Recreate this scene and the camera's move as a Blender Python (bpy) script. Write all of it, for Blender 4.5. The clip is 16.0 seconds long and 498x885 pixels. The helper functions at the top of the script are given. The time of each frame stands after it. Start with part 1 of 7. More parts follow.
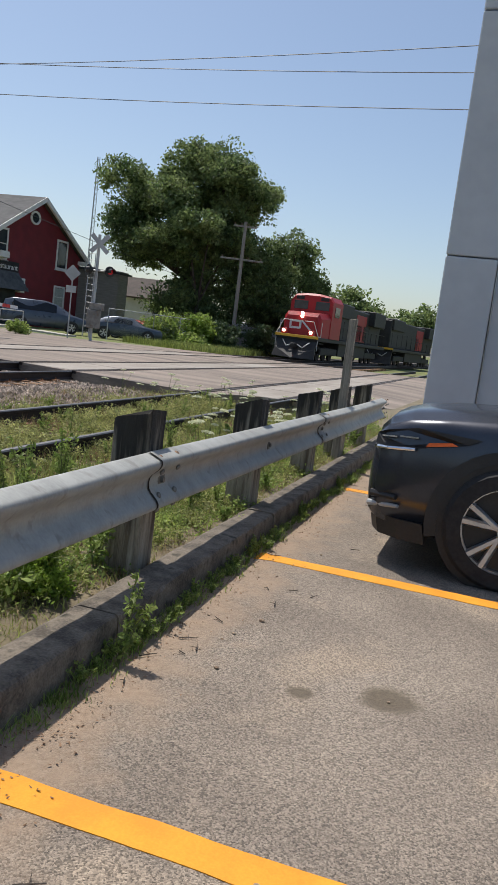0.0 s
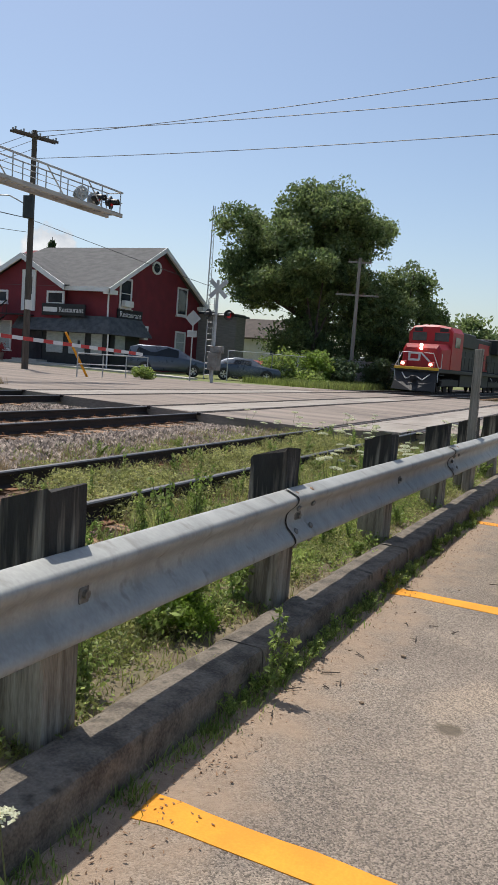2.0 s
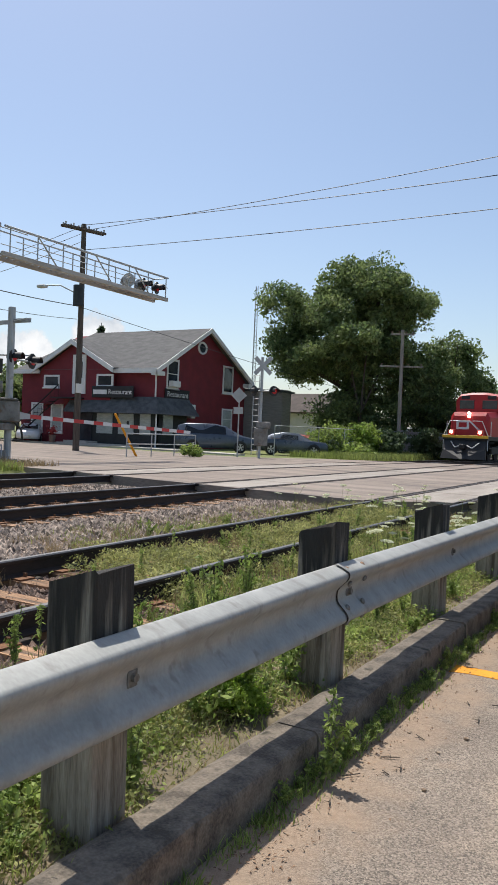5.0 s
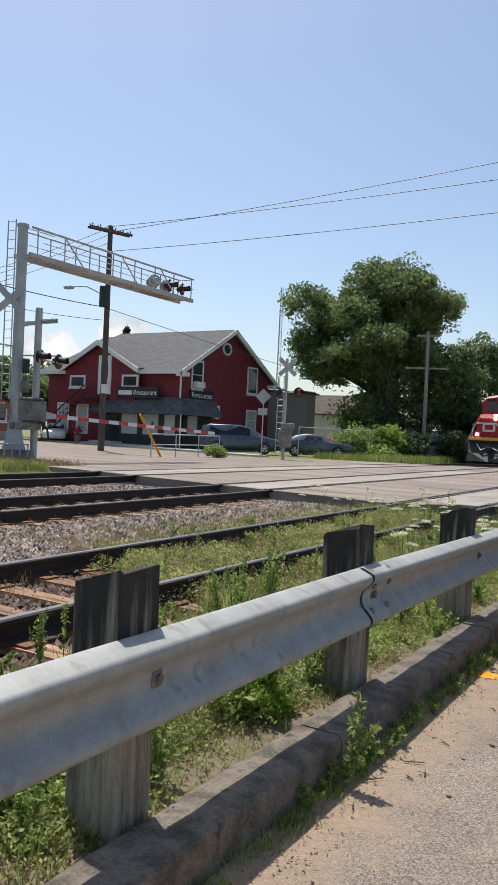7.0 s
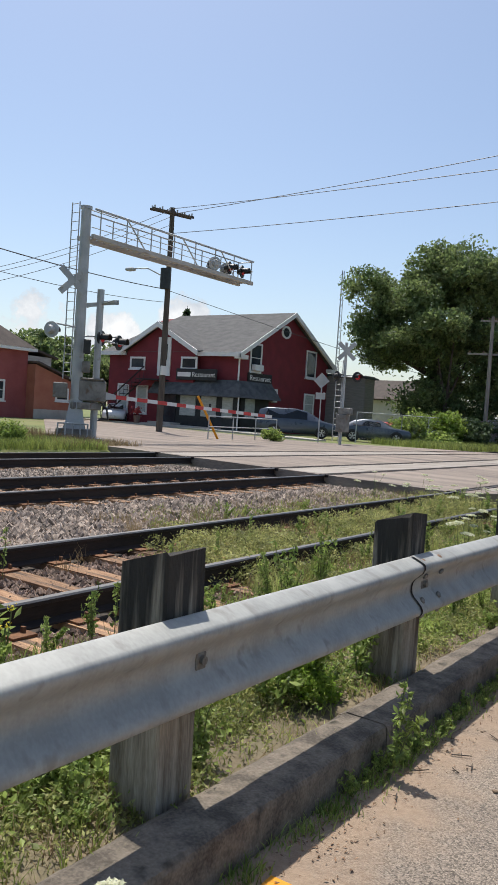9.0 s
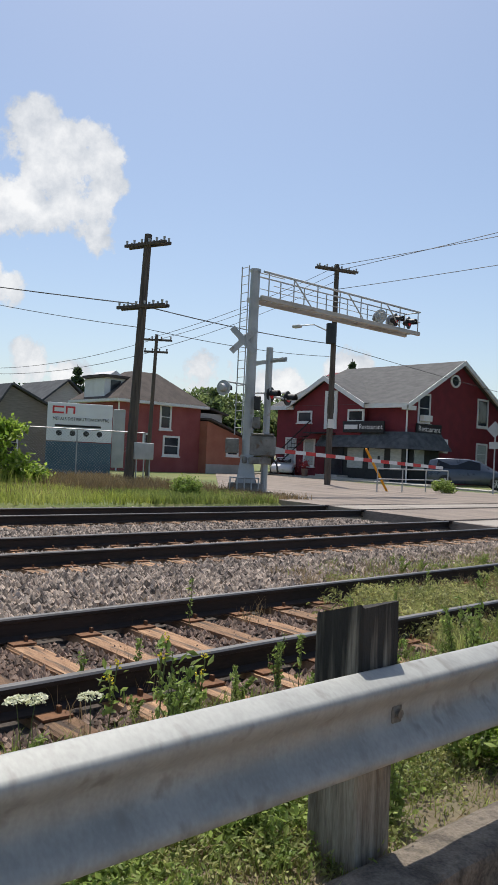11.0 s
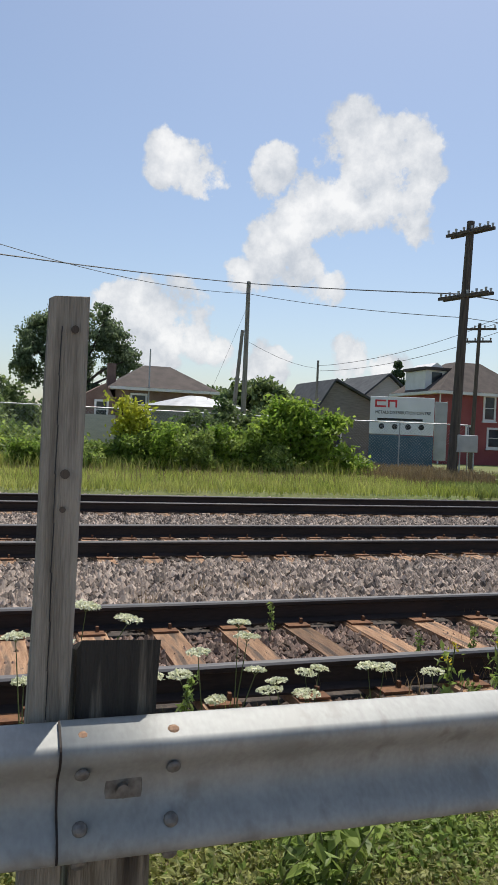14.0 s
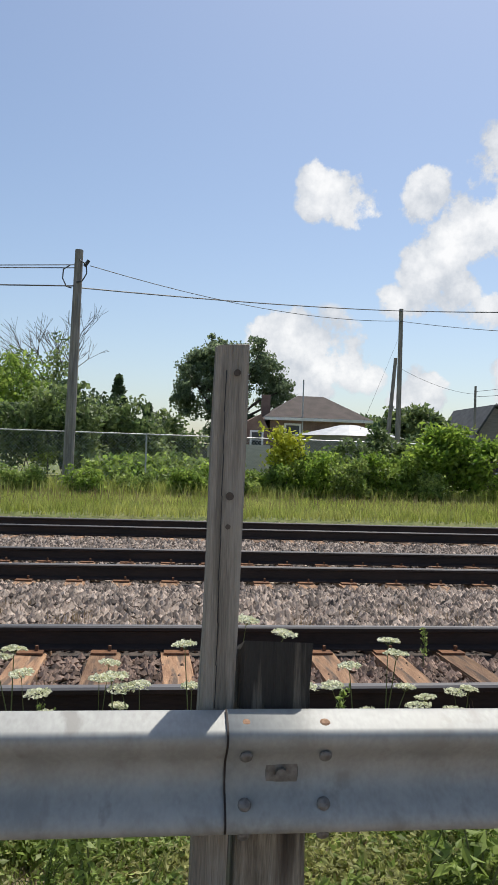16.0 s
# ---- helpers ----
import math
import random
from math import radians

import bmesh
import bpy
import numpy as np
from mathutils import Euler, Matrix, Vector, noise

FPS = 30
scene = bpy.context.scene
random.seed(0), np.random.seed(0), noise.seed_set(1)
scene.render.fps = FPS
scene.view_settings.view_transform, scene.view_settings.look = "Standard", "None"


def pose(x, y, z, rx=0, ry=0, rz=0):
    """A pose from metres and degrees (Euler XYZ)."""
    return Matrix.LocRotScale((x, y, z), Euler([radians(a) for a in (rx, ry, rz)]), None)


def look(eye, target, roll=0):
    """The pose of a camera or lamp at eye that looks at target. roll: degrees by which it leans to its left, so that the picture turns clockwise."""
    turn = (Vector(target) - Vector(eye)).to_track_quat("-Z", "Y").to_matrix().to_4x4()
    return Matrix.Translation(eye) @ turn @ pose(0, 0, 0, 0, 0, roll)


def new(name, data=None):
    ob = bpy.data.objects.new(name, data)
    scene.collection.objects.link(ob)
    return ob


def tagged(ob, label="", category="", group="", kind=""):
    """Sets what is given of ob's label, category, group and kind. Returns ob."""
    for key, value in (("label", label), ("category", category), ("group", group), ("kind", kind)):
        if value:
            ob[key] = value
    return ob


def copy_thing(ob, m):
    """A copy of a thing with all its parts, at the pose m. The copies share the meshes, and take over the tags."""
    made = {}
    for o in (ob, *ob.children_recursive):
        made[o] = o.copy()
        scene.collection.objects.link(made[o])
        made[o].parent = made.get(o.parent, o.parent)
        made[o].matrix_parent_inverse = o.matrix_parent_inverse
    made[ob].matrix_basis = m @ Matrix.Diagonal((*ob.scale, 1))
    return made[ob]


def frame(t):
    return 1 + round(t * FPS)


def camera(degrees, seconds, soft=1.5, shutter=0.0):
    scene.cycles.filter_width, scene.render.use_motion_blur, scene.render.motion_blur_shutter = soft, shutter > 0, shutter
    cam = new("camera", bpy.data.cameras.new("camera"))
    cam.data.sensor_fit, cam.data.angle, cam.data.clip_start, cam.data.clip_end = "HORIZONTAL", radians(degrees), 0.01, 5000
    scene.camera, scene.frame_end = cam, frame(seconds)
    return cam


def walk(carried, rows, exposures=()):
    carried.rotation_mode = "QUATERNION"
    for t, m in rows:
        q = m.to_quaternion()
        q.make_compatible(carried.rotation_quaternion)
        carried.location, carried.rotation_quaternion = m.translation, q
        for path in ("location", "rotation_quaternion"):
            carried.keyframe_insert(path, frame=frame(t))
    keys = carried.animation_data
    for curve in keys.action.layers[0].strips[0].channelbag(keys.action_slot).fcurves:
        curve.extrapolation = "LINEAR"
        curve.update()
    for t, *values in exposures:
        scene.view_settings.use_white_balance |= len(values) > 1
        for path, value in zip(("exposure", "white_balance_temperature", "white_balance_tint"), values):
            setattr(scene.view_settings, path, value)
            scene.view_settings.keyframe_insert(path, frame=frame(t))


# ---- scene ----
cam = camera(35.74, 16.0)
PATH = [
    (0.0, 1.527, -3.486, 1.396, 82.05, -7.09, 18.09),
    (0.5, 1.473, -3.564, 1.378, 80.38, -3.74, 20.74),
    (1.0, 1.471, -3.592, 1.383, 80.52, -2.89, 23.67),
    (1.5, 1.486, -3.590, 1.395, 82.48, -4.12, 25.45),
    (2.0, 1.486, -3.591, 1.398, 83.93, -4.28, 26.70),
    (2.5, 1.474, -3.583, 1.398, 85.09, -3.65, 28.98),
    (3.0, 1.471, -3.573, 1.403, 86.67, -3.60, 30.97),
    (3.5, 1.486, -3.583, 1.404, 87.88, -3.92, 30.58),
    (4.0, 1.490, -3.586, 1.402, 88.70, -2.93, 29.51),
    (4.5, 1.492, -3.578, 1.402, 89.08, -2.45, 29.80),
    (7.0, 1.487, -3.582, 1.404, 89.29, -2.68, 31.96),
    (7.5, 1.480, -3.580, 1.403, 88.80, -2.31, 32.84),
    (8.0, 1.469, -3.559, 1.424, 88.62, -3.17, 32.96),
    (8.5, 1.454, -3.574, 1.418, 88.12, -3.53, 32.88),
    (9.0, 1.499, -3.548, 1.409, 87.82, -3.78, 36.25),
    (9.5, 1.505, -3.558, 1.415, 88.51, -3.58, 40.15),
    (12.0, 1.549, -3.757, 1.422, 90.99, -3.41, 55.88),
    (12.5, 1.591, -3.771, 1.426, 90.26, -4.18, 61.28),
    (13.0, 1.582, -3.842, 1.419, 90.21, -4.31, 66.03),
    (13.5, 1.609, -3.905, 1.404, 89.52, -3.41, 67.56),
    (14.0, 1.673, -3.884, 1.405, 89.45, -2.43, 71.98),
    (14.5, 1.759, -3.836, 1.402, 90.52, -2.56, 75.34),
    (15.0, 1.824, -3.885, 1.392, 90.82, -2.47, 75.28),
    (15.5, 1.864, -3.966, 1.395, 90.48, -2.43, 78.32),
    (16.0, 1.918, -3.924, 1.400, 91.20, -1.87, 83.37),
]
walk(cam, [(t, pose(*row)) for t, *row in PATH], [(0.0, 0.0), (1.5, 0.05), (3.5, 0.15), (7.0, 0.22), (9.5, 0.19), (12.0, 0.02), (14.0, 0.04), (16.0, 0.10)])

# ---- light ----
SUN_UP, SUN_SIDE = radians(66), radians(-55)   # elevation; heading from +y towards -x
sun = new("sun", bpy.data.lights.new("sun", "SUN"))
sun.data.energy, sun.data.angle, sun.data.color = 4.2, radians(0.6), (1.0, 0.95, 0.88)
to_sun = Vector((math.sin(SUN_SIDE) * math.cos(SUN_UP), math.cos(SUN_SIDE) * math.cos(SUN_UP), math.sin(SUN_UP)))
sun.matrix_world = look((0, 0, 60), Vector((0, 0, 60)) - to_sun)

world = bpy.data.worlds.new("sky")
scene.world = world
world.use_nodes = True
wn, wl = world.node_tree.nodes, world.node_tree.links
wn.clear()
sky = wn.new("ShaderNodeTexSky")
sky.sky_type, sky.sun_disc = "NISHITA", False
sky.sun_elevation, sky.sun_rotation = SUN_UP, SUN_SIDE
sky.air_density, sky.dust_density, sky.ozone_density = 1.0, 1.4, 1.2
back = wn.new("ShaderNodeBackground")
back.inputs["Strength"].default_value = 0.127
wl.new(sky.outputs[0], back.inputs[0])
cloud = wn.new("ShaderNodeBackground")
cloud.inputs["Strength"].default_value = 0.93
out = wn.new("ShaderNodeOutputWorld")
mixw = wn.new("ShaderNodeMixShader")
coord = wn.new("ShaderNodeTexCoord")


def wmath(op, a, b, clamp=False):
    n = wn.new("ShaderNodeMath")
    n.operation, n.use_clamp = op, clamp
    for i, v in enumerate((a, b)):
        if isinstance(v, (int, float)):
            n.inputs[i].default_value = v
        else:
            wl.new(v, n.inputs[i])
    return n.outputs[0]


# cumulus banks: direction, half width
CLOUDS = [(-0.842, 0.391, 0.356, 0.039), (-0.826, 0.439, 0.338, 0.045), (-0.819, 0.465, 0.319, 0.027), (-0.853, 0.396, 0.323, 0.034),
          (-0.873, 0.382, 0.287, 0.053), (-0.847, 0.443, 0.278, 0.045), (-0.897, 0.340, 0.267, 0.035), (-0.837, 0.476, 0.256, 0.024),
          (-0.890, 0.307, 0.320, 0.030), (-0.882, 0.350, 0.300, 0.031), (-0.919, 0.314, 0.222, 0.041), (-0.907, 0.357, 0.205, 0.033),
          (-0.896, 0.392, 0.191, 0.023), (-0.932, 0.286, 0.207, 0.023), (-0.920, 0.188, 0.328, 0.032), (-0.916, 0.226, 0.315, 0.029),
          (-0.971, 0.164, 0.157, 0.034), (-0.965, 0.206, 0.145, 0.042), (-0.960, 0.240, 0.128, 0.032), (-0.956, 0.266, 0.109, 0.020),
          (-0.977, 0.131, 0.153, 0.030), (-0.899, 0.421, 0.105, 0.030), (-0.942, 0.322, 0.082, 0.034), (-0.879, 0.464, 0.094, 0.027),
          (-0.786, 0.606, 0.101, 0.035), (-0.980, 0.171, 0.085, 0.041), (-0.661, 0.739, 0.109, 0.033), (-0.720, 0.685, 0.084, 0.033)]
def banks(direction):
    """How deep a direction of the sky lies inside the banks: round heads, roughened by billows at two scales."""
    total = None
    for cx, cy, cz, wide in CLOUDS:
        dot = wn.new("ShaderNodeVectorMath")
        dot.operation = "DOT_PRODUCT"
        wl.new(direction, dot.inputs[0])
        dot.inputs[1].default_value = Vector((cx, cy, cz)).normalized()
        near = wn.new("ShaderNodeMapRange")
        near.inputs["From Min"].default_value, near.inputs["From Max"].default_value = math.cos(wide * 1.38), math.cos(wide * 0.2)
        wl.new(dot.outputs["Value"], near.inputs["Value"])
        total = near.outputs[0] if total is None else wmath("MAXIMUM", total, near.outputs[0])
    warp = wn.new("ShaderNodeTexNoise")
    warp.inputs["Scale"].default_value, warp.inputs["Detail"].default_value, warp.inputs["Roughness"].default_value = 15.0, 10.0, 0.62
    wl.new(direction, warp.inputs["Vector"])
    rough = wmath("MULTIPLY", wmath("SUBTRACT", warp.outputs[0], 0.5), 3.6)
    return total, wmath("ADD", total, rough)


lift = wn.new("ShaderNodeVectorMath")
lift.inputs[1].default_value = (0.0, 0.0, 0.03)
wl.new(coord.outputs["Generated"], lift.inputs[0])
total, body = banks(coord.outputs["Generated"])
_, above = banks(lift.outputs[0])
edge = wn.new("ShaderNodeMapRange")
edge.inputs["From Min"].default_value, edge.inputs["From Max"].default_value = 0.40, 0.70
wl.new(body, edge.inputs["Value"])
mask = wmath("MULTIPLY", edge.outputs[0], wmath("MULTIPLY", total, 5.0, True), True)
tone = wn.new("ShaderNodeMix")
tone.data_type = "RGBA"
tone.inputs[6].default_value, tone.inputs[7].default_value = (0.60, 0.64, 0.70, 1), (1.0, 1.0, 1.0, 1)
relief = wmath("ADD", wmath("MULTIPLY", wmath("SUBTRACT", body, above), 0.75), 0.60, True)
wl.new(relief, tone.inputs[0])
wl.new(tone.outputs[2], cloud.inputs[0])
wl.new(wmath("MULTIPLY", mask, 0.95), mixw.inputs[0])
wl.new(back.outputs[0], mixw.inputs[1])
wl.new(cloud.outputs[0], mixw.inputs[2])
wl.new(mixw.outputs[0], out.inputs[0])


# ---- materials ----
def mat(name, a, b, scale=4.0, rough=0.8, metal=0.0, bump=0.2, fine=60.0, stretch=(1, 1, 1), vary=0.0, spots=None, translucent=0.0, island=False):
    """Two tones mixed by coarse and fine noise, with relief; vary: change from piece to piece; spots: a third tone in patches."""
    m = bpy.data.materials.new(name)
    m.use_nodes = True
    n, l = m.node_tree.nodes, m.node_tree.links
    bsdf = n["Principled BSDF"]
    co = n.new("ShaderNodeTexCoord")
    mp = n.new("ShaderNodeMapping")
    mp.inputs["Scale"].default_value = stretch
    l.new(co.outputs["Object"], mp.inputs["Vector"])
    big, small = n.new("ShaderNodeTexNoise"), n.new("ShaderNodeTexNoise")
    for t, s, d in ((big, scale, 5.0), (small, fine, 3.0)):
        t.inputs["Scale"].default_value, t.inputs["Detail"].default_value = s, d
        l.new(mp.outputs[0], t.inputs["Vector"])
    add = n.new("ShaderNodeMath")
    add.operation = "MULTIPLY_ADD"
    add.inputs[1].default_value, add.inputs[2].default_value = 0.5, -0.25
    l.new(small.outputs[0], add.inputs[0])
    both = n.new("ShaderNodeMath")
    l.new(big.outputs[0], both.inputs[0])
    l.new(add.outputs[0], both.inputs[1])
    rg = n.new("ShaderNodeMapRange")
    rg.inputs["From Min"].default_value, rg.inputs["From Max"].default_value = 0.32, 0.68
    l.new(both.outputs[0], rg.inputs["Value"])
    mx = n.new("ShaderNodeMix")
    mx.data_type = "RGBA"
    mx.inputs[6].default_value, mx.inputs[7].default_value = (*a, 1), (*b, 1)
    l.new(rg.outputs[0], mx.inputs[0])
    colour = mx.outputs[2]
    if spots:
        sn = n.new("ShaderNodeTexNoise")
        sn.inputs["Scale"].default_value, sn.inputs["Detail"].default_value = spots[1], 4.0
        l.new(mp.outputs[0], sn.inputs["Vector"])
        sr = n.new("ShaderNodeMapRange")
        sr.inputs["From Min"].default_value, sr.inputs["From Max"].default_value = spots[2], spots[2] + 0.12
        l.new(sn.outputs[0], sr.inputs["Value"])
        sm = n.new("ShaderNodeMix")
        sm.data_type = "RGBA"
        sm.inputs[7].default_value = (*spots[0], 1)
        l.new(colour, sm.inputs[6])
        l.new(sr.outputs[0], sm.inputs[0])
        colour = sm.outputs[2]
    if vary:
        if island:
            info, key = n.new("ShaderNodeNewGeometry"), "Random Per Island"
        else:
            info, key = n.new("ShaderNodeObjectInfo"), "Random"
        hv = n.new("ShaderNodeHueSaturation")
        vr = n.new("ShaderNodeMapRange")
        vr.inputs["To Min"].default_value, vr.inputs["To Max"].default_value = 1 - vary, 1 + vary
        l.new(info.outputs[key], vr.inputs["Value"])
        l.new(vr.outputs[0], hv.inputs["Value"])
        l.new(colour, hv.inputs["Color"])
        colour = hv.outputs[0]
    l.new(colour, bsdf.inputs["Base Color"])
    rr = n.new("ShaderNodeMapRange")
    rr.inputs["To Min"].default_value, rr.inputs["To Max"].default_value = max(0.02, rough - 0.1), min(1.0, rough + 0.1)
    l.new(big.outputs[0], rr.inputs["Value"])
    l.new(rr.outputs[0], bsdf.inputs["Roughness"])
    bsdf.inputs["Metallic"].default_value = metal
    if bump:
        bp = n.new("ShaderNodeBump")
        bp.inputs["Strength"].default_value, bp.inputs["Distance"].default_value = bump, 0.01
        l.new(both.outputs[0], bp.inputs["Height"])
        l.new(bp.outputs[0], bsdf.inputs["Normal"])
    if translucent:
        tr, ms = n.new("ShaderNodeBsdfTranslucent"), n.new("ShaderNodeMixShader")
        l.new(colour, tr.inputs[0])
        ms.inputs[0].default_value = translucent
        l.new(bsdf.outputs[0], ms.inputs[1])
        l.new(tr.outputs[0], ms.inputs[2])
        l.new(ms.outputs[0], n["Material Output"].inputs[0])
    return m


def lamp_mat(name, colour, strength):
    m = bpy.data.materials.new(name)
    m.use_nodes = True
    b = m.node_tree.nodes["Principled BSDF"]
    b.inputs["Base Color"].default_value = (*colour, 1)
    b.inputs["Emission Color"].default_value, b.inputs["Emission Strength"].default_value = (*colour, 1), strength
    return m


def asphalt():
    """Worn asphalt: pale and dark chips of stone in a tan binder, silt washed along the curb at x = 0, two oil stains."""
    m = mat("lot_asphalt", (0.175, 0.142, 0.112), (0.275, 0.228, 0.18), 1.1, 0.9, bump=0.0, fine=70, spots=((0.30, 0.24, 0.18), 1.4, 0.56))
    n, l = m.node_tree.nodes, m.node_tree.links
    bsdf = n["Principled BSDF"]
    co = n.new("ShaderNodeTexCoord")
    vo = n.new("ShaderNodeTexVoronoi")
    vo.inputs["Scale"].default_value = 185.0
    l.new(co.outputs["Object"], vo.inputs["Vector"])
    val = n.new("ShaderNodeSeparateColor")
    l.new(vo.outputs["Color"], val.inputs[0])
    cr = n.new("ShaderNodeMapRange")
    cr.inputs["To Min"].default_value, cr.inputs["To Max"].default_value = 0.42, 1.6
    l.new(val.outputs[0], cr.inputs["Value"])
    hv = n.new("ShaderNodeHueSaturation")
    l.new(bsdf.inputs["Base Color"].links[0].from_socket, hv.inputs["Color"])
    l.new(cr.outputs[0], hv.inputs["Value"])
    colour = hv.outputs[0]
    edge_noise = n.new("ShaderNodeTexNoise")
    edge_noise.inputs["Scale"].default_value, edge_noise.inputs["Detail"].default_value = 5.0, 9.0
    l.new(co.outputs["Object"], edge_noise.inputs["Vector"])
    fine_noise = n.new("ShaderNodeTexNoise")
    fine_noise.inputs["Scale"].default_value, fine_noise.inputs["Detail"].default_value = 40.0, 4.0
    l.new(co.outputs["Object"], fine_noise.inputs["Vector"])

    def blend(dist, inner, outer, amount, tone_a, tone_b):
        """Mix in a patch where dist, roughened by noise, lies under outer."""
        nonlocal colour
        ad = n.new("ShaderNodeMath")
        ad.operation = "MULTIPLY_ADD"
        l.new(edge_noise.outputs[0], ad.inputs[0])
        ad.inputs[1].default_value = (outer - inner) * 2.2
        l.new(dist, ad.inputs[2])
        mr = n.new("ShaderNodeMapRange")
        shift = (outer - inner) * 1.1
        mr.inputs["From Min"].default_value, mr.inputs["From Max"].default_value = inner + shift, outer + shift
        mr.inputs["To Min"].default_value, mr.inputs["To Max"].default_value = amount, 0.0
        l.new(ad.outputs[0], mr.inputs["Value"])
        tone_mix = n.new("ShaderNodeMix")
        tone_mix.data_type = "RGBA"
        tone_mix.inputs[6].default_value, tone_mix.inputs[7].default_value = (*tone_a, 1), (*tone_b, 1)
        l.new(fine_noise.outputs[0], tone_mix.inputs[0])
        mx = n.new("ShaderNodeMix")
        mx.data_type = "RGBA"
        l.new(mr.outputs[0], mx.inputs[0])
        l.new(colour, mx.inputs[6])
        l.new(tone_mix.outputs[2], mx.inputs[7])
        colour = mx.outputs[2]

    sep = n.new("ShaderNodeSeparateXYZ")
    l.new(co.outputs["Object"], sep.inputs[0])
    blend(sep.outputs[0], 0.30, 0.62, 0.95, (0.23, 0.155, 0.10), (0.44, 0.335, 0.24))
    for at, r, k in (((0.98, -0.56, 0.0), 0.06, 0.85), ((1.32, -0.42, 0.0), 0.13, 0.85)):
        d = n.new("ShaderNodeVectorMath")
        d.operation = "DISTANCE"
        l.new(co.outputs["Object"], d.inputs[0])
        d.inputs[1].default_value = at
        blend(d.outputs["Value"], r * 0.6, r * 1.1, k, (0.07, 0.055, 0.035), (0.16, 0.125, 0.085))
    l.new(colour, bsdf.inputs["Base Color"])
    bp = n.new("ShaderNodeBump")
    bp.inputs["Strength"].default_value, bp.inputs["Distance"].default_value, bp.invert = 0.8, 0.004, True
    l.new(vo.outputs["Distance"], bp.inputs["Height"])
    l.new(bp.outputs[0], bsdf.inputs["Normal"])
    return m


ASPHALT = asphalt()
ROADMAT = mat("road_surface", (0.17, 0.135, 0.108), (0.30, 0.245, 0.2), 0.9, 0.88, bump=0.5, fine=30, stretch=(0.22, 1.0, 1), spots=((0.12, 0.10, 0.085), 1.1, 0.58))
CONCRETE = mat("old_concrete", (0.075, 0.062, 0.047), (0.235, 0.195, 0.15), 9.0, 0.95, bump=1.0, fine=95, spots=((0.05, 0.045, 0.032), 9, 0.6))
PALE_CONCRETE = mat("pale_concrete", (0.38, 0.35, 0.31), (0.5, 0.47, 0.42), 1.0, 0.9, bump=0.2)
YELLOW = mat("yellow_paint", (0.70, 0.27, 0.010), (0.80, 0.345, 0.02), 6.0, 0.75, bump=0.35, fine=110, spots=((0.45, 0.3, 0.1), 26, 0.72))
SOIL = mat("soil", (0.125, 0.10, 0.06), (0.255, 0.205, 0.13), 2.0, 0.95, bump=0.9, fine=30, spots=((0.15, 0.13, 0.075), 4.0, 0.5))
MEADOW = mat("meadow", (0.10, 0.14, 0.03), (0.2, 0.2, 0.07), 0.25, 0.95, bump=0.7, fine=8, spots=((0.2, 0.15, 0.08), 0.11, 0.6))
SILT = mat("silt", (0.30, 0.22, 0.15), (0.40, 0.31, 0.22), 5.0, 0.95, bump=0.6, fine=80, spots=((0.16, 0.10, 0.06), 9, 0.55))
# near-black bed colour: shade in the gaps between ballast stones is painted in
GRAVEL_SHADE = mat("gravel_bed_gap_shade", (0.035, 0.028, 0.022), (0.09, 0.07, 0.055), 9.0, 0.95, bump=1.0, fine=38)
STONE = mat("ballast_stone", (0.215, 0.168, 0.132), (0.455, 0.37, 0.295), 5.0, 0.9, bump=0.4, vary=0.72, island=True)
BROWNSTONE = mat("rusty_ballast_stone", (0.17, 0.115, 0.082), (0.33, 0.235, 0.18), 5.0, 0.9, bump=0.4, vary=0.5, island=True)
STEEL_SIDE = mat("rusted_rail", (0.018, 0.013, 0.011), (0.045, 0.03, 0.024), 6, 0.75, 0.2, bump=0.4, stretch=(1, 0.2, 1))
STEEL_TOP = mat("polished_rail", (0.11, 0.105, 0.10), (0.20, 0.19, 0.18), 3, 0.5, 1.0, bump=0.02, stretch=(1, 0.05, 1))
TIE = mat("railway_tie", (0.18, 0.095, 0.05), (0.43, 0.265, 0.15), 3.5, 0.92, bump=0.9, fine=40, stretch=(0.7, 7, 1), vary=0.4, spots=((0.105, 0.072, 0.05), 2.2, 0.5))
PLATE = mat("tie_plate", (0.12, 0.06, 0.035), (0.24, 0.12, 0.06), 12, 0.8, 0.4)
GALV = mat("galvanised_steel", (0.30, 0.302, 0.28), (0.395, 0.398, 0.372), 4.0, 0.6, 0.2, bump=0.05, fine=40, stretch=(1, 2.0, 1.6), spots=((0.265, 0.26, 0.235), 7.0, 0.58))
POSTWOOD = mat("weathered_post", (0.17, 0.135, 0.095), (0.44, 0.385, 0.30), 6.0, 0.95, bump=1.0, fine=70, stretch=(5, 5, 0.3), spots=((0.09, 0.06, 0.04), 2.2, 0.56))


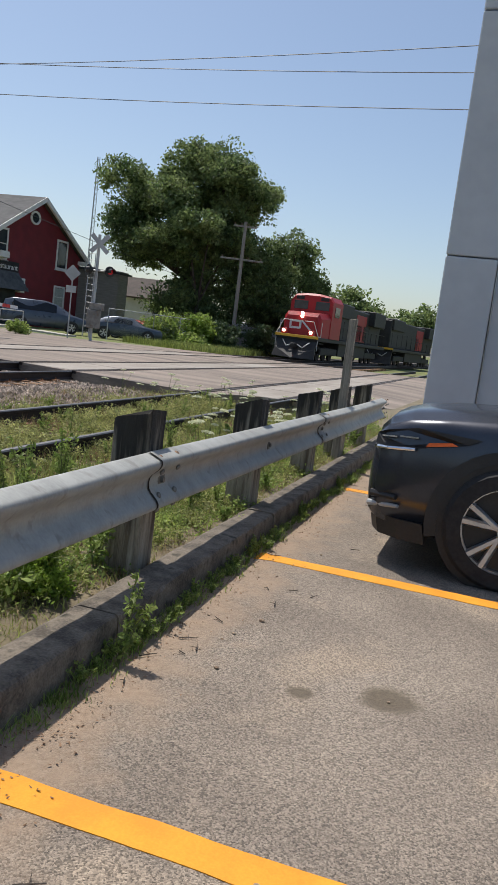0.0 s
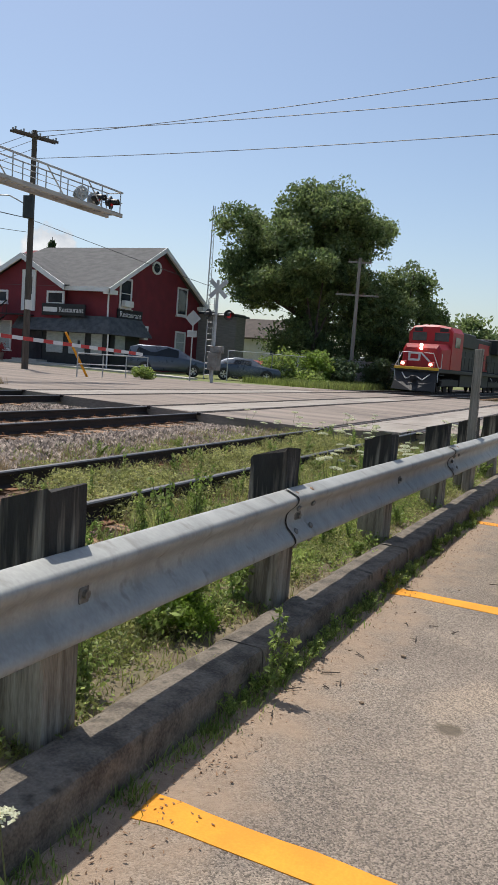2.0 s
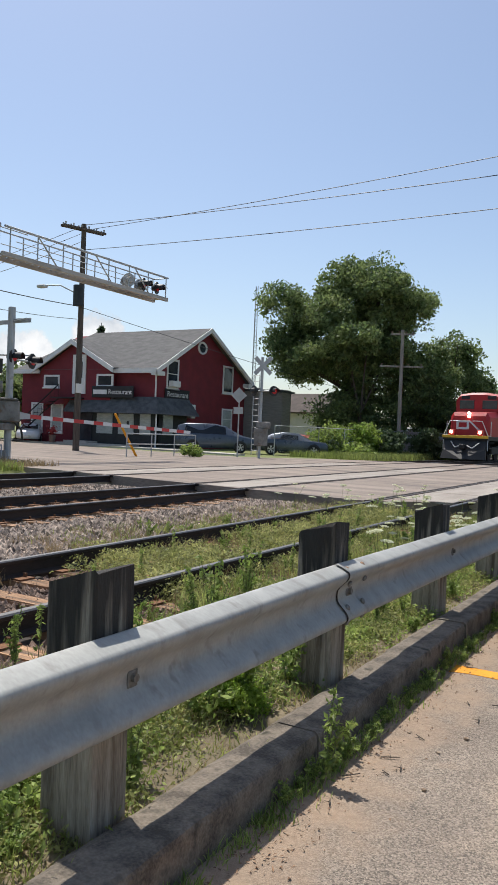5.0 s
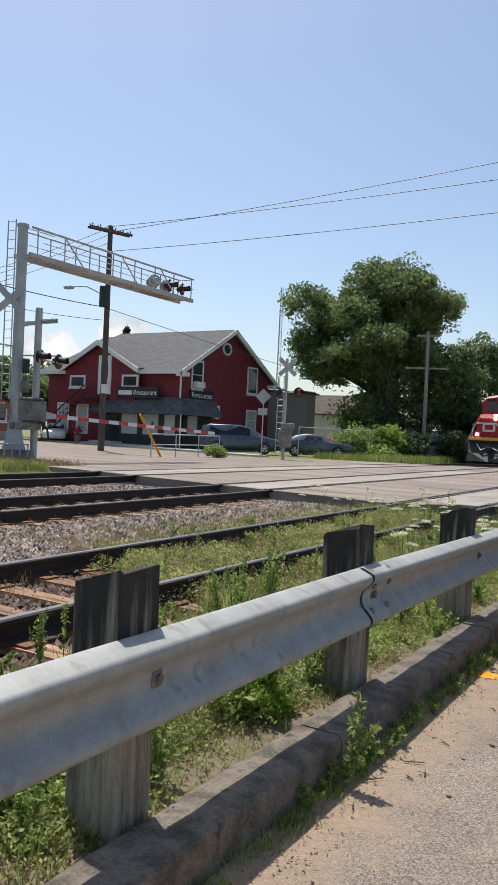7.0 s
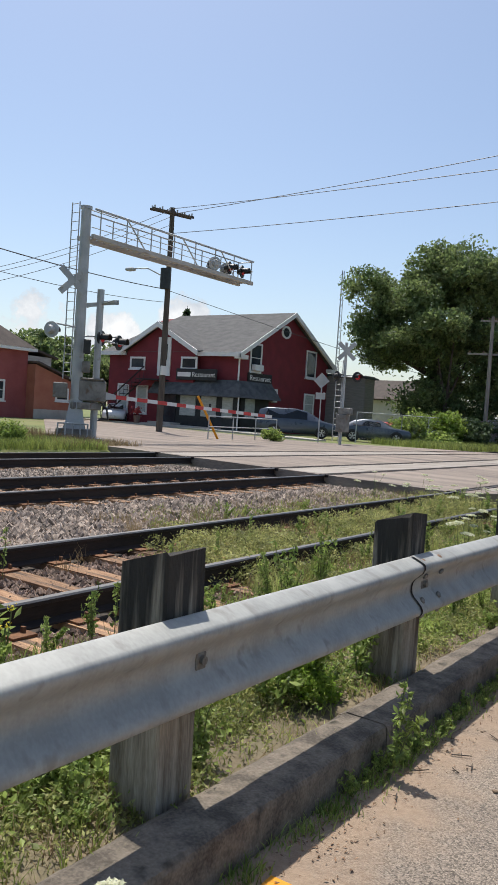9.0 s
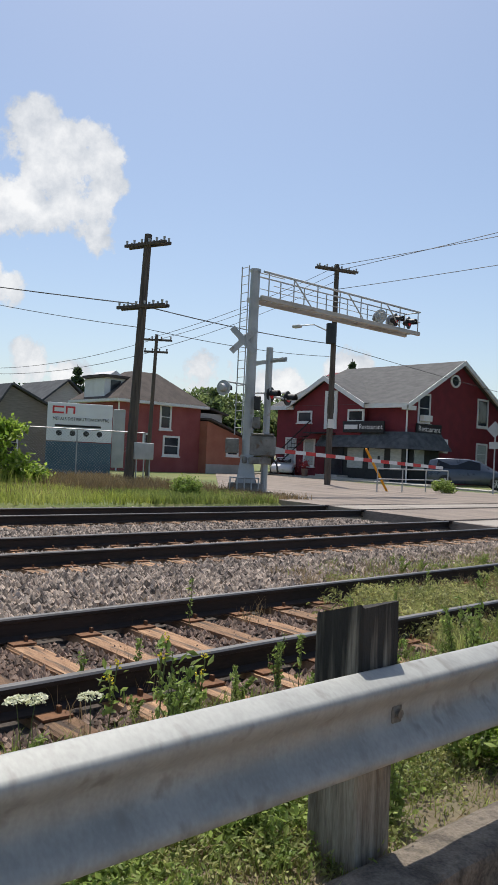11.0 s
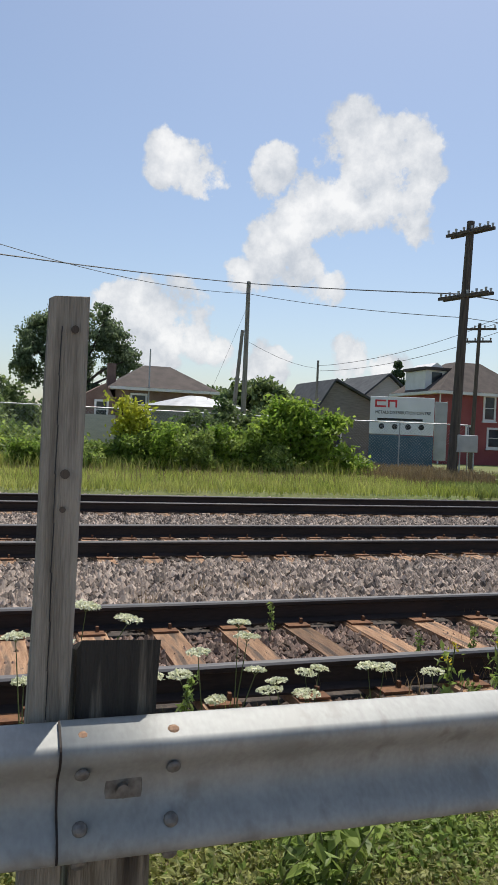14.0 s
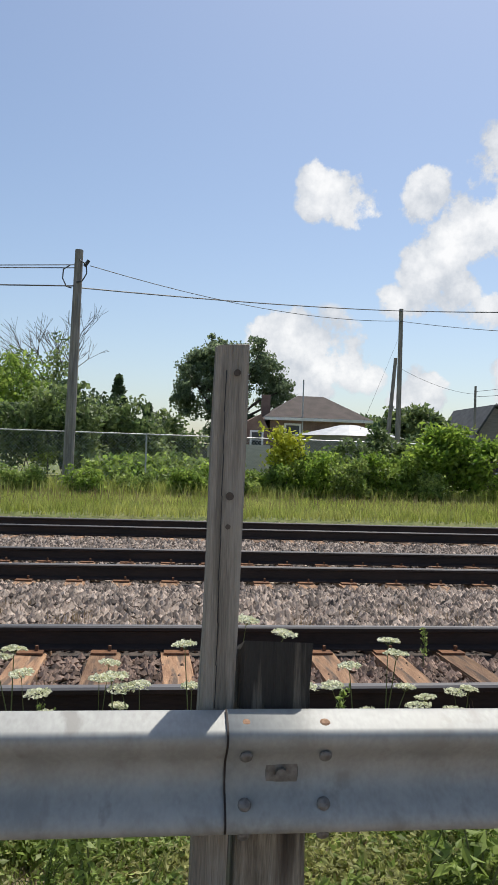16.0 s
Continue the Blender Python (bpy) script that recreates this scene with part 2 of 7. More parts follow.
def creosote(m, low, high):
    """Streaky black creosote on the upper part of a timber post, bare and brown below."""
    n, l = m.node_tree.nodes, m.node_tree.links
    bsdf = n["Principled BSDF"]
    co, sep, streak = n.new("ShaderNodeTexCoord"), n.new("ShaderNodeSeparateXYZ"), n.new("ShaderNodeTexNoise")
    mp = n.new("ShaderNodeMapping")
    mp.inputs["Scale"].default_value = (26, 26, 1.6)
    l.new(co.outputs["Object"], sep.inputs[0])
    l.new(co.outputs["Object"], mp.inputs["Vector"])
    l.new(mp.outputs[0], streak.inputs["Vector"])
    streak.inputs["Scale"].default_value, streak.inputs["Detail"].default_value = 1.0, 5.0
    add = n.new("ShaderNodeMath")
    add.operation = "MULTIPLY_ADD"
    add.inputs[1].default_value = 1.5
    l.new(streak.outputs[0], add.inputs[0])
    l.new(sep.outputs[2], add.inputs[2])
    rg = n.new("ShaderNodeMapRange")
    rg.inputs["From Min"].default_value, rg.inputs["From Max"].default_value = low + 0.75, high + 0.75
    rg.inputs["To Max"].default_value = 0.93
    l.new(add.outputs[0], rg.inputs["Value"])
    mx = n.new("ShaderNodeMix")
    mx.data_type = "RGBA"
    l.new(rg.outputs[0], mx.inputs[0])
    l.new(bsdf.inputs["Base Color"].links[0].from_socket, mx.inputs[6])
    mx.inputs[7].default_value = (0.02, 0.018, 0.016, 1)
    l.new(mx.outputs[2], bsdf.inputs["Base Color"])


creosote(POSTWOOD, 0.42, 0.78)
TALLWOOD = mat("grey_timber", (0.19, 0.165, 0.13), (0.40, 0.355, 0.29), 6.0, 0.95, bump=1.0, fine=60, stretch=(6, 6, 0.25), spots=((0.12, 0.095, 0.07), 5.0, 0.66))
POLEWOOD = mat("utility_pole_wood", (0.17, 0.15, 0.13), (0.33, 0.30, 0.27), 4.0, 0.95, bump=0.5, stretch=(4, 4, 0.3))
DARKPOLE = mat("dark_pole_wood", (0.06, 0.048, 0.04), (0.13, 0.105, 0.085), 4.0, 0.95, bump=0.5, stretch=(4, 4, 0.3))
RUSTBOLT = mat("bolt_rust", (0.22, 0.13, 0.08), (0.34, 0.22, 0.14), 30, 0.7, 0.5)
DARKBOLT = mat("bolt_grey", (0.15, 0.14, 0.125), (0.26, 0.25, 0.23), 30, 0.6, 0.6)
REDWALL = mat("red_painted_brick", (0.15, 0.018, 0.026), (0.21, 0.027, 0.036), 1.4, 0.8, bump=0.25, fine=22)
REDWALL2 = mat("faded_red_brick", (0.25, 0.06, 0.06), (0.33, 0.095, 0.09), 0.9, 0.85, bump=0.25, fine=20)
ORANGEBRICK = mat("orange_brick", (0.34, 0.12, 0.075), (0.42, 0.17, 0.11), 1.2, 0.85, bump=0.3, fine=20)
BROWNBRICK = mat("brown_brick", (0.16, 0.10, 0.08), (0.24, 0.16, 0.13), 1.5, 0.9, bump=0.3, fine=14)
SHINGLE = mat("roof_shingle", (0.075, 0.075, 0.074), (0.13, 0.128, 0.125), 1.5, 0.92, bump=0.7, fine=16, stretch=(1, 1, 3))
BROWNROOF = mat("brown_shingle", (0.06, 0.047, 0.04), (0.11, 0.088, 0.075), 1.5, 0.92, bump=0.6, fine=16)
DARKROOF = mat("dark_shingle", (0.045, 0.05, 0.055), (0.09, 0.095, 0.1), 1.5, 0.9, bump=0.5, fine=16)
AWNING = mat("slate_awning", (0.05, 0.055, 0.06), (0.115, 0.12, 0.125), 2.2, 0.85, bump=0.8, fine=12)
WHITE = mat("white_paint", (0.70, 0.69, 0.66), (0.80, 0.79, 0.77), 2.0, 0.6, bump=0.05)
DARKPAINT = mat("dark_green_black_paint", (0.012, 0.016, 0.018), (0.03, 0.035, 0.036), 3, 0.6, bump=0.05)
GLASS = mat("window_glass", (0.02, 0.025, 0.03), (0.06, 0.07, 0.08), 0.8, 0.08, 0.0, bump=0.02)
TINTED = mat("tinted_car_glass", (0.006, 0.007, 0.008), (0.012, 0.013, 0.015), 1.0, 0.2, 0.0, bump=0.0)
CURTAIN = mat("window_blind", (0.35, 0.38, 0.36), (0.5, 0.52, 0.5), 3, 0.7, bump=0.1, stretch=(1, 1, 5))
GREYSIDING = mat("grey_siding", (0.2, 0.185, 0.165), (0.28, 0.26, 0.235), 1.5, 0.8, bump=0.2, stretch=(1, 1, 8))
BEIGE = mat("beige_siding", (0.5, 0.46, 0.40), (0.6, 0.56, 0.5), 1.5, 0.8, bump=0.2, stretch=(1, 1, 8))
PALEGREY = mat("pale_grey_metal", (0.36, 0.37, 0.37), (0.48, 0.49, 0.49), 2.0, 0.55, 0.3, bump=0.1, spots=((0.27, 0.24, 0.2), 3, 0.66))
SIGNWHITE = mat("sign_white", (0.74, 0.75, 0.76), (0.82, 0.83, 0.84), 1.0, 0.5, bump=0.02)
SIGNBLUE = mat("blue_grey_panel", (0.055, 0.11, 0.15), (0.085, 0.15, 0.195), 1.5, 0.7, bump=0.1)
SIGNRED = mat("sign_red", (0.6, 0.03, 0.04), (0.68, 0.05, 0.06), 2, 0.5, bump=0.02)
BLACK = mat("black_paint", (0.010, 0.010, 0.011), (0.025, 0.024, 0.024), 4, 0.5, bump=0.05)
RUBBER = mat("tyre_rubber", (0.012, 0.012, 0.013), (0.028, 0.027, 0.027), 20, 0.8, bump=0.2)
ALLOY = mat("alloy_rim", (0.50, 0.51, 0.53), (0.62, 0.63, 0.65), 5, 0.3, 0.9, bump=0.02)
CARPAINT = mat("dark_grey_metallic_paint", (0.055, 0.06, 0.074), (0.072, 0.078, 0.094), 3, 0.20, 0.6, bump=0.0)
VANPAINT = mat("blue_grey_car_paint", (0.06, 0.075, 0.10), (0.08, 0.1, 0.13), 3, 0.3, 0.4, bump=0.0)
WHITECAR = mat("white_car_paint", (0.62, 0.63, 0.64), (0.7, 0.7, 0.71), 3, 0.3, 0.1, bump=0.0)
REDCAR = mat("red_car_paint", (0.3, 0.03, 0.03), (0.36, 0.045, 0.04), 3, 0.3, 0.2, bump=0.0)
AMBER = mat("amber_lens", (0.75, 0.12, 0.03), (0.85, 0.18, 0.05), 8, 0.25, bump=0.05)
CHROME = mat("chrome_trim", (0.7, 0.7, 0.72), (0.8, 0.8, 0.82), 5, 0.15, 1.0, bump=0.0)
PYLON = mat("white_steel_panel", (0.50, 0.52, 0.55), (0.58, 0.6, 0.62), 0.8, 0.45, bump=0.03, fine=6)
LOCORED = mat("locomotive_red", (0.33, 0.010, 0.014), (0.42, 0.016, 0.02), 1.5, 0.5, bump=0.05)
LOCOBLACK = mat("locomotive_black", (0.014, 0.014, 0.015), (0.04, 0.038, 0.036), 1.5, 0.65, bump=0.15)
LOCOYELLOW = mat("sill_yellow", (0.75, 0.42, 0.03), (0.8, 0.48, 0.05), 4, 0.6)
LOCOWHITE = mat("stripe_white", (0.6, 0.6, 0.6), (0.7, 0.7, 0.7), 4, 0.6)
ARMRED = mat("barrier_red", (0.5, 0.03, 0.03), (0.6, 0.05, 0.045), 5, 0.5)
ARMWHITE = mat("barrier_white", (0.68, 0.66, 0.65), (0.76, 0.75, 0.74), 5, 0.5)
BARK = mat("bark", (0.055, 0.042, 0.032), (0.12, 0.095, 0.075), 3, 0.95, bump=0.8, stretch=(3, 3, 0.5))
WIRE = mat("cable", (0.025, 0.028, 0.035), (0.05, 0.055, 0.06), 3, 0.6, bump=0.0)
# coarse two-tone spread paints lit and darker lobes into the crowns
LEAF = mat("maple_leaf", (0.085, 0.14, 0.05), (0.275, 0.335, 0.125), 0.5, 0.55, bump=0.0, fine=3, vary=0.45, island=True, translucent=0.48)
LEAFLIGHT = mat("light_leaf", (0.17, 0.27, 0.045), (0.34, 0.43, 0.09), 0.5, 0.55, bump=0.0, fine=3, vary=0.4, island=True, translucent=0.6)
LEAFDARK = mat("dark_leaf", (0.05, 0.085, 0.035), (0.10, 0.145, 0.06), 0.5, 0.6, bump=0.0, fine=3, vary=0.35, island=True, translucent=0.35)
IVY = mat("vine_leaf", (0.17, 0.29, 0.035), (0.38, 0.48, 0.085), 0.8, 0.55, bump=0.0, fine=3, vary=0.4, island=True, translucent=0.6)
YELLOWLEAF = mat("yellow_green_leaf", (0.38, 0.42, 0.03), (0.56, 0.55, 0.06), 1.0, 0.6, bump=0.0, fine=4, vary=0.25, island=True, translucent=0.35)
GREYLEAF = mat("grey_green_leaf", (0.115, 0.165, 0.085), (0.26, 0.32, 0.175), 0.5, 0.5, bump=0.0, fine=3, vary=0.4, island=True, translucent=0.58)
LIME = mat("lime_grass_blade", (0.29, 0.34, 0.06), (0.50, 0.50, 0.15), 0.6, 0.6, bump=0.0, fine=4, vary=0.35, island=True, translucent=0.45)
GRASS = mat("grass_blade", (0.19, 0.245, 0.055), (0.38, 0.41, 0.13), 0.6, 0.6, bump=0.0, fine=4, vary=0.4, island=True, translucent=0.45)
DRYGRASS = mat("dry_grass_blade", (0.22, 0.15, 0.075), (0.38, 0.29, 0.155), 0.6, 0.8, bump=0.0, fine=4, vary=0.35, island=True, translucent=0.25)
WEED = mat("weed_leaf", (0.165, 0.25, 0.05), (0.38, 0.45, 0.13), 3.0, 0.55, bump=0.0, fine=9, vary=0.45, island=True, translucent=0.52)
STEM = mat("weed_stem", (0.1, 0.13, 0.04), (0.17, 0.18, 0.07), 8, 0.8, bump=0.1)
UMBEL = mat("white_floret", (0.66, 0.67, 0.45), (0.80, 0.80, 0.62), 20, 0.8, bump=0.1, translucent=0.3)
YELLOWFLOWER = mat("yellow_petal", (0.75, 0.6, 0.03), (0.85, 0.7, 0.06), 20, 0.7, bump=0.0, translucent=0.3)
OLIVE = mat("olive_weed_leaf", (0.21, 0.235, 0.07), (0.45, 0.44, 0.17), 1.6, 0.6, bump=0.0, fine=9, vary=0.45, island=True, translucent=0.5)
WEATHERED = mat("weathered_grey_steel", (0.13, 0.122, 0.108), (0.29, 0.275, 0.25), 3.0, 0.7, 0.2, bump=0.3, spots=((0.16, 0.11, 0.075), 4, 0.58))
BOOMGREY = mat("stained_boom_steel", (0.34, 0.31, 0.265), (0.50, 0.47, 0.43), 1.6, 0.65, 0.15, bump=0.15, stretch=(1, 0.4, 2), spots=((0.25, 0.19, 0.13), 2.5, 0.6))
LITTER = mat("dead_leaf_litter", (0.15, 0.085, 0.05), (0.30, 0.185, 0.11), 9, 0.95, bump=0.0, vary=0.4, island=True)
HEADLIGHT = lamp_mat("lit_headlamp", (1.0, 0.86, 0.62), 6.0)
REDLAMP = lamp_mat("red_signal_lens", (0.45, 0.015, 0.02), 0.12)


# ---- building blocks ----
def mesh_of(bm, name):
    me = bpy.data.meshes.new(name)
    bmesh.ops.recalc_face_normals(bm, faces=bm.faces)
    bm.to_mesh(me)
    bm.free()
    return me


def thing(name, at, label, category, group="", kind="", turn=0.0):
    ob = new(name)
    ob.empty_display_size = 0.2
    ob.location, ob.rotation_euler = at, (0, 0, radians(turn))
    return tagged(ob, label, category, group, kind)


def part(name, bm, material, parent=None, label="", smooth=False):
    me = bm if isinstance(bm, bpy.types.Mesh) else mesh_of(bm, name)
    for m in material if isinstance(material, (list, tuple)) else (material,):
        me.materials.append(m)
    if smooth:
        me.shade_smooth()
    ob = new(name, me)
    ob.parent = parent
    return tagged(ob, label) if label else ob


def share(name, me, parent, loc=(0, 0, 0), rot=(0, 0, 0), scale=(1, 1, 1)):
    ob = new(name, me)
    ob.parent = parent
    ob.location, ob.rotation_euler, ob.scale = loc, rot, scale
    return ob


def box(bm, x0, x1, y0, y1, z0, z1, bevel=0.0):
    r = bmesh.ops.create_cube(bm, size=1.0, matrix=Matrix.Translation(((x0 + x1) / 2, (y0 + y1) / 2, (z0 + z1) / 2)) @ Matrix.Diagonal((x1 - x0, y1 - y0, z1 - z0, 1)))
    if bevel:
        edges = list({e for v in r["verts"] for e in v.link_edges})
        bmesh.ops.bevel(bm, geom=edges, offset=bevel, segments=1, affect="EDGES")
    return bm


def boxes(*dims, bevel=0.0):
    bm = bmesh.new()
    for d in dims:
        box(bm, *d, bevel=bevel)
    return bm


def rod(bm, a, b, r0, r1=None, n=8):
    a, b = Vector(a), Vector(b)
    d = b - a
    q = d.to_track_quat("Z", "Y").to_matrix().to_4x4()
    bmesh.ops.create_cone(bm, cap_ends=True, segments=n, radius1=r0, radius2=r0 if r1 is None else r1, depth=d.length, matrix=Matrix.Translation((a + b) / 2) @ q)
    return bm


def rods(r, *pairs, n=8):
    bm = bmesh.new()
    for a, b in pairs:
        rod(bm, a, b, r, n=n)
    return bm


def prism(bm, pts, axis, lo, hi):
    """A polygon (two coordinates) drawn out along an axis from lo to hi."""
    def place(p, v):
        return {"x": (v, p[0], p[1]), "y": (p[0], v, p[1]), "z": (p[0], p[1], v)}[axis]
    a = [bm.verts.new(place(p, lo)) for p in pts]
    b = [bm.verts.new(place(p, hi)) for p in pts]
    bm.faces.new(a)
    bm.faces.new(b[::-1])
    for i in range(len(pts)):
        j = (i + 1) % len(pts)
        bm.faces.new((a[i], a[j], b[j], b[i]))
    return bm


def loft(bm, rings, cap=True):
    rows = [[bm.verts.new(p) for p in ring] for ring in rings]
    for r0, r1 in zip(rows, rows[1:]):
        for i in range(len(r0)):
            j = (i + 1) % len(r0)
            bm.faces.new((r0[i], r0[j], r1[j], r1[i]))
    if cap:
        bm.faces.new(rows[0])
        bm.faces.new(rows[-1][::-1])
    return bm


def from_arrays(name, verts, faces):
    me = bpy.data.meshes.new(name)
    me.from_pydata(verts.tolist(), [], faces.tolist())
    return me


def leaf_mesh(name, centres, size, rng, flat=0.0, long=1.5):
    """Small bent leaves round the given centres."""
    n = len(centres)
    nrm = rng.normal(size=(n, 3))
    nrm[:, 2] += flat
    nrm /= np.linalg.norm(nrm, axis=1)[:, None]
    t = np.cross(nrm, rng.normal(size=(n, 3)))
    t /= np.linalg.norm(t, axis=1)[:, None] + 1e-9
    b = np.cross(nrm, t)
    s = size * rng.uniform(0.6, 1.35, size=(n, 1))
    droop = nrm * s * rng.uniform(-0.25, 0.25, size=(n, 1))
    v = np.stack([centres - t * s * long * 0.5, centres - b * s * 0.42 + droop, centres + t * s * long * 0.5, centres + b * s * 0.42 + droop], 1).reshape(-1, 3)
    i = np.arange(n)[:, None] * 4
    f = np.concatenate([np.hstack([i, i + 1, i + 2]), np.hstack([i, i + 2, i + 3])])
    return from_arrays(name, v, f)


def clump_points(blobs, clumps, per, spread, rng, shell=0.62):
    """Leaf centres in small clumps that sit on and in rounded masses."""
    blobs = np.array(blobs, float)
    lobes = []
    for b in blobs:
        lobes.append(np.concatenate([b[:3], b[3:] * 0.72]))
        for _ in range(6):
            o = rng.normal(size=3)
            o /= np.linalg.norm(o)
            lobes.append(np.concatenate([b[:3] + o * b[3:] * 0.62, b[3:] * rng.uniform(0.32, 0.52)]))
    blobs = np.array(lobes)
    vol = blobs[:, 3] * blobs[:, 4] + blobs[:, 4] * blobs[:, 5]
    pick = rng.choice(len(blobs), size=clumps, p=vol / vol.sum())
    d = rng.normal(size=(clumps, 3))
    d /= np.linalg.norm(d, axis=1)[:, None]
    rad = rng.uniform(shell, 1.06, size=(clumps, 1)) * (1 + 0.12 * np.sin(d[:, :1] * 7 + d[:, 1:2] * 5 + d[:, 2:] * 6))
    c = blobs[pick, :3] + d * blobs[pick, 3:] * rad
    sp = spread * rng.uniform(0.5, 1.3, size=(clumps, 1))
    pts = np.repeat(c, per, 0) + np.clip(rng.normal(size=(clumps * per, 3)), -1.5, 1.5) * np.repeat(sp, per, 0) * (1, 1, 0.6)
    return pts


def blade_mesh(name, base, height, width, lean, rng):
    n = len(base)
    h = height * rng.uniform(0.45, 1.2, size=(n, 1))
    a = rng.uniform(0, 2 * np.pi, size=(n, 1))
    side = np.hstack([np.cos(a), np.sin(a), np.zeros((n, 1))]) * width * rng.uniform(0.6, 1.3, size=(n, 1))
    b = rng.uniform(0, 2 * np.pi, size=(n, 1))
    ln = np.hstack([np.cos(b), np.sin(b), np.zeros((n, 1))]) * h * lean * rng.uniform(0.1, 1.0, size=(n, 1))
    up = np.hstack([np.zeros((n, 2)), h])
    v = np.stack([base - side, base + side, base + up * 0.6 + ln * 0.4 + side * 0.7, base + up * 0.6 + ln * 0.4 - side * 0.7, base + up * 0.97 + ln], 1).reshape(-1, 3)
    i = np.arange(n)[:, None] * 5
    f = np.concatenate([np.hstack([i, i + 1, i + 2]), np.hstack([i, i + 2, i + 3]), np.hstack([i + 3, i + 2, i + 4])])
    return from_arrays(name, v, f)


def grass_patch(name, label, area, count, height, material, seed, width=0.006, lean=0.5, z=0.0, tufts=0, kind="stuff", category="grass"):
    """Grass over a rectangle (x0, x1, y0, y1), in tufts if given."""
    rng = np.random.default_rng(seed)
    x0, x1, y0, y1 = area
    if tufts:
        c = np.stack([rng.uniform(x0, x1, tufts), rng.uniform(y0, y1, tufts)], 1)
        p = c[rng.integers(0, tufts, count)] + rng.normal(size=(count, 2)) * min(0.06, height * 0.7) * max(1.0, height * 2)
    else:
        p = np.stack([rng.uniform(x0, x1, count), rng.uniform(y0, y1, count)], 1)
    base = np.hstack([p, np.full((count, 1), z - 0.01)])
    ob = part(name, blade_mesh(name, base, height, width, lean, rng), material)
    return tagged(ob, label, category, "", kind)


def wire_between(bm, a, b, sag, r=0.012, n=14):
    a, b = Vector(a), Vector(b)
    rows = []
    for i in range(n + 1):
        t = i / n
        p = a.lerp(b, t)
        p.z -= sag * 4 * t * (1 - t)
        rows.append(p)
    side = (b - a).cross(Vector((0, 0, 1))).normalized() * r
    up = Vector((0, 0, r))
    loft(bm, [[p + side, p + up, p - side, p - up] for p in rows])


def text_part(name, words, height, at, rot, material, parent, label="", wide=None):
    cu = bpy.data.curves.new(name, "FONT")
    cu.body, cu.size, cu.extrude, cu.align_x, cu.align_y = words, height, 0.008, "CENTER", "CENTER"
    tmp = bpy.data.objects.new(name, cu)
    scene.collection.objects.link(tmp)
    me = bpy.data.meshes.new_from_object(tmp.evaluated_get(bpy.context.evaluated_depsgraph_get()))
    bpy.data.objects.remove(tmp)
    if wide:
        xs = [v.co.x for v in me.vertices]
        k = wide / (max(xs) - min(xs))
        for v in me.vertices:
            v.co.x *= k
    ob = part(name, me, material, parent, label)
    ob.location, ob.rotation_euler = at, [radians(a) for a in rot]
    return ob


# ---- ground ----
def ground_height(x):
    steps = [(-400, 0.0), (-40, 0.0), (-17.5, 0.06), (-15.6, 0.05), (-14.8, -0.22), (-1.75, -0.18), (-1.1, 0.05), (-0.2, 0.09), (0.14, 0.06), (0.16, -0.03), (400, -0.03)]
    for (xa, za), (xb, zb) in zip(steps, steps[1:]):
        if xa <= x <= xb:
            return za + (zb - za) * (x - xa) / (xb - xa)
    return -0.03


gx = [-4000, -1200, -400, -150, -80, -40, -30, -22, -17.5, -15.6, -14.8, -8, -1.75, -1.4, -1.1, -0.7, -0.2, 0.14, 0.16, 10, 60, 400, 1200, 4000]
gy = [-4000, -1200, -400, -100, -40, -20, -10] + [i * 0.5 for i in range(-16, 24)] + [14, 20, 30, 45, 70, 120, 400, 1200, 4000]
bm = bmesh.new()
grid = [[bm.verts.new((x, y, ground_height(x) + (0.025 * noise.noise((x * 1.7, y * 1.7, 0)) if -1.9 < x < -0.1 else 0))) for y in gy] for x in gx]
for i in range(len(gx) - 1):
    for j in range(len(gy) - 1):
        f = bm.faces.new((grid[i][j], grid[i + 1][j], grid[i + 1][j + 1], grid[i][j + 1]))
        f.material_index = 1 if -2.2 < (gx[i] + gx[i + 1]) / 2 < 0.3 else 0
tagged(part("ground", bm, [MEADOW, SOIL]), "rough ground of soil, weeds and mown grass", "ground", "", "structure")

bm = boxes((0.14, 30, -40, 17, -0.3, 0.0))
tagged(part("pavement", bm, ASPHALT), "worn tan-grey asphalt of a parking lot", "parking lot", "", "structure")

# stall lines
for y0, y1, xa in ((-1.72, -1.59, 0.27), (1.13, 1.27, 0.24), (4.0, 4.14, 0.22)):
    bm = bmesh.new()
    lo, hi = [], []
    for i in range(60):
        x = xa + i * 0.09
        w = 0.012 * noise.noise((x * 6, y0, 0))
        lo.append((x, y0 + w - 0.02 * (i == 0), 0.003))
        hi.append((x + (0.03 * noise.noise((y0, 4, 1)) if i == 0 else 0), y1 + 0.012 * noise.noise((x * 6, y1, 5)), 0.003))
    prism(bm, [(p[0], p[1]) for p in lo + hi[::-1]], "z", -0.02, 0.003)
    tagged(part("parking_line", bm, YELLOW), "worn yellow painted stall line on asphalt", "road marking", "parking lines", "structure")

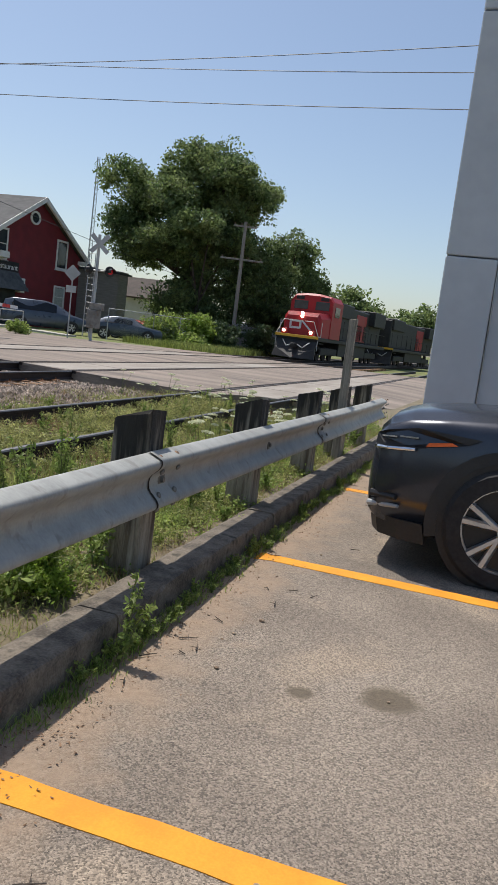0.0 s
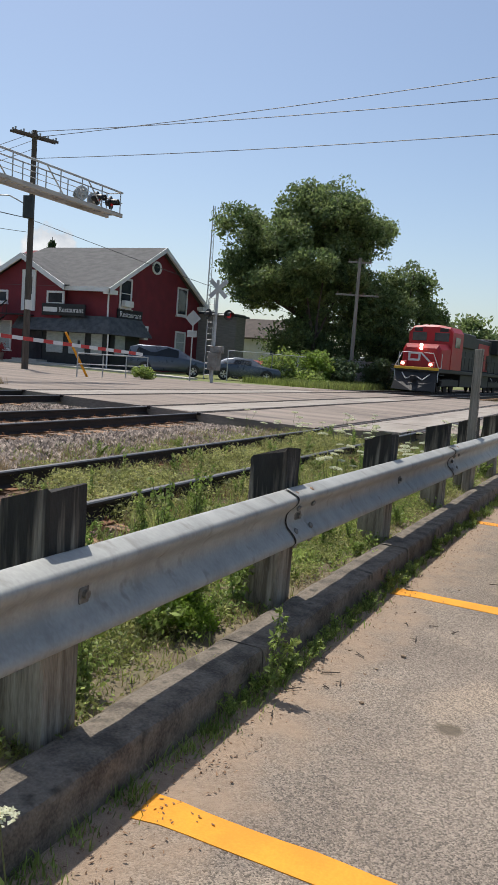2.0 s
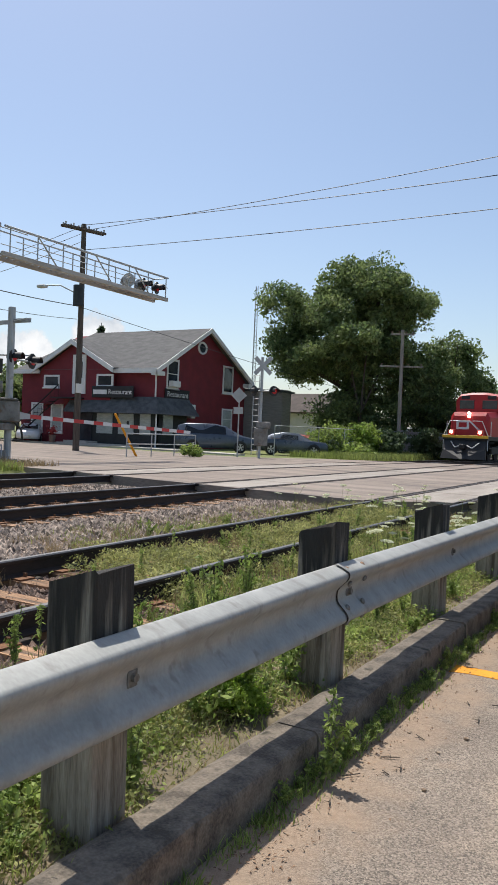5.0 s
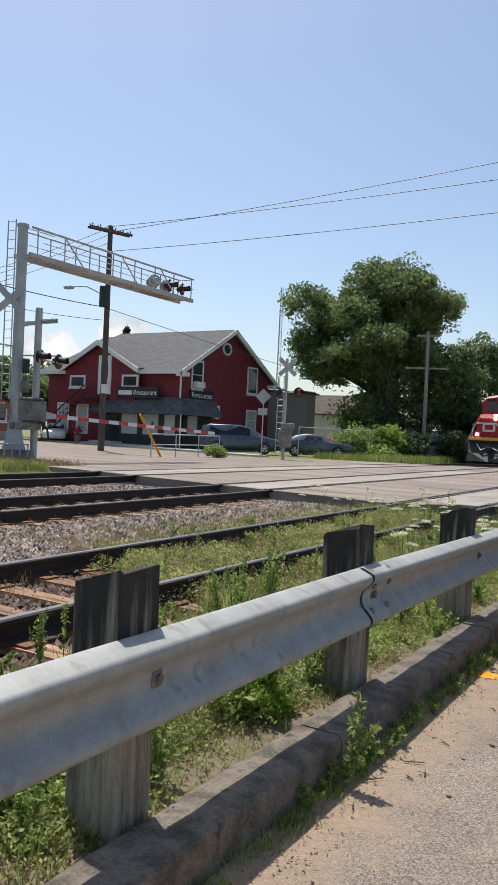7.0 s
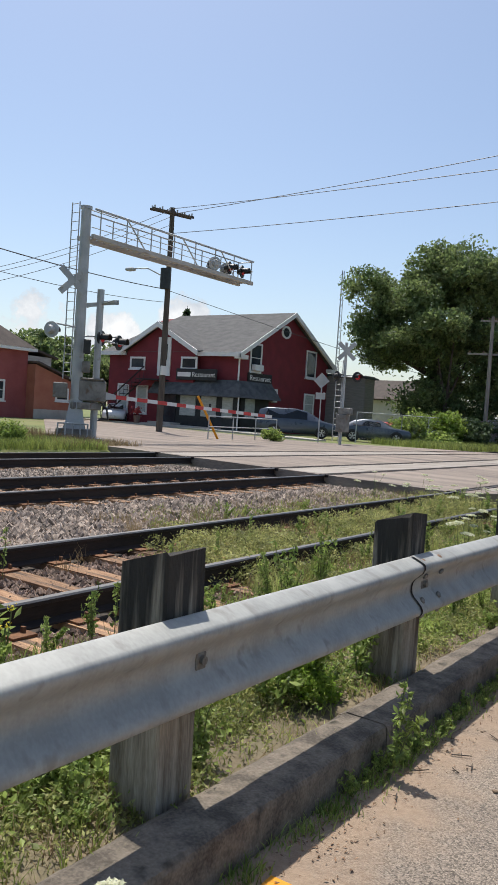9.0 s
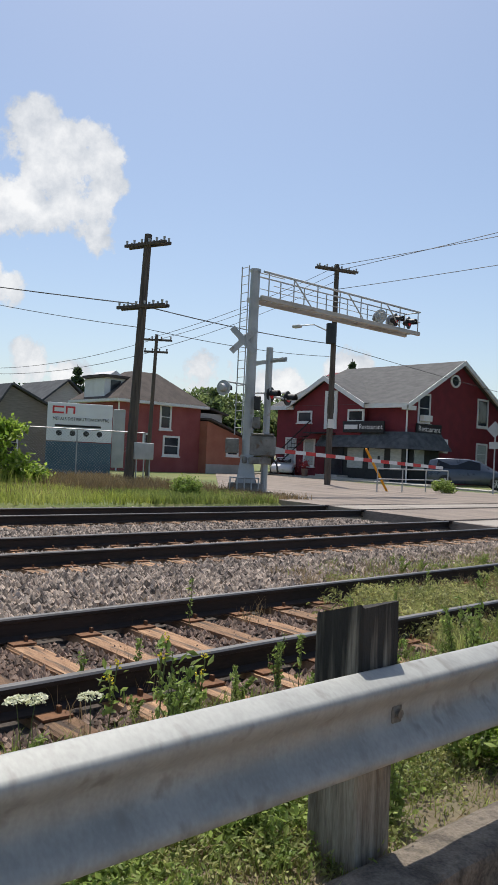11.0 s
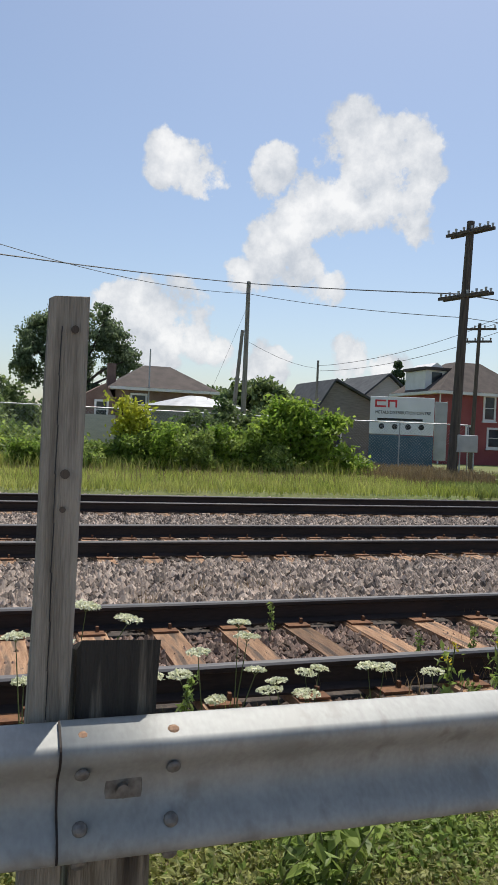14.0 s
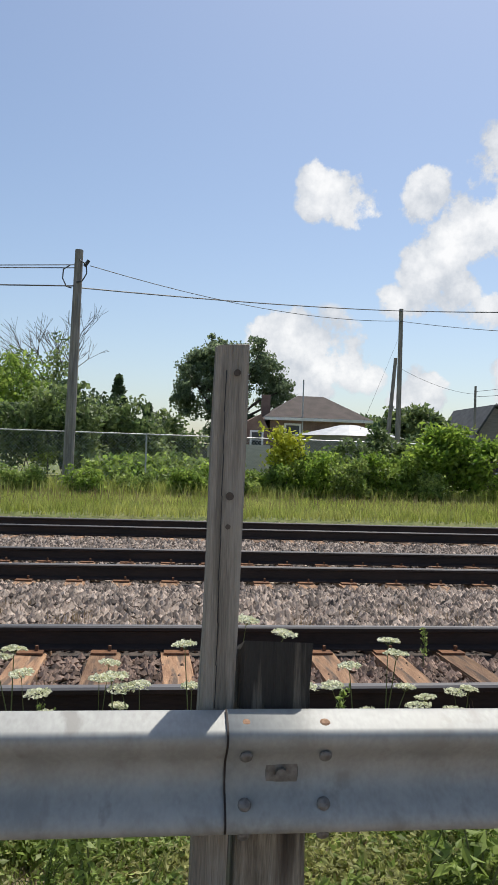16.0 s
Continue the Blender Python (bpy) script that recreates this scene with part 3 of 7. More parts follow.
# curb of cast lengths, chipped
rnd = random.Random(5)
curb = thing("curb", (0, 0, 0), "cracked weathered concrete curb along the parking lot", "curb", kind="structure")
y = -9.0
while y < 12.0:
    ln = rnd.choice((2.4, 2.4, 3.0))
    bm = bmesh.new()
    rings = []
    for i in range(int(ln / 0.05) + 1):
        yy = y + min(i * 0.05, ln - 0.012)
        c = 0.007 * noise.noise((yy * 3, 1, 0)) + 0.007 * noise.noise((yy * 16, 2, 0))
        d = 0.006 * noise.noise((yy * 5, 8, 0))
        e = 0.016 * max(0.0, noise.noise((yy * 11, 3, 0))) + 0.006 * noise.noise((yy * 31, 5, 0))
        rings.append([(0.165 + d, yy, -0.1), (0.160 + d, yy, 0.130 + c), (0.156 + d - abs(e), yy, 0.146 + c - abs(e) * 0.5), (0.142 + d - abs(e) * 0.5, yy, 0.152 + d * 0.6), (-0.03, yy, 0.152 + d), (-0.07 + c, yy, 0.13 + d), (-0.08, yy, -0.1)])
    loft(bm, rings)
    part("curb_length", bm, CONCRETE, curb)
    y += ln


def road_near(x):
    if x > -4:
        return 10.8 + (x + 4) * 1.3 if x < 0 else 16.0
    return 10.2 - 0.16 * x if x > -19 else 13.2 + (-19 - x) * 0.8


def road_far(x):
    return 33 + (x + 20) * 0.55 if x > -20 else 33 + (-20 - x) * 0.19


bm = bmesh.new()
rows = []
for x in (40, 20, 5, 0, -2, -4, -6, -8, -10, -12, -14, -16, -18, -20, -23, -27, -31, -36, -42, -46):
    z = 0.148 if x > -15 else 0.148 - min(1, (-15 - x) / 6) * 0.1
    if x > -2:
        z = max(0.02, 0.148 - (x + 2) * 0.06)
    n0, n1 = road_near(x), road_far(x)
    rows.append([bm.verts.new((x, n0 - 0.01, -0.2))] + [bm.verts.new((x, n0 + (n1 - n0) * k / 8, z)) for k in range(9)] + [bm.verts.new((x, n1 + 0.01, -0.2))])
for a, b in zip(rows, rows[1:]):
    for i in range(10):
        bm.faces.new((a[i], a[i + 1], b[i + 1], b[i]))
tagged(part("road", bm, ROADMAT), "sun-bleached asphalt street and level crossing", "road", "", "structure")

def bend(y):
    return 0.0012 * max(0.0, y - 20) ** 2


TRACKS_AT = [("siding_track", lambda y: -3.147 - 0.0155 * y, -60, 60), ("main_track", lambda y: -7.82 - 0.0155 * y, -90, 190), ("far_track", lambda y: -12.49 - 0.002 * y + bend(y), -90, 190)]
# pale crossing panels beside the rails
crossing = thing("crossing_panels", (0, 0, 0), "worn concrete and timber level crossing panels", "level crossing", kind="structure")
for cx, slope in ((-3.15, 0.0155), (-7.82, 0.0155), (-12.49, 0.002)):
    for k in range(7):
        ya = road_near(cx) + 0.1 + k * 2.6
        bm = bmesh.new()
        box(bm, cx - slope * ya - 0.60, cx - slope * ya + 0.60, ya, ya + 2.55, 0.1, 0.157 + 0.004 * (k % 2), bevel=0.01)
        part("panel", bm, mat("crossing_panel_%s" % "abcdefgxyz"[k], (0.25, 0.215, 0.18), (0.36, 0.32, 0.275), 2, 0.9, bump=0.4, stretch=(1, 0.2, 1)) if cx > -4 else bpy.data.materials["crossing_panel_%s" % "abcdefgxyz"[k]], crossing)

# raised dark strips beside each rail paint the shade of the flangeway gaps
for name, cx, ya, yb in TRACKS_AT:
    for side in (-0.7525, 0.7525):
        for s in (-0.075, 0.075):
            bm = bmesh.new()
            xs = cx(20) + side + s
            loft(bm, [[(cx(y) + side + s - 0.04, y, 0.10), (cx(y) + side + s + 0.04, y, 0.10), (cx(y) + side + s + 0.04, y, 0.1585), (cx(y) + side + s - 0.04, y, 0.1585)] for y in np.linspace(road_near(xs) - 0.05, road_far(xs) + 0.05, 12)])
            part("flangeway", bm, STEEL_SIDE, crossing, "dark strip painting the shaded flangeway gap along the rail")
bm = bmesh.new()
prism(bm, [(-45.5, 38.0), (-30.0, 36.6), (-21.5, 34.4), (-21.5, 35.6), (-30.0, 39.3), (-45.5, 39.3)], "z", -0.1, 0.14)
tagged(part("sidewalk", bm, PALE_CONCRETE), "pale concrete sidewalk beside the street", "sidewalk", "", "structure")


# ---- tracks ----
TRACKS = TRACKS_AT
tie_me = {}
for seed in range(4):
    bm = bmesh.new()
    rr = random.Random(seed)
    box(bm, -1.3, 1.3, -0.11, 0.11, -0.15, 0.0, bevel=0.012)
    for v in bm.verts:
        v.co.x += rr.uniform(-0.02, 0.02)
        v.co.y += rr.uniform(-0.012, 0.012)
        v.co.z += rr.uniform(-0.008, 0.004)
    tie_me[seed] = mesh_of(bm, "tie")
    tie_me[seed].materials.append(TIE)
bm = boxes((-0.18, 0.18, -0.09, 0.09, 0.0, 0.014), (-0.12, -0.09, -0.05, -0.03, 0.0, 0.05), (0.09, 0.12, 0.03, 0.05, 0.0, 0.05))
plate_me = mesh_of(bm, "tie_plate")
plate_me.materials.append(PLATE)
for (name, cx, ya, yb), label in zip(TRACKS, ("overgrown siding track with rusty rails and brown ties", "main railway track with dark steel rails on ballast", "far railway track with dark steel rails on ballast")):
    tr = thing(name, (cx(0), 0, -0.02), label, "railway track")
    for side in (-0.7525, 0.7525):
        bm = bmesh.new()
        prof = [(-0.07, 0.0), (0.07, 0.0), (0.07, 0.012), (0.012, 0.035), (0.010, 0.125), (0.036, 0.135), (0.036, 0.158), (0.026, 0.170), (-0.026, 0.170), (-0.036, 0.158), (-0.036, 0.135), (-0.010, 0.125), (-0.012, 0.035), (-0.07, 0.012)]
        ys = list(np.linspace(ya, yb, 60))
        loft(bm, [[(cx(y) - cx(0) + side + p, y, q) for p, q in prof] for y in ys])
        for f in bm.faces:
            if all(v.co.z > 0.157 for v in f.verts) and len(f.verts) == 4:
                f.material_index = 1
        part("rail", bm, [STEEL_SIDE, STEEL_TOP], tr)
    rr = random.Random(name)
    for a, b in ((-9.0, 10.9), (38.5, 62.0)):
        y = a
        while y < b:
            if not (a > 0 and name == "siding_track"):
                share("tie", tie_me[rr.randrange(4)], tr, (cx(y) - cx(0) + rr.uniform(-0.04, 0.04), y, -0.004), (0, 0, rr.uniform(-0.015, 0.015)))
                if a < 0 and name != "far_track":
                    for side in (-0.7525, 0.7525):
                        share("tie_plate", plate_me, tr, (cx(y) - cx(0) + side, y, -0.003))
            y += 0.53 + rr.uniform(-0.02, 0.02)

# sheet below the stones, its dark colour standing for shade between them
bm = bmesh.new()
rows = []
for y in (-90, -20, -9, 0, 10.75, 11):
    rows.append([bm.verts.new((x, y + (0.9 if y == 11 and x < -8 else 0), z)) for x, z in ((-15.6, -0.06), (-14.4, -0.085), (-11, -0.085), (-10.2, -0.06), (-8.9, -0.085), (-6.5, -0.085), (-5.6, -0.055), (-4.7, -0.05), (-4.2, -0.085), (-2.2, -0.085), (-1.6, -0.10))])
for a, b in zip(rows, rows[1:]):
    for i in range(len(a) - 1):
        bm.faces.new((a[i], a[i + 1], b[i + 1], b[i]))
tagged(part("ballast_bed", bm, GRAVEL_SHADE), "ballast bed sheet, coloured near-black for the shade between stones", "ballast", "", "structure")
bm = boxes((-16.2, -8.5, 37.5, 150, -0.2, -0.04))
tagged(part("ballast_bed", bm, GRAVEL_SHADE), "ballast bed sheet, coloured near-black for the shade between stones", "ballast", "", "structure")


def stones(count, area, zof, size, seed, label, material=None):
    rng = np.random.default_rng(seed)
    x0, x1, y0, y1 = area
    c = np.stack([rng.uniform(x0, x1, count), rng.uniform(y0, y1, count), np.zeros(count)], 1)
    # keep the rails and the tie tops clear
    off = (c[:, 0] + 3.147 + 0.0155 * c[:, 1], c[:, 0] + 7.82 + 0.0155 * c[:, 1], c[:, 0] + 12.49)
    keep = np.ones(count, bool)
    for o in off:
        keep &= np.abs(np.abs(o) - 0.7525) > 0.13
    c = c[keep]
    n = len(c)
    c[:, 2] = np.array([zof(x, y) for x, y in c[:, :2]]) + rng.uniform(-0.012, 0.014, n)
    base = np.array([(1, 0, 0), (-1, 0, 0), (0, 1, 0), (0, -1, 0), (0, 0, 1), (0, 0, -1)], float)
    s = size * rng.uniform(0.5, 1.35, (n, 1, 1))
    v = base[None] * s * rng.uniform(0.7, 1.1, (n, 6, 1)) + rng.normal(size=(n, 6, 3)) * s * 0.13
    v = (v + c[:, None]).reshape(-1, 3)
    tri = np.array([(0, 2, 4), (2, 1, 4), (1, 3, 4), (3, 0, 4), (2, 0, 5), (1, 2, 5), (3, 1, 5), (0, 3, 5)])
    f = (np.arange(n)[:, None, None] * 6 + tri[None]).reshape(-1, 3)
    tagged(part("ballast_stones", from_arrays("ballast_stones", v, f), material or STONE), label, "ballast", "", "stuff")


def bed_z(x, y):
    a, b, c = abs(x + 3.147), abs(x + 7.82), abs(x + 12.49)
    if min(a, b, c) < 1.32:
        return -0.062
    if -6.15 < x < -4.5:
        return -0.02 + 0.02 * math.sin(x * 3)
    return -0.035


stones(27000, (-6.6, -4.3, -8, 10.6), bed_z, 0.043, 11, "grey-pink crushed ballast stones between the tracks")
stones(36000, (-4.35, -1.75, -8, 10.6), bed_z, 0.028, 14, "brown rust-stained ballast stones of the siding", BROWNSTONE)
stones(64000, (-15.2, -6.6, -9, 11.2), bed_z, 0.035, 12, "grey-pink crushed ballast stones under the far tracks")
stones(1500, (-2.1, -0.25, -7, 9), lambda x, y: ground_height(x), 0.011, 13, "scattered stones on the weedy verge")


# ---- guardrail ----
POSTS = [-7.4, -5.5, -3.60, -1.65, 0.17, 2.10, 4.0, 5.55, 7.15]
rail = thing("guardrail", (0, 0, 0), "galvanised steel corrugated guardrail bolted to weathered timber posts", "guardrail")
TOP = 0.755
HALF = [(-0.012, 0.0), (0.0, -0.003), (0.028, -0.014), (0.054, -0.026), (0.060, -0.0295), (0.0655, -0.036), (0.068, -0.044), (0.0675, -0.056), (0.058, -0.074), (0.038, -0.094), (0.018, -0.112), (0.007, -0.130), (0.004, -0.148)]
W_PROFILE = HALF + [(x, -0.310 - z) for x, z in HALF[::-1]]


def beam(y0, y1, proud, z_of):
    bm = bmesh.new()
    n = max(2, int((y1 - y0) / 0.25))
    rings = []
    for i in range(n + 1):
        y = y0 + (y1 - y0) * i / n
        lap = proud * max(0.0, 1 - (y - y0) / 0.9)
        prof = [(x + lap - 0.05, z + lap * 0.6) for x, z in W_PROFILE]
        loop = prof + [(x - 0.004, z) for x, z in prof[::-1]]
        d = 0.0016 * noise.noise((y * 0.8, 4, 0))
        rings.append([(x + d, y, z_of(y) + z) for x, z in loop])
    return loft(bm, rings)


def rail_top(y):
    return TOP - 0.008 * max(0, y) if y < 6 else TOP - 0.048


JOINTS = [-7.6, -3.73, 0.0, 3.81, 8.1]
for i, (a, b) in enumerate(zip(JOINTS, JOINTS[1:])):
    ob = part("beam", beam(a, b + (0.30 if b < 8 else 0), 0.009, rail_top), GALV, rail, smooth=True)
    if i:
        part("seam", beam(a - 0.005, a + 0.001, 0.0085, rail_top), STEEL_SIDE, rail, "dark gap at the lapped end of the beam")
for y in POSTS:
    bm = bmesh.new()
    rr = random.Random(int(y * 100))
    h = {-3.60: 0.925, -1.65: 0.962, 0.17: 0.965}.get(y, 0.945)
    rings = []
    for z in (-0.4, 0.1, 0.4, 0.6, 0.8, h - 0.012):
        j = lambda: rr.uniform(-0.004, 0.004)
        w, d = 0.095, 0.105
        rings.append([(-0.20 + sx * d + j(), y + sy * w + j(), z + (rr.uniform(-0.012, 0.012) - 0.030 * (1 - sx) if z > 0.8 else 0)) for sx, sy in ((1, -0.9), (1, 0.9), (0.9, 1), (-0.9, 1), (-1, 0.9), (-1, -0.9), (-0.9, -1), (0.9, -1))])
    loft(bm, rings)
    part("post", bm, POSTWOOD, rail, "timber post, grey and black-stained, split on top")
bolt_me = {}
for nm, m in (("rust", RUSTBOLT), ("grey", DARKBOLT)):
    bm = bmesh.new()
    bmesh.ops.create_uvsphere(bm, u_segments=12, v_segments=6, radius=0.017, matrix=Matrix.Diagonal((0.55, 1, 1, 1)))
    bolt_me[nm] = mesh_of(bm, "bolt")
    bolt_me[nm].materials.append(m)
for yj in JOINTS[1:]:
    zt = rail_top(yj)
    for dy in (0.045, 0.245):
        share("bolt", bolt_me["rust"], rail, (-0.008, yj + dy, zt - 0.020), (0, radians(-48), 0))
        share("bolt", bolt_me["grey"], rail, (0.008, yj + dy, zt - 0.092), (0, radians(30), 0))
        share("bolt", bolt_me["grey"], rail, (0.002, yj + dy, zt - 0.212), (0, radians(-30), 0))
        share("bolt", bolt_me["grey"], rail, (0.002, yj + dy, zt - 0.288), (0, radians(35), 0))
    bm = bmesh.new()
    box(bm, -0.046, -0.036, yj + 0.10, yj + 0.185, zt - 0.175, zt - 0.125, bevel=0.003)
    rod(bm, (-0.04, yj + 0.14, zt - 0.15), (-0.02, yj + 0.14, zt - 0.15), 0.016, n=8)
    part("washer", bm, DARKBOLT, rail)
for y in (-1.62, 2.13):
    zt = rail_top(y)
    bm = bmesh.new()
    box(bm, -0.048, -0.038, y - 0.024, y + 0.024, zt - 0.182, zt - 0.125, bevel=0.003)
    rod(bm, (-0.04, y, zt - 0.15), (-0.024, y, zt - 0.15), 0.015, n=8)
    part("washer", bm, DARKBOLT, rail)


def tall_post(y, top, label, seed, x=-0.135):
    rr = random.Random(seed)
    bm = bmesh.new()
    rings = []
    for k in range(9):
        z = -0.3 + (top + 0.3) * k / 8
        w = 0.047 - 0.004 * k / 8
        lean_x, lean_y = -0.012 * k / 8, 0.035 * (k - 4) / 8
        rings.append([(x + lean_x + sx * w + rr.uniform(-0.003, 0.003), y + lean_y + sy * w + rr.uniform(-0.003, 0.003), z + (rr.uniform(-0.008, 0.008) if k == 8 else 0)) for sx, sy in ((1, -0.85), (1, 0.85), (0.85, 1), (-0.85, 1), (-1, 0.85), (-1, -0.85), (-0.85, -1), (0.85, -1))])
    loft(bm, rings)
    ob = part("timber_stake", bm, TALLWOOD)
    tagged(ob, label, "post", "tall stakes")
    fx = x + 0.047
    for z, r in ((top - 0.075, 0.009), (1.30, 0.011), (1.22, 0.007)):
        b2 = bmesh.new()
        rod(b2, (fx - 0.024, y + 0.03 * (z - 0.7), z), (fx - 0.0075, y + 0.03 * (z - 0.7), z), r, n=10)
        part("knot", b2, BARK, ob)
    b2 = bmesh.new()
    for k in range(8):
        za, zb = 0.75 + k * 0.11, 0.75 + (k + 1) * 0.11
        rod(b2, (fx - 0.006, y - 0.004 + 0.006 * noise.noise((za * 4, seed, 0)), za), (fx - 0.007, y - 0.002 + 0.006 * noise.noise((zb * 4, seed, 0)), zb), 0.0014, n=4)
    part("crack", b2, BLACK, ob)


tall_post(-3.755, 1.70, "tall weathered grey timber stake with knots beside a guardrail post", 1)
tall_post(5.42, 1.72, "tall dark weathered timber stake fixed to the guardrail", 2)


# ---- vehicles ----
def wheel(parent, x, y, r, w, side, rim_label=""):
    """A road wheel with its axle along y; side: -1 where the outer face looks to -y."""
    bm = bmesh.new()
    prof = [(r * 0.70, -w / 2), (r * 0.93, -w / 2), (r, -w / 2 + 0.035), (r, w / 2 - 0.035), (r * 0.93, w / 2), (r * 0.70, w / 2)]
    n = 28
    loft(bm, [[(x + p * math.cos(a), y + q, r + p * math.sin(a)) for a in [2 * math.pi * i / n for i in range(n)]] for p, q in prof], cap=False)
    wh = part("wheel", bm, RUBBER, parent, "black rubber tyre")
    bm = bmesh.new()
    yo = y + side * (w / 2 - 0.03)
    for i in range(5):
        for da in (-0.13, 0.13):
            a = 2 * math.pi * i / 5 + 0.3
            p0 = (x + 0.05 * math.cos(a), yo + side * 0.012, r + 0.05 * math.sin(a))
            p1 = (x + r * 0.70 * math.cos(a + da * 1.6), yo, r + r * 0.70 * math.sin(a + da * 1.6))
            rod(bm, p0, p1, 0.02, 0.03, n=6)
    rod(bm, (x, yo, r), (x, yo + side * 0.03, r), 0.05, n=12)
    loft(bm, [[(x + p * math.cos(a), yo + q, r + p * math.sin(a)) for a in [2 * math.pi * i / n for i in range(n)]] for p, q in ((r * 0.74, side * 0.012), (r * 0.68, side * 0.012), (r * 0.66, -side * 0.1))], cap=False)
    part("rim", bm, ALLOY, wh, rim_label or "bare alloy rim with paired spokes")
    bm = bmesh.new()
    rod(bm, (x, yo - side * 0.10, r), (x, yo - side * 0.06, r), r * 0.68, n=20)
    part("brake_disc", bm, BLACK, wh)


def ring(x, low, mid, belt, top, hw, roof):
    """One cross section of a car body; roof: half width at its top."""
    half = [(hw * 0.80, low), (hw * 0.96, low + 0.05), (hw, mid), (hw * 0.985, belt - 0.06), (hw * 0.955, belt), (roof + 0.05, top - 0.05), (roof, top - 0.012), (roof * 0.5, top + 0.008)]
    return [(x, -y, z) for y, z in half] + [(x, y, z) for y, z in half[::-1]]


def car(name, at, turn, paint, label, stations, wheels, glass_z, length, category="car", near=False):
    c = thing(name, at, label, category, "parked vehicles", turn=turn)
    bm = bmesh.new()
    loft(bm, [ring(*s) for s in stations])
    ob = part("body", bm, paint, c, smooth=True)
    # side windows and screens, just proud of the body
    cab = [s for s in stations if s[4] > glass_z + 0.2]
    for side in (-1, 1):
        bm = bmesh.new()
        lo = [(s[0], side * (s[5] * 0.955 + 0.006), s[3] + 0.03) for s in cab]
        hi = [(s[0], side * (s[6] + 0.056), s[4] - 0.075) for s in cab]
        vs, ws = [bm.verts.new(p) for p in lo], [bm.verts.new(p) for p in hi]
        for i in range(len(cab) - 1):
            bm.faces.new((vs[i], vs[i + 1], ws[i + 1], ws[i]))
        part("side_window", bm, TINTED, c)
    i0 = stations.index(cab[0])
    for a, b, nm in ((stations[i0 - 1], cab[0], "windscreen"), (stations[stations.index(cab[-1]) + 1] if stations.index(cab[-1]) + 1 < len(stations) else cab[-1], cab[-1], "rear_window")):
        if a is b:
            continue
        bm = bmesh.new()
        k = 0.14
        xa, za, wa = a[0] + (b[0] - a[0]) * k, a[4] + (b[4] - a[4]) * k, a[6]
        d = 0.015
        vs = [bm.verts.new(p) for p in ((xa - d, -wa * 0.92, za + d), (xa - d, wa * 0.92, za + d), (b[0] - d, b[6] * 0.95, b[4] - 0.03 + d), (b[0] - d, -b[6] * 0.95, b[4] - 0.03 + d))]
        bm.faces.new(vs)
        part(nm, bm, TINTED, c)
    hw = max(s[5] for s in stations)
    for wx in wheels:
        for side in (-1, 1):
            wheel(c, wx, side * (hw - 0.055), 0.385 if near else 0.33, 0.22, side)
            bm = bmesh.new()
            n = 20
            r0, r1 = (0.425, 0.50) if near else (0.36, 0.41)
            zc = 0.385 if near else 0.33
            arc = [math.pi * (-0.08 + 1.16 * i / n) for i in range(n + 1)]
            outer = [bm.verts.new((wx + r1 * math.cos(t), side * (hw + 0.008), zc + r1 * math.sin(t))) for t in arc]
            inner = [bm.verts.new((wx + r0 * math.cos(t), side * (hw + 0.012), zc + r0 * math.sin(t))) for t in arc]
            back_v = [bm.verts.new((wx + r0 * math.cos(t), side * (hw - 0.2), zc + r0 * math.sin(t))) for t in arc]
            for i in range(n):
                bm.faces.new((outer[i], outer[i + 1], inner[i + 1], inner[i]))
                bm.faces.new((inner[i], inner[i + 1], back_v[i + 1], back_v[i]))
            part("wheel_arch", bm, BLACK, c)
            # the dark well behind the tyre
            bm = bmesh.new()
            rod(bm, (wx, side * (hw + 0.004), zc), (wx, side * (hw + 0.001), zc), r0 + 0.005, n=24)
            part("wheel_well", bm, BLACK, c)
    return c


SUV = [(0.0, 0.40, 0.55, 0.66, 0.70, 0.66, 0.50), (0.03, 0.30, 0.55, 0.86, 0.91, 0.77, 0.58), (0.10, 0.26, 0.56, 0.93, 0.985, 0.84, 0.64), (0.24, 0.23, 0.58, 0.98, 1.03, 0.89, 0.70), (0.5, 0.22, 0.60, 1.01, 1.07, 0.915, 0.74),
       (0.9, 0.22, 0.62, 1.03, 1.10, 0.922, 0.75), (1.35, 0.22, 0.62, 1.05, 1.13, 0.922, 0.75), (2.05, 0.22, 0.62, 1.06, 1.58, 0.92, 0.60), (2.6, 0.22, 0.62, 1.07, 1.66, 0.92, 0.60), (3.5, 0.22, 0.62, 1.09, 1.64, 0.92, 0.59), (4.1, 0.24, 0.62, 1.1, 1.55, 0.9, 0.56), (4.5, 0.35, 0.65, 1.0, 1.05, 0.84, 0.6), (4.55, 0.4, 0.65, 0.9, 0.95, 0.8, 0.58)]
suv = car("suv", (0.80, 2.43, 0.0), 0, CARPAINT, "dark grey metallic compact SUV parked nose to the guardrail", SUV, (0.92, 3.62), 1.15, 4.55, "car", near=True)
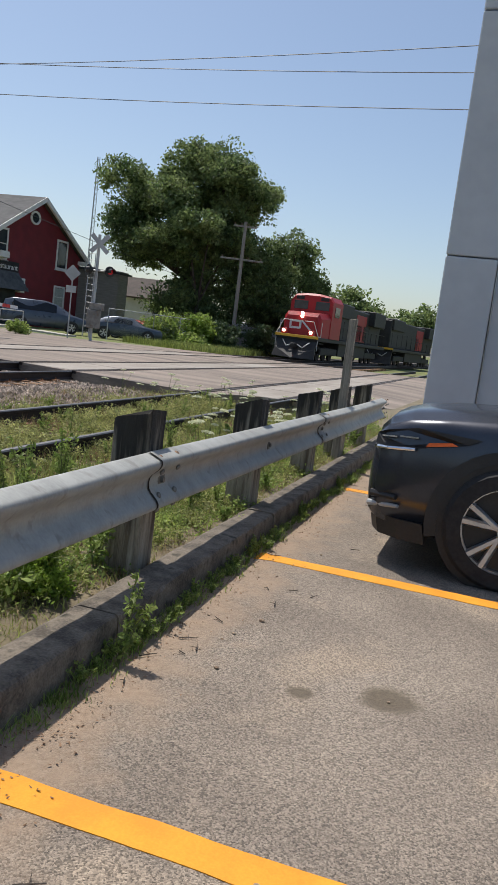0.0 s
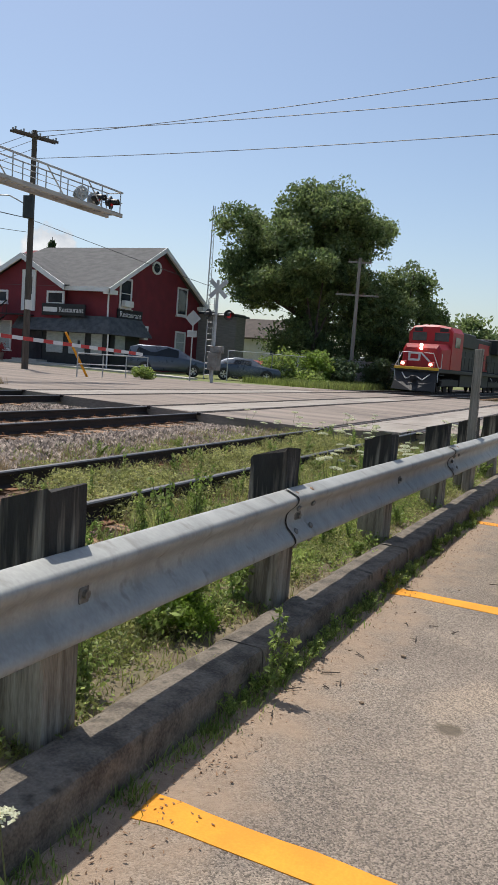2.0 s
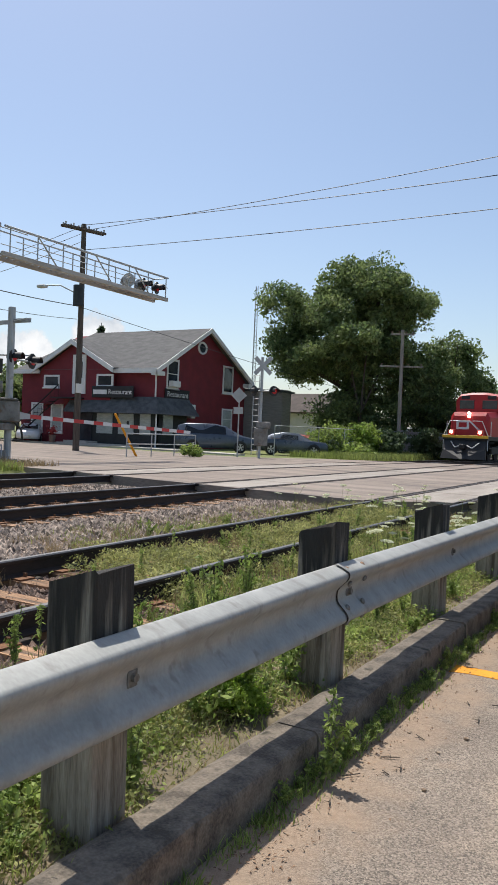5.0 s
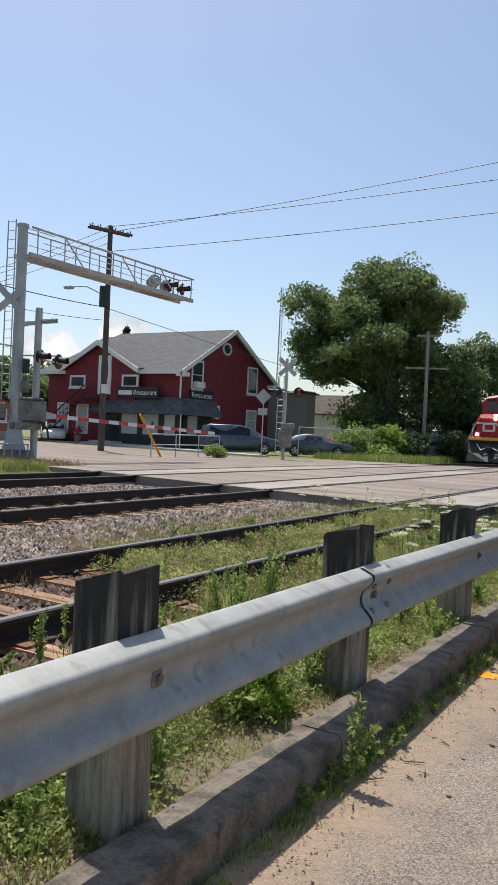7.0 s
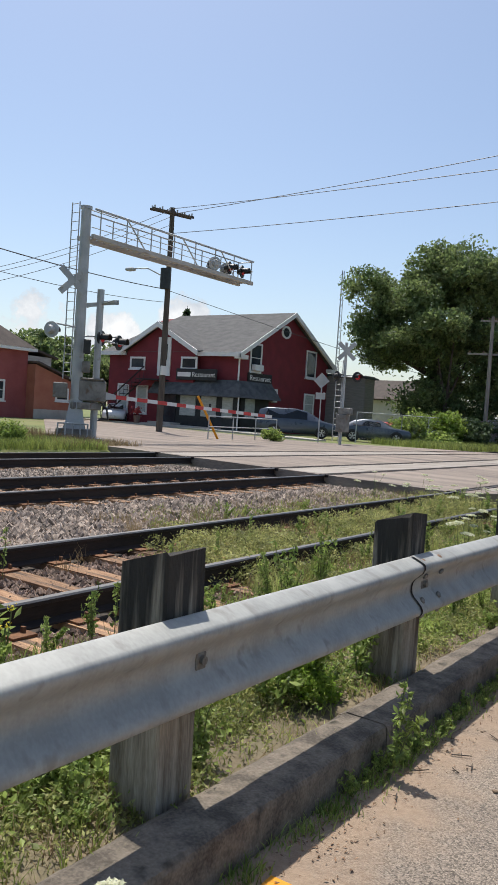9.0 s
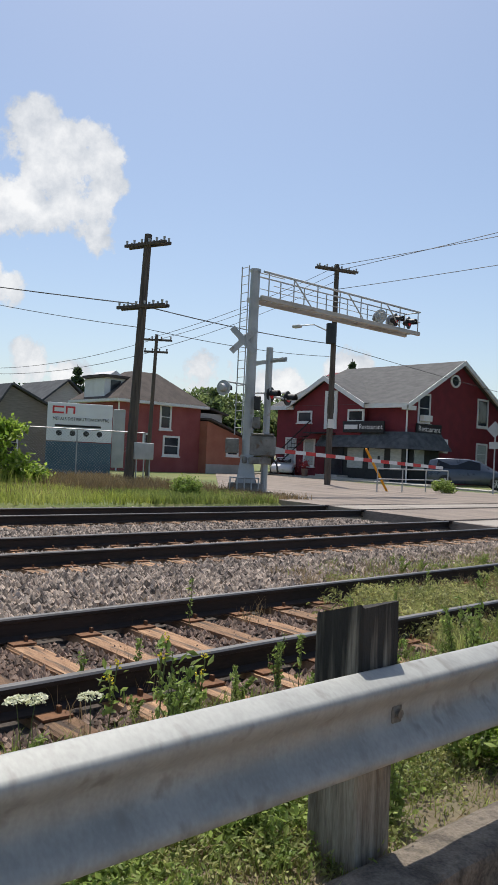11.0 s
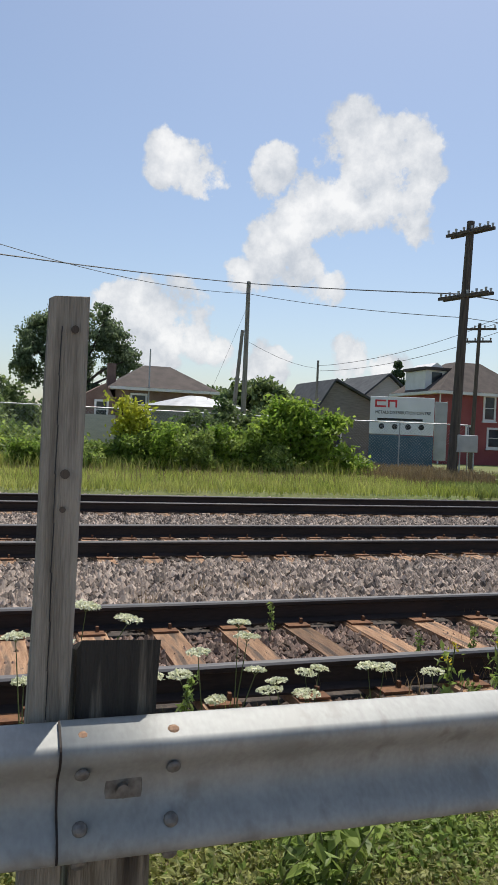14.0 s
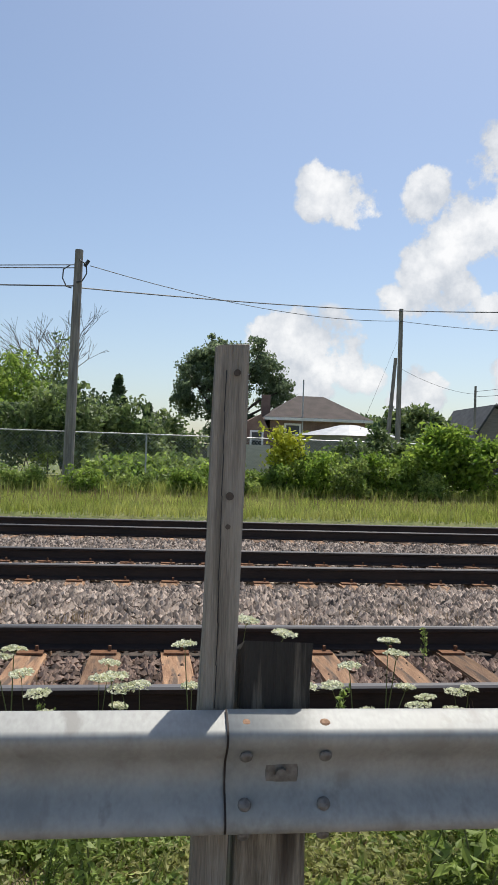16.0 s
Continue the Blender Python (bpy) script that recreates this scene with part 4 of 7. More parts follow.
for side in (-1, 1):
    bm = bmesh.new()
    vs = [(0.03, side * 0.80, 0.80), (0.10, side * 0.862, 0.795), (0.30, side * 0.915, 0.815), (0.62, side * 0.932, 0.885), (0.70, side * 0.932, 0.925), (0.30, side * 0.912, 0.945), (0.10, side * 0.855, 0.90), (0.035, side * 0.795, 0.87)]
    prism_v = [bm.verts.new(p) for p in vs]
    bm.faces.new(prism_v if side < 0 else prism_v[::-1])
    lamp = part("headlight", bm, BLACK, suv, "dark clear headlight with an amber reflector")
    bm = bmesh.new()
    bm.faces.new([bm.verts.new((x, y + side * 0.008, z)) for x, y, z in ((0.36, side * 0.919, 0.832), (0.56, side * 0.931, 0.868), (0.52, side * 0.930, 0.884), (0.38, side * 0.921, 0.862))])
    part("reflector", bm, AMBER, lamp, "amber reflector")
    for x0, x1, z0 in ((0.07, 0.17, 0.85), (0.19, 0.31, 0.865)):
        bm = bmesh.new()
        w0, w1 = 0.845 + (x0 - 0.07) * 0.30, 0.845 + (x1 - 0.07) * 0.30
        loft(bm, [[(x0, side * (w0 + d), z0 + 0.004), (x1, side * (w1 + d), z0 + 0.012), (x1, side * (w1 + d), z0 + 0.022), (x0, side * (w0 + d), z0 + 0.014)] for d in (-0.01, 0.014)])
        part("projector", bm, CHROME, lamp, "bright lamp bowl behind the lens")
    bm = bmesh.new()
    for p, q in (((0.02, 0.70, 0.765), (0.05, 0.80, 0.778)), ((0.05, 0.80, 0.778), (0.12, 0.862, 0.786)), ((0.12, 0.862, 0.786), (0.30, 0.918, 0.806))):
        rod(bm, (p[0], side * p[1], p[2]), (q[0], side * q[1], q[2]), 0.014, n=8)
    part("chrome_wing", bm, CHROME, suv, "bright chrome strip under the headlight")
    bm = bmesh.new()
    rod(bm, (0.05, side * 0.765, 0.46), (0.22, side * 0.888, 0.47), 0.03, 0.016, n=8)
    part("fog_recess", bm, BLACK, suv, "dark slot round the fog lamp")
    bm = bmesh.new()
    rod(bm, (0.03, side * 0.75, 0.385), (0.24, side * 0.890, 0.415), 0.022, 0.012, n=8)
    part("bumper_blade", bm, PALEGREY, suv, "satin grey blade of the bumper")
part("grille", boxes((-0.012, 0.02, -0.5, 0.5, 0.52, 0.76), bevel=0.01), BLACK, suv, "black grille")
bm = bmesh.new()
loft(bm, [[(x, -w, 0.20), (x, w, 0.20), (x - 0.03, w, 0.33), (x - 0.03, -w, 0.33)] for x, w in ((0.06, 0.62), (0.12, 0.78), (0.26, 0.88), (0.44, 0.915))])
part("bumper_skirt", bm, BLACK, suv, "black plastic lower trim")
part("side_skirt", boxes((1.3, 3.2, -0.925, 0.925, 0.20, 0.30), bevel=0.02), BLACK, suv, "black plastic lower trim")

VAN = [(0.0, 0.35, 0.5, 0.68, 0.72, 0.75, 0.6), (0.15, 0.25, 0.55, 0.85, 0.92, 0.9, 0.7), (0.9, 0.22, 0.6, 1.0, 1.08, 0.96, 0.72), (1.9, 0.22, 0.6, 1.08, 1.62, 0.98, 0.7), (2.6, 0.22, 0.6, 1.1, 1.76, 0.98, 0.72), (4.4, 0.22, 0.6, 1.1, 1.76, 0.98, 0.7), (4.9, 0.3, 0.6, 1.1, 1.6, 0.95, 0.66), (5.05, 0.35, 0.6, 0.95, 1.0, 0.93, 0.66)]
SEDAN = [(0.0, 0.35, 0.5, 0.62, 0.66, 0.7, 0.55), (0.15, 0.25, 0.5, 0.78, 0.84, 0.84, 0.65), (1.1, 0.22, 0.55, 0.9, 0.95, 0.9, 0.68), (1.9, 0.22, 0.55, 0.95, 1.38, 0.9, 0.58), (2.9, 0.22, 0.55, 0.96, 1.43, 0.9, 0.58), (3.6, 0.22, 0.55, 0.96, 1.3, 0.9, 0.58), (4.2, 0.25, 0.55, 0.95, 1.0, 0.88, 0.62), (4.6, 0.35, 0.55, 0.8, 0.85, 0.8, 0.6)]
car("minivan", (-23.2, 39.6, 0.12), 215, VANPAINT, "blue-grey minivan parked beside the restaurant", VAN, (0.95, 3.95), 1.15, 5.05, "van")
car("sedan", (-18.9, 41.6, 0.1), 205, VANPAINT, "dark blue sedan parked behind the crossing signal", SEDAN, (0.9, 3.6), 1.0, 4.6)
car("sedan", (-20.6, 46.5, 0.02), 190, REDCAR, "red sedan parked beside the red house", SEDAN, (0.9, 3.6), 1.0, 4.6)
car("pickup_car", (-19.0, 50.5, 0.02), 200, WHITECAR, "white car parked in front of the pale shed", SEDAN, (0.9, 3.6), 1.0, 4.6)
car("sedan", (-41.4, 37.6, 0.05), 130, WHITECAR, "silver sedan parked on the street", SEDAN, (0.9, 3.6), 1.0, 4.6)

# ---- sign pylon beside the lot ----
py = thing("sign_pylon", (1.22, 5.9, 0), "tall white steel-clad sign pylon leg", "pylon")
for z0, z1 in ((0.0, 2.53), (2.545, 5.1), (5.115, 9.0)):
    part("panel", boxes((-0.46, 0.10, -0.4, 0.4, z0, z1), bevel=0.012), PYLON, py)
part("inner_leg", boxes((0.115, 0.55, -0.3, 0.3, 0.0, 9.0), bevel=0.012), PYLON, py)
part("base_plate", boxes((-0.55, 0.62, -0.5, 0.5, 0.0, 0.05), bevel=0.01), PALE_CONCRETE, py)


# ---- level crossing equipment ----
def signal_head(parent, at, heading, lit=True):
    """A round crossing light with a dark backing plate and a long hood, facing heading (degrees)."""
    m = Matrix.Translation(at) @ Matrix.Rotation(radians(heading), 4, "Z")
    bm = bmesh.new()
    rod(bm, (0, -0.02, 0), (0, 0.03, 0), 0.27, n=24)
    rod(bm, (0, 0.03, 0), (0, 0.22, 0), 0.16, 0.11, n=16)
    bm.transform(m)
    h = part("signal_head", bm, BLACK if lit else PALEGREY, parent, "black crossing light with a round backing plate" if lit else "pale grey back of a crossing light")
    bm = bmesh.new()
    n = 14
    arc = [math.pi * (-0.12 + 1.24 * i / n) for i in range(n + 1)]
    loft(bm, [[(r * math.cos(a), y, r * math.sin(a)) for a in arc] + [((r - 0.01) * math.cos(a), y, (r - 0.01) * math.sin(a)) for a in arc[::-1]] for r, y in ((0.165, -0.02), (0.155, -0.34))])
    bm.transform(m)
    part("hood", bm, BLACK, h)
    bm = bmesh.new()
    rod(bm, (0, -0.03, 0), (0, -0.05, 0), 0.145, n=16)
    bm.transform(m)
    part("lens", bm, REDLAMP if lit else PALEGREY, h, "red lens")


def crossbuck(parent, at, heading):
    m = Matrix.Translation(at) @ Matrix.Rotation(radians(heading), 4, "Z")
    for a in (45, -45):
        bm = boxes((-0.6, 0.6, -0.012 - 0.004 * (a > 0), 0.006, -0.11, 0.11), bevel=0.004)
        bm.transform(m @ Matrix.Rotation(radians(a), 4, "Y"))
        part("crossbuck_blade", bm, PALEGREY, parent, "weathered white crossbuck blade")


def ladder(parent, x, y, z0, z1, w=0.38, along="x"):
    bm = bmesh.new()
    def p(s, z):
        return (x + s, y, z) if along == "x" else (x, y + s, z)
    for s in (-w / 2, w / 2):
        rod(bm, p(s, z0), p(s, z1), 0.022, n=6)
    z = z0 + 0.25
    while z < z1:
        rod(bm, p(-w / 2, z), p(w / 2, z), 0.014, n=5)
        z += 0.3
    part("ladder", bm, PALEGREY, parent, "pale grey steel ladder")


cs = thing("cantilever_signal", (-19.2, 14.5, 0.06), "pale grey steel cantilever crossing signal with walkway over the road", "crossing signal")
bm = bmesh.new()
rod(bm, (0, 0, 0.15), (0, 0, 8.0), 0.20, 0.17, n=20)
rod(bm, (0, 0, 7.96), (0, 0, 8.06), 0.20, n=20)
part("mast", bm, PALEGREY, cs, smooth=False)
part("mast_base", boxes((-0.38, 0.38, -0.38, 0.38, 0.0, 0.18), (-0.3, 0.3, -0.3, 0.3, 0.18, 0.3), bevel=0.02), WEATHERED, cs)
bm = bmesh.new()
for a in range(4):
    c, s = math.cos(a * math.pi / 2 + 0.78), math.sin(a * math.pi / 2 + 0.78)
    loft(bm, [[(c * r0 - s * 0.012, s * r0 + c * 0.012, z) for r0, z in ((0.18, 0.3), (0.42, 0.3), (0.19, 1.1))], [(c * r0 + s * 0.012, s * r0 - c * 0.012, z) for r0, z in ((0.18, 0.3), (0.42, 0.3), (0.19, 1.1))]])
part("gusset", bm, WEATHERED, cs)
LB = 9.3
part("boom", boxes((-0.42, -0.30, 0.0, LB, 6.93, 7.09), (0.30, 0.42, 0.0, LB, 6.93, 7.09), bevel=0.01), BOOMGREY, cs, "steel boom of two beams")
bm = bmesh.new()
for k in range(31):
    y = 0.2 + k * 0.3
    box(bm, -0.30, 0.30, y, y + 0.13, 7.04, 7.08)
part("walkway", bm, BOOMGREY, cs, "steel grating walkway")
bm = bmesh.new()
for x in (-0.36, 0.36):
    rod(bm, (x, 0.1, 7.95), (x, LB, 7.95), 0.045 if x > 0 else 0.03, n=6)
    rod(bm, (x, 0.6, 7.52), (x, LB, 7.52), 0.016, n=5)
    for k in range(8):
        y = 0.35 + k * 1.26
        rod(bm, (x, y, 7.05), (x, y, 7.95), 0.025, n=5)
for y in (1.6, 4.6, 7.0):
    rod(bm, (0.36, y, 7.95), (0.36, y + 1.0, 7.05), 0.028, n=5)
for z in (7.95, 8.1):
    rod(bm, (-0.36, 0.4, z), (-0.36, 1.8, z), 0.02, n=5)
rod(bm, (-0.36, LB, 7.95), (0.36, LB, 7.95), 0.025, n=5)
part("handrail", bm, PALEGREY, cs, "pale steel handrail")
ladder(cs, -0.05, -0.42, 2.1, 8.1, along="x")
signal_head(cs, (0.15, 6.9, 7.45), 242, False)
for y in (7.9, 8.8):
    signal_head(cs, (0.15, y, 7.45), 108)
for y in (7.2, 8.1):
    signal_head(cs, (-0.2, y, 7.45), 242, False)
signal_head(cs, (0.35, 0.7, 3.62), 108)
signal_head(cs, (0.35, 1.55, 3.55), 108)
signal_head(cs, (-0.2, -1.05, 3.72), 200, False)
bm = rods(0.03, ((0, 0, 3.62), (0.3, 1.5, 3.75)), ((0, 0, 3.9), (-0.2, -1.0, 3.95)), ((-0.2, -1.0, 3.95), (-0.2, -1.0, 3.75)), n=6)
part("bracket", bm, PALEGREY, cs)
crossbuck(cs, (0.05, -0.45, 5.45), 55)
ACROSS = Matrix.Rotation(radians(49), 4, "Z")     # the housings stand square to the street


def cabinet(name, dims, material, label, bevel=0.03):
    bm = boxes(dims, bevel=bevel)
    bm.transform(ACROSS)
    part(name, bm, material, cs, label)


cabinet("relay_box", (-0.78, -0.30, -0.30, 0.20, 1.45, 1.98), WEATHERED, "dark weathered relay box")
cabinet("junction_box", (0.14, 0.42, -0.42, -0.2, 2.35, 2.75), WEATHERED, "small grey junction box")
cabinet("junction_box", (0.16, 0.40, -0.42, -0.2, 3.0, 3.5), BLACK, "small black junction box")
cabinet("base_frame", (-0.62, 0.60, -0.45, 0.35, 0.0, 0.42), WEATHERED, "weathered steel base frame")
for u in (-0.55, -0.3, -0.05, 0.2, 0.45):
    bm = rods(0.03, ((u, -0.5, 0.0), (u, -0.5, 0.62)), n=6)
    bm.transform(ACROSS)
    part("guard_post", bm, PALEGREY, cs)
bm = rods(0.025, ((-0.55, -0.5, 0.6), (0.45, -0.5, 0.6)), n=6)
bm.transform(ACROSS)
part("guard_rail", bm, PALEGREY, cs)
bm = bmesh.new()
loft(bm, [[(-w, -w - 0.02, z), (w, -w - 0.02, z), (w, w, z), (-w, w, z)] for w, z in ((0.36, 0.42), (0.33, 0.55), (0.22, 1.25), (0.24, 1.4))])
bm.transform(ACROSS)
part("pedestal", bm, PALEGREY, cs, "tapered pale grey steel pedestal")

gm = thing("crossing_gate", (-18.9, 15.1, 0.06), "lowered crossing gate with a red and white arm", "crossing gate")
bm = bmesh.new()
rod(bm, (0, 0, 0.1), (0, 0, 5.3), 0.125, n=12)
box(bm, -0.25, 0.25, -0.25, 0.25, 0.0, 0.12)
part("gate_post", bm, PALEGREY, gm)
bm = boxes((-0.62, 0.36, -0.34, 0.36, 1.38, 2.12), (-0.56, 0.30, -0.38, 0.40, 2.12, 2.2), bevel=0.05)
bm.transform(ACROSS)
part("gate_motor", bm, WEATHERED, gm, "dark weathered gate mechanism housing")
bm = bmesh.new()
loft(bm, [[(-0.05, y, z - h), (0.05, y, z - h), (0.05, y, z + h), (-0.05, y, z + h)] for y, z, h in ((0.1, 1.72, 0.2), (0.5, 1.62, 0.13), (0.95, 1.60, 0.085))])
part("arm_bracket", bm, PALEGREY, gm, "tapered grey bracket of the arm")
bm = bmesh.new()
pts = [(0.25, -0.1, 1.5), (0.42, 0.2, 1.15), (0.4, 0.3, 0.8), (0.1, 0.1, 0.75)]
for a, b in zip(pts, pts[1:]):
    rod(bm, a, b, 0.035, n=6)
part("cable", bm, BLACK, gm, "looped black cable")
part("counterweight", boxes((0.1, 0.25, -0.9, 0.1, 1.1, 1.35), (-0.25, -0.1, -0.9, 0.1, 1.1, 1.35), bevel=0.03), WEATHERED, gm)
na = 19
for k in range(na):
    ya, yb = 0.4 + k * 0.555, 0.4 + (k + 1) * 0.555
    za, zb = 1.64 - 0.036 * ya, 1.64 - 0.036 * yb
    bm = bmesh.new()
    loft(bm, [[(-0.03, y, z - 0.07), (0.03, y, z - 0.07), (0.03, y, z + 0.07), (-0.03, y, z + 0.07)] for y, z in ((ya, za), (yb - 0.002, zb))])
    part("arm_segment", bm, ARMRED if k % 2 else ARMWHITE, gm)
for y in (6.4, 10.6):
    bm = bmesh.new()
    rod(bm, (0, y, 1.64 - 0.036 * y + 0.07), (0, y, 1.64 - 0.036 * y + 0.22), 0.05, n=8)
    part("arm_lamp", bm, BLACK, gm)
bm = rods(0.035, ((0, 0, 3.55), (0.15, 1.05, 3.5)), n=6)
part("bracket", bm, PALEGREY, gm)
part("crossarm", rods(0.03, ((-0.9, 0.2, 4.75), (0.9, -0.2, 4.85)), n=5), PALEGREY, gm)
bm = bmesh.new()
box(bm, -0.85, -0.05, -0.02, 0.02, 4.72, 4.86)
box(bm, 0.1, 0.9, -0.02, 0.02, 4.75, 4.9)
part("side_blade", bm, PALEGREY, gm)

fs = thing("crossing_signal", (-18.2, 31.4, 0.05), "grey steel crossing signal mast with crossbuck and paired lights", "crossing signal")
bm = bmesh.new()
rod(bm, (0, 0, 0), (0, 0, 5.3), 0.075, n=12)
part("mast", bm, PALEGREY, fs)
crossbuck(fs, (0.1, -0.1, 4.85), 20)
for s in (-0.55, 0.55):
    signal_head(fs, (0.18 + s * 0.9, -0.05 + s * 0.3, 3.55), 150 if s < 0 else 60)
part("bracket", rods(0.035, ((-0.4, -0.25, 3.55), (0.75, 0.15, 3.55)), n=6), PALEGREY, fs)
ladder(fs, -0.3, 0.0, 0.2, 4.4, 0.35)
part("relay_box", boxes((-0.2, 0.35, -0.25, 0.25, 0.7, 1.6), (-0.15, 0.55, -0.15, 0.15, 1.6, 1.95), bevel=0.03), WEATHERED, fs, "grey relay cabinet")
dsn = thing("diamond_sign", (-20.0, 32.2, 0.05), "grey back of a diamond road sign on a post", "road sign")
part("post", rods(0.035, ((0, 0, 0), (0, 0, 3.6)), n=6), PALEGREY, dsn)
bm = boxes((-0.30, 0.30, -0.01, 0.01, -0.30, 0.30), bevel=0.004)
bm.transform(Matrix.Translation((0, -0.05, 3.35)) @ Matrix.Rotation(radians(20), 4, "Z") @ Matrix.Rotation(radians(45), 4, "Y"))
part("plate", bm, PALEGREY, dsn)
bm = boxes((-0.3, 0.3, -0.07, -0.05, 2.35, 2.7), bevel=0.004)
part("lower_plate", bm, PALEGREY, dsn)

ra = thing("pedestrian_railing", (-21.6, 24.8, 0.05), "grey pipe pedestrian railing beside the crossing", "railing")
for k in range(4):
    part("post", rods(0.03, ((0, k * 1.9, 0), (0, k * 1.9, 1.1)), n=6), PALEGREY, ra)
part("rail", rods(0.028, ((0, 0, 1.1), (0, 5.7, 1.1)), n=6), PALEGREY, ra)
part("rail", rods(0.025, ((0, 0, 0.6), (0, 5.7, 0.6)), n=6), PALEGREY, ra)
gw = thing("guy_guard", (-21.8, 25.0, 0.05), "yellow plastic guard on a guy wire", "cable guard")
part("sleeve", rods(0.06, ((0, 0.8, 0.0), (-0.4, -0.4, 2.0)), n=8), YELLOW, gw)


# ---- buildings ----
def window(parent, face, at, w, z0, z1, pane=GLASS, frame_w=0.14, panes=2, sill=True, name="window"):
    """A framed window on a wall that faces +x or -y; at: its middle along the wall; wall plane given as (face, plane)."""
    axis, plane = face
    bm = bmesh.new()
    def bx(b, a0, a1, d0, d1, za, zb):
        if axis == "x":
            box(b, plane + d0, plane + d1, a0, a1, za, zb)
        else:
            box(b, a0, a1, plane - d1, plane - d0, za, zb)
    a0, a1 = at - w / 2, at + w / 2
    fw = frame_w
    for d in ((a0 - fw, a0, -0.05, 0.06, z0 - fw, z1 + fw), (a1, a1 + fw, -0.05, 0.06, z0 - fw, z1 + fw), (a0, a1, -0.05, 0.055, z1, z1 + fw), (a0, a1, -0.05, 0.055, z0 - fw, z0)):
        bx(bm, *d)
    ob = part(name, bm, WHITE, parent, "white painted window frame")
    step = (z1 - z0) / panes
    for k in range(panes):
        bm = bmesh.new()
        bx(bm, a0, a1, -0.04, 0.012 + 0.012 * k, z0 + k * step + 0.02, z0 + (k + 1) * step - 0.02)
        part("pane", bm, pane, ob)
    bm = bmesh.new()
    for k in range(1, panes):
        bx(bm, a0, a1, -0.03, 0.045, z0 + k * step - 0.025, z0 + k * step + 0.025)
    if sill:
        bx(bm, a0 - fw - 0.06, a1 + fw + 0.06, -0.05, 0.14, z0 - fw - 0.09, z0 - fw)
    if bm.verts:
        part("sill", bm, WHITE, ob)
    else:
        bm.free()
    return ob


def roof_plane(bm, pts, thick):
    p = [Vector(q) for q in pts]
    n = (p[1] - p[0]).cross(p[2] - p[0]).normalized() * thick
    if n.z < 0:
        n = -n
    loft(bm, [p, [q + n for q in p]])


def gable_end_trim(bm, x, x2, ya, yb, ym, ze, zr, depth=0.28):
    """White rake boards on a gable that faces along x."""
    for y0 in (ya, yb):
        loft(bm, [[(xx, y0, ze), (xx, ym, zr), (xx, ym, zr - depth), (xx, y0, ze - depth)] for xx in (x, x2)])


rest = thing("restaurant_house", (-31.16, 39.46, 0), "two-storey dark red painted brick house with a restaurant below", "house")
bm = bmesh.new()
prism(bm, [(0, -0.2), (12.1, -0.2), (12.1, 5.6), (6.05, 8.95), (0, 5.6)], "x", -12.9, 0)
prism(bm, [(-10.4, 3.0), (-3.6, 3.0), (-3.6, 5.6), (-7.0, 7.45), (-10.4, 5.6)], "y", -0.56, 4.0)
part("wall", bm, REDWALL, rest, "dark red painted brick wall")
bm = bmesh.new()
roof_plane(bm, [(-12.2, -0.5, 5.42), (0.5, -0.5, 5.42), (0.5, 6.05, 9.05), (-11.0, 6.05, 9.05)], 0.14)
roof_plane(bm, [(-12.2, 12.6, 5.42), (0.5, 12.6, 5.42), (0.5, 6.05, 9.05), (-11.0, 6.05, 9.05)], 0.14)
roof_plane(bm, [(-13.3, -0.5, 5.42), (-13.3, 12.6, 5.42), (-11.0, 6.05, 9.05), (-11.0, 6.0, 9.05)], 0.14)
roof_plane(bm, [(-13.3, -0.5, 5.42), (-12.2, -0.5, 5.42), (-11.0, 6.05, 9.05)], 0.14)
roof_plane(bm, [(-10.9, -0.98, 5.5), (-7.0, -0.98, 7.62), (-7.0, 4.2, 7.62), (-10.9, 0.1, 5.6)], 0.12)
roof_plane(bm, [(-3.1, -0.98, 5.5), (-7.0, -0.98, 7.62), (-7.0, 4.2, 7.62), (-3.1, 0.1, 5.6)], 0.12)
part("roof", bm, SHINGLE, rest, "grey asphalt shingle roof")
bm = bmesh.new()
gable_end_trim(bm, 0.40, 0.56, -0.6, 12.7, 6.05, 5.52, 9.2, 0.34)
for xa, xb in ((-10.95, -7.0), (-3.05, -7.0)):
    loft(bm, [[(xa, y, 5.62), (xb, y, 7.72), (xb, y, 7.34), (xa, y, 5.26)] for y in (-1.06, -0.94)])
box(bm, -3.3, 0.45, -0.62, -0.45, 5.26, 5.56)
box(bm, -13.3, -10.6, -0.62, -0.45, 5.26, 5.56)
box(bm, 0.0, 0.55, -0.6, 0.3, 5.12, 5.4)
box(bm, 0.0, 0.55, 11.8, 12.7, 5.12, 5.4)
part("fascia", bm, WHITE, rest, "white eave trim")
part("downspout", rods(0.06, ((0.1, -0.12, 5.2), (0.1, -0.12, 3.4)), n=8), WHITE, rest, "white downspout")
window(rest, ("x", 0), 1.92, 1.15, 4.45, 6.3)
part("air_conditioner", boxes((0.06, 0.42, 1.4, 2.42, 4.45, 4.88), bevel=0.03), WHITE, rest, "white window air conditioner")
window(rest, ("x", 0), 9.4, 1.25, 4.6, 6.5, panes=1)
window(rest, ("x", 0), 9.45, 1.25, 1.7, 3.1, pane=CURTAIN)
bm = bmesh.new()
n = 24
loft(bm, [[(xx, 5.6 + r * 0.62 * math.cos(2 * math.pi * i / n), 7.65 + r * 0.48 * math.sin(2 * math.pi * i / n)) for i in range(n)] for xx, r in ((-0.02, 1.0), (0.07, 1.0), (0.07, 0.72), (0.0, 0.7))], cap=False)
ov = part("oval_window", bm, WHITE, rest, "white oval attic window frame")
bm = bmesh.new()
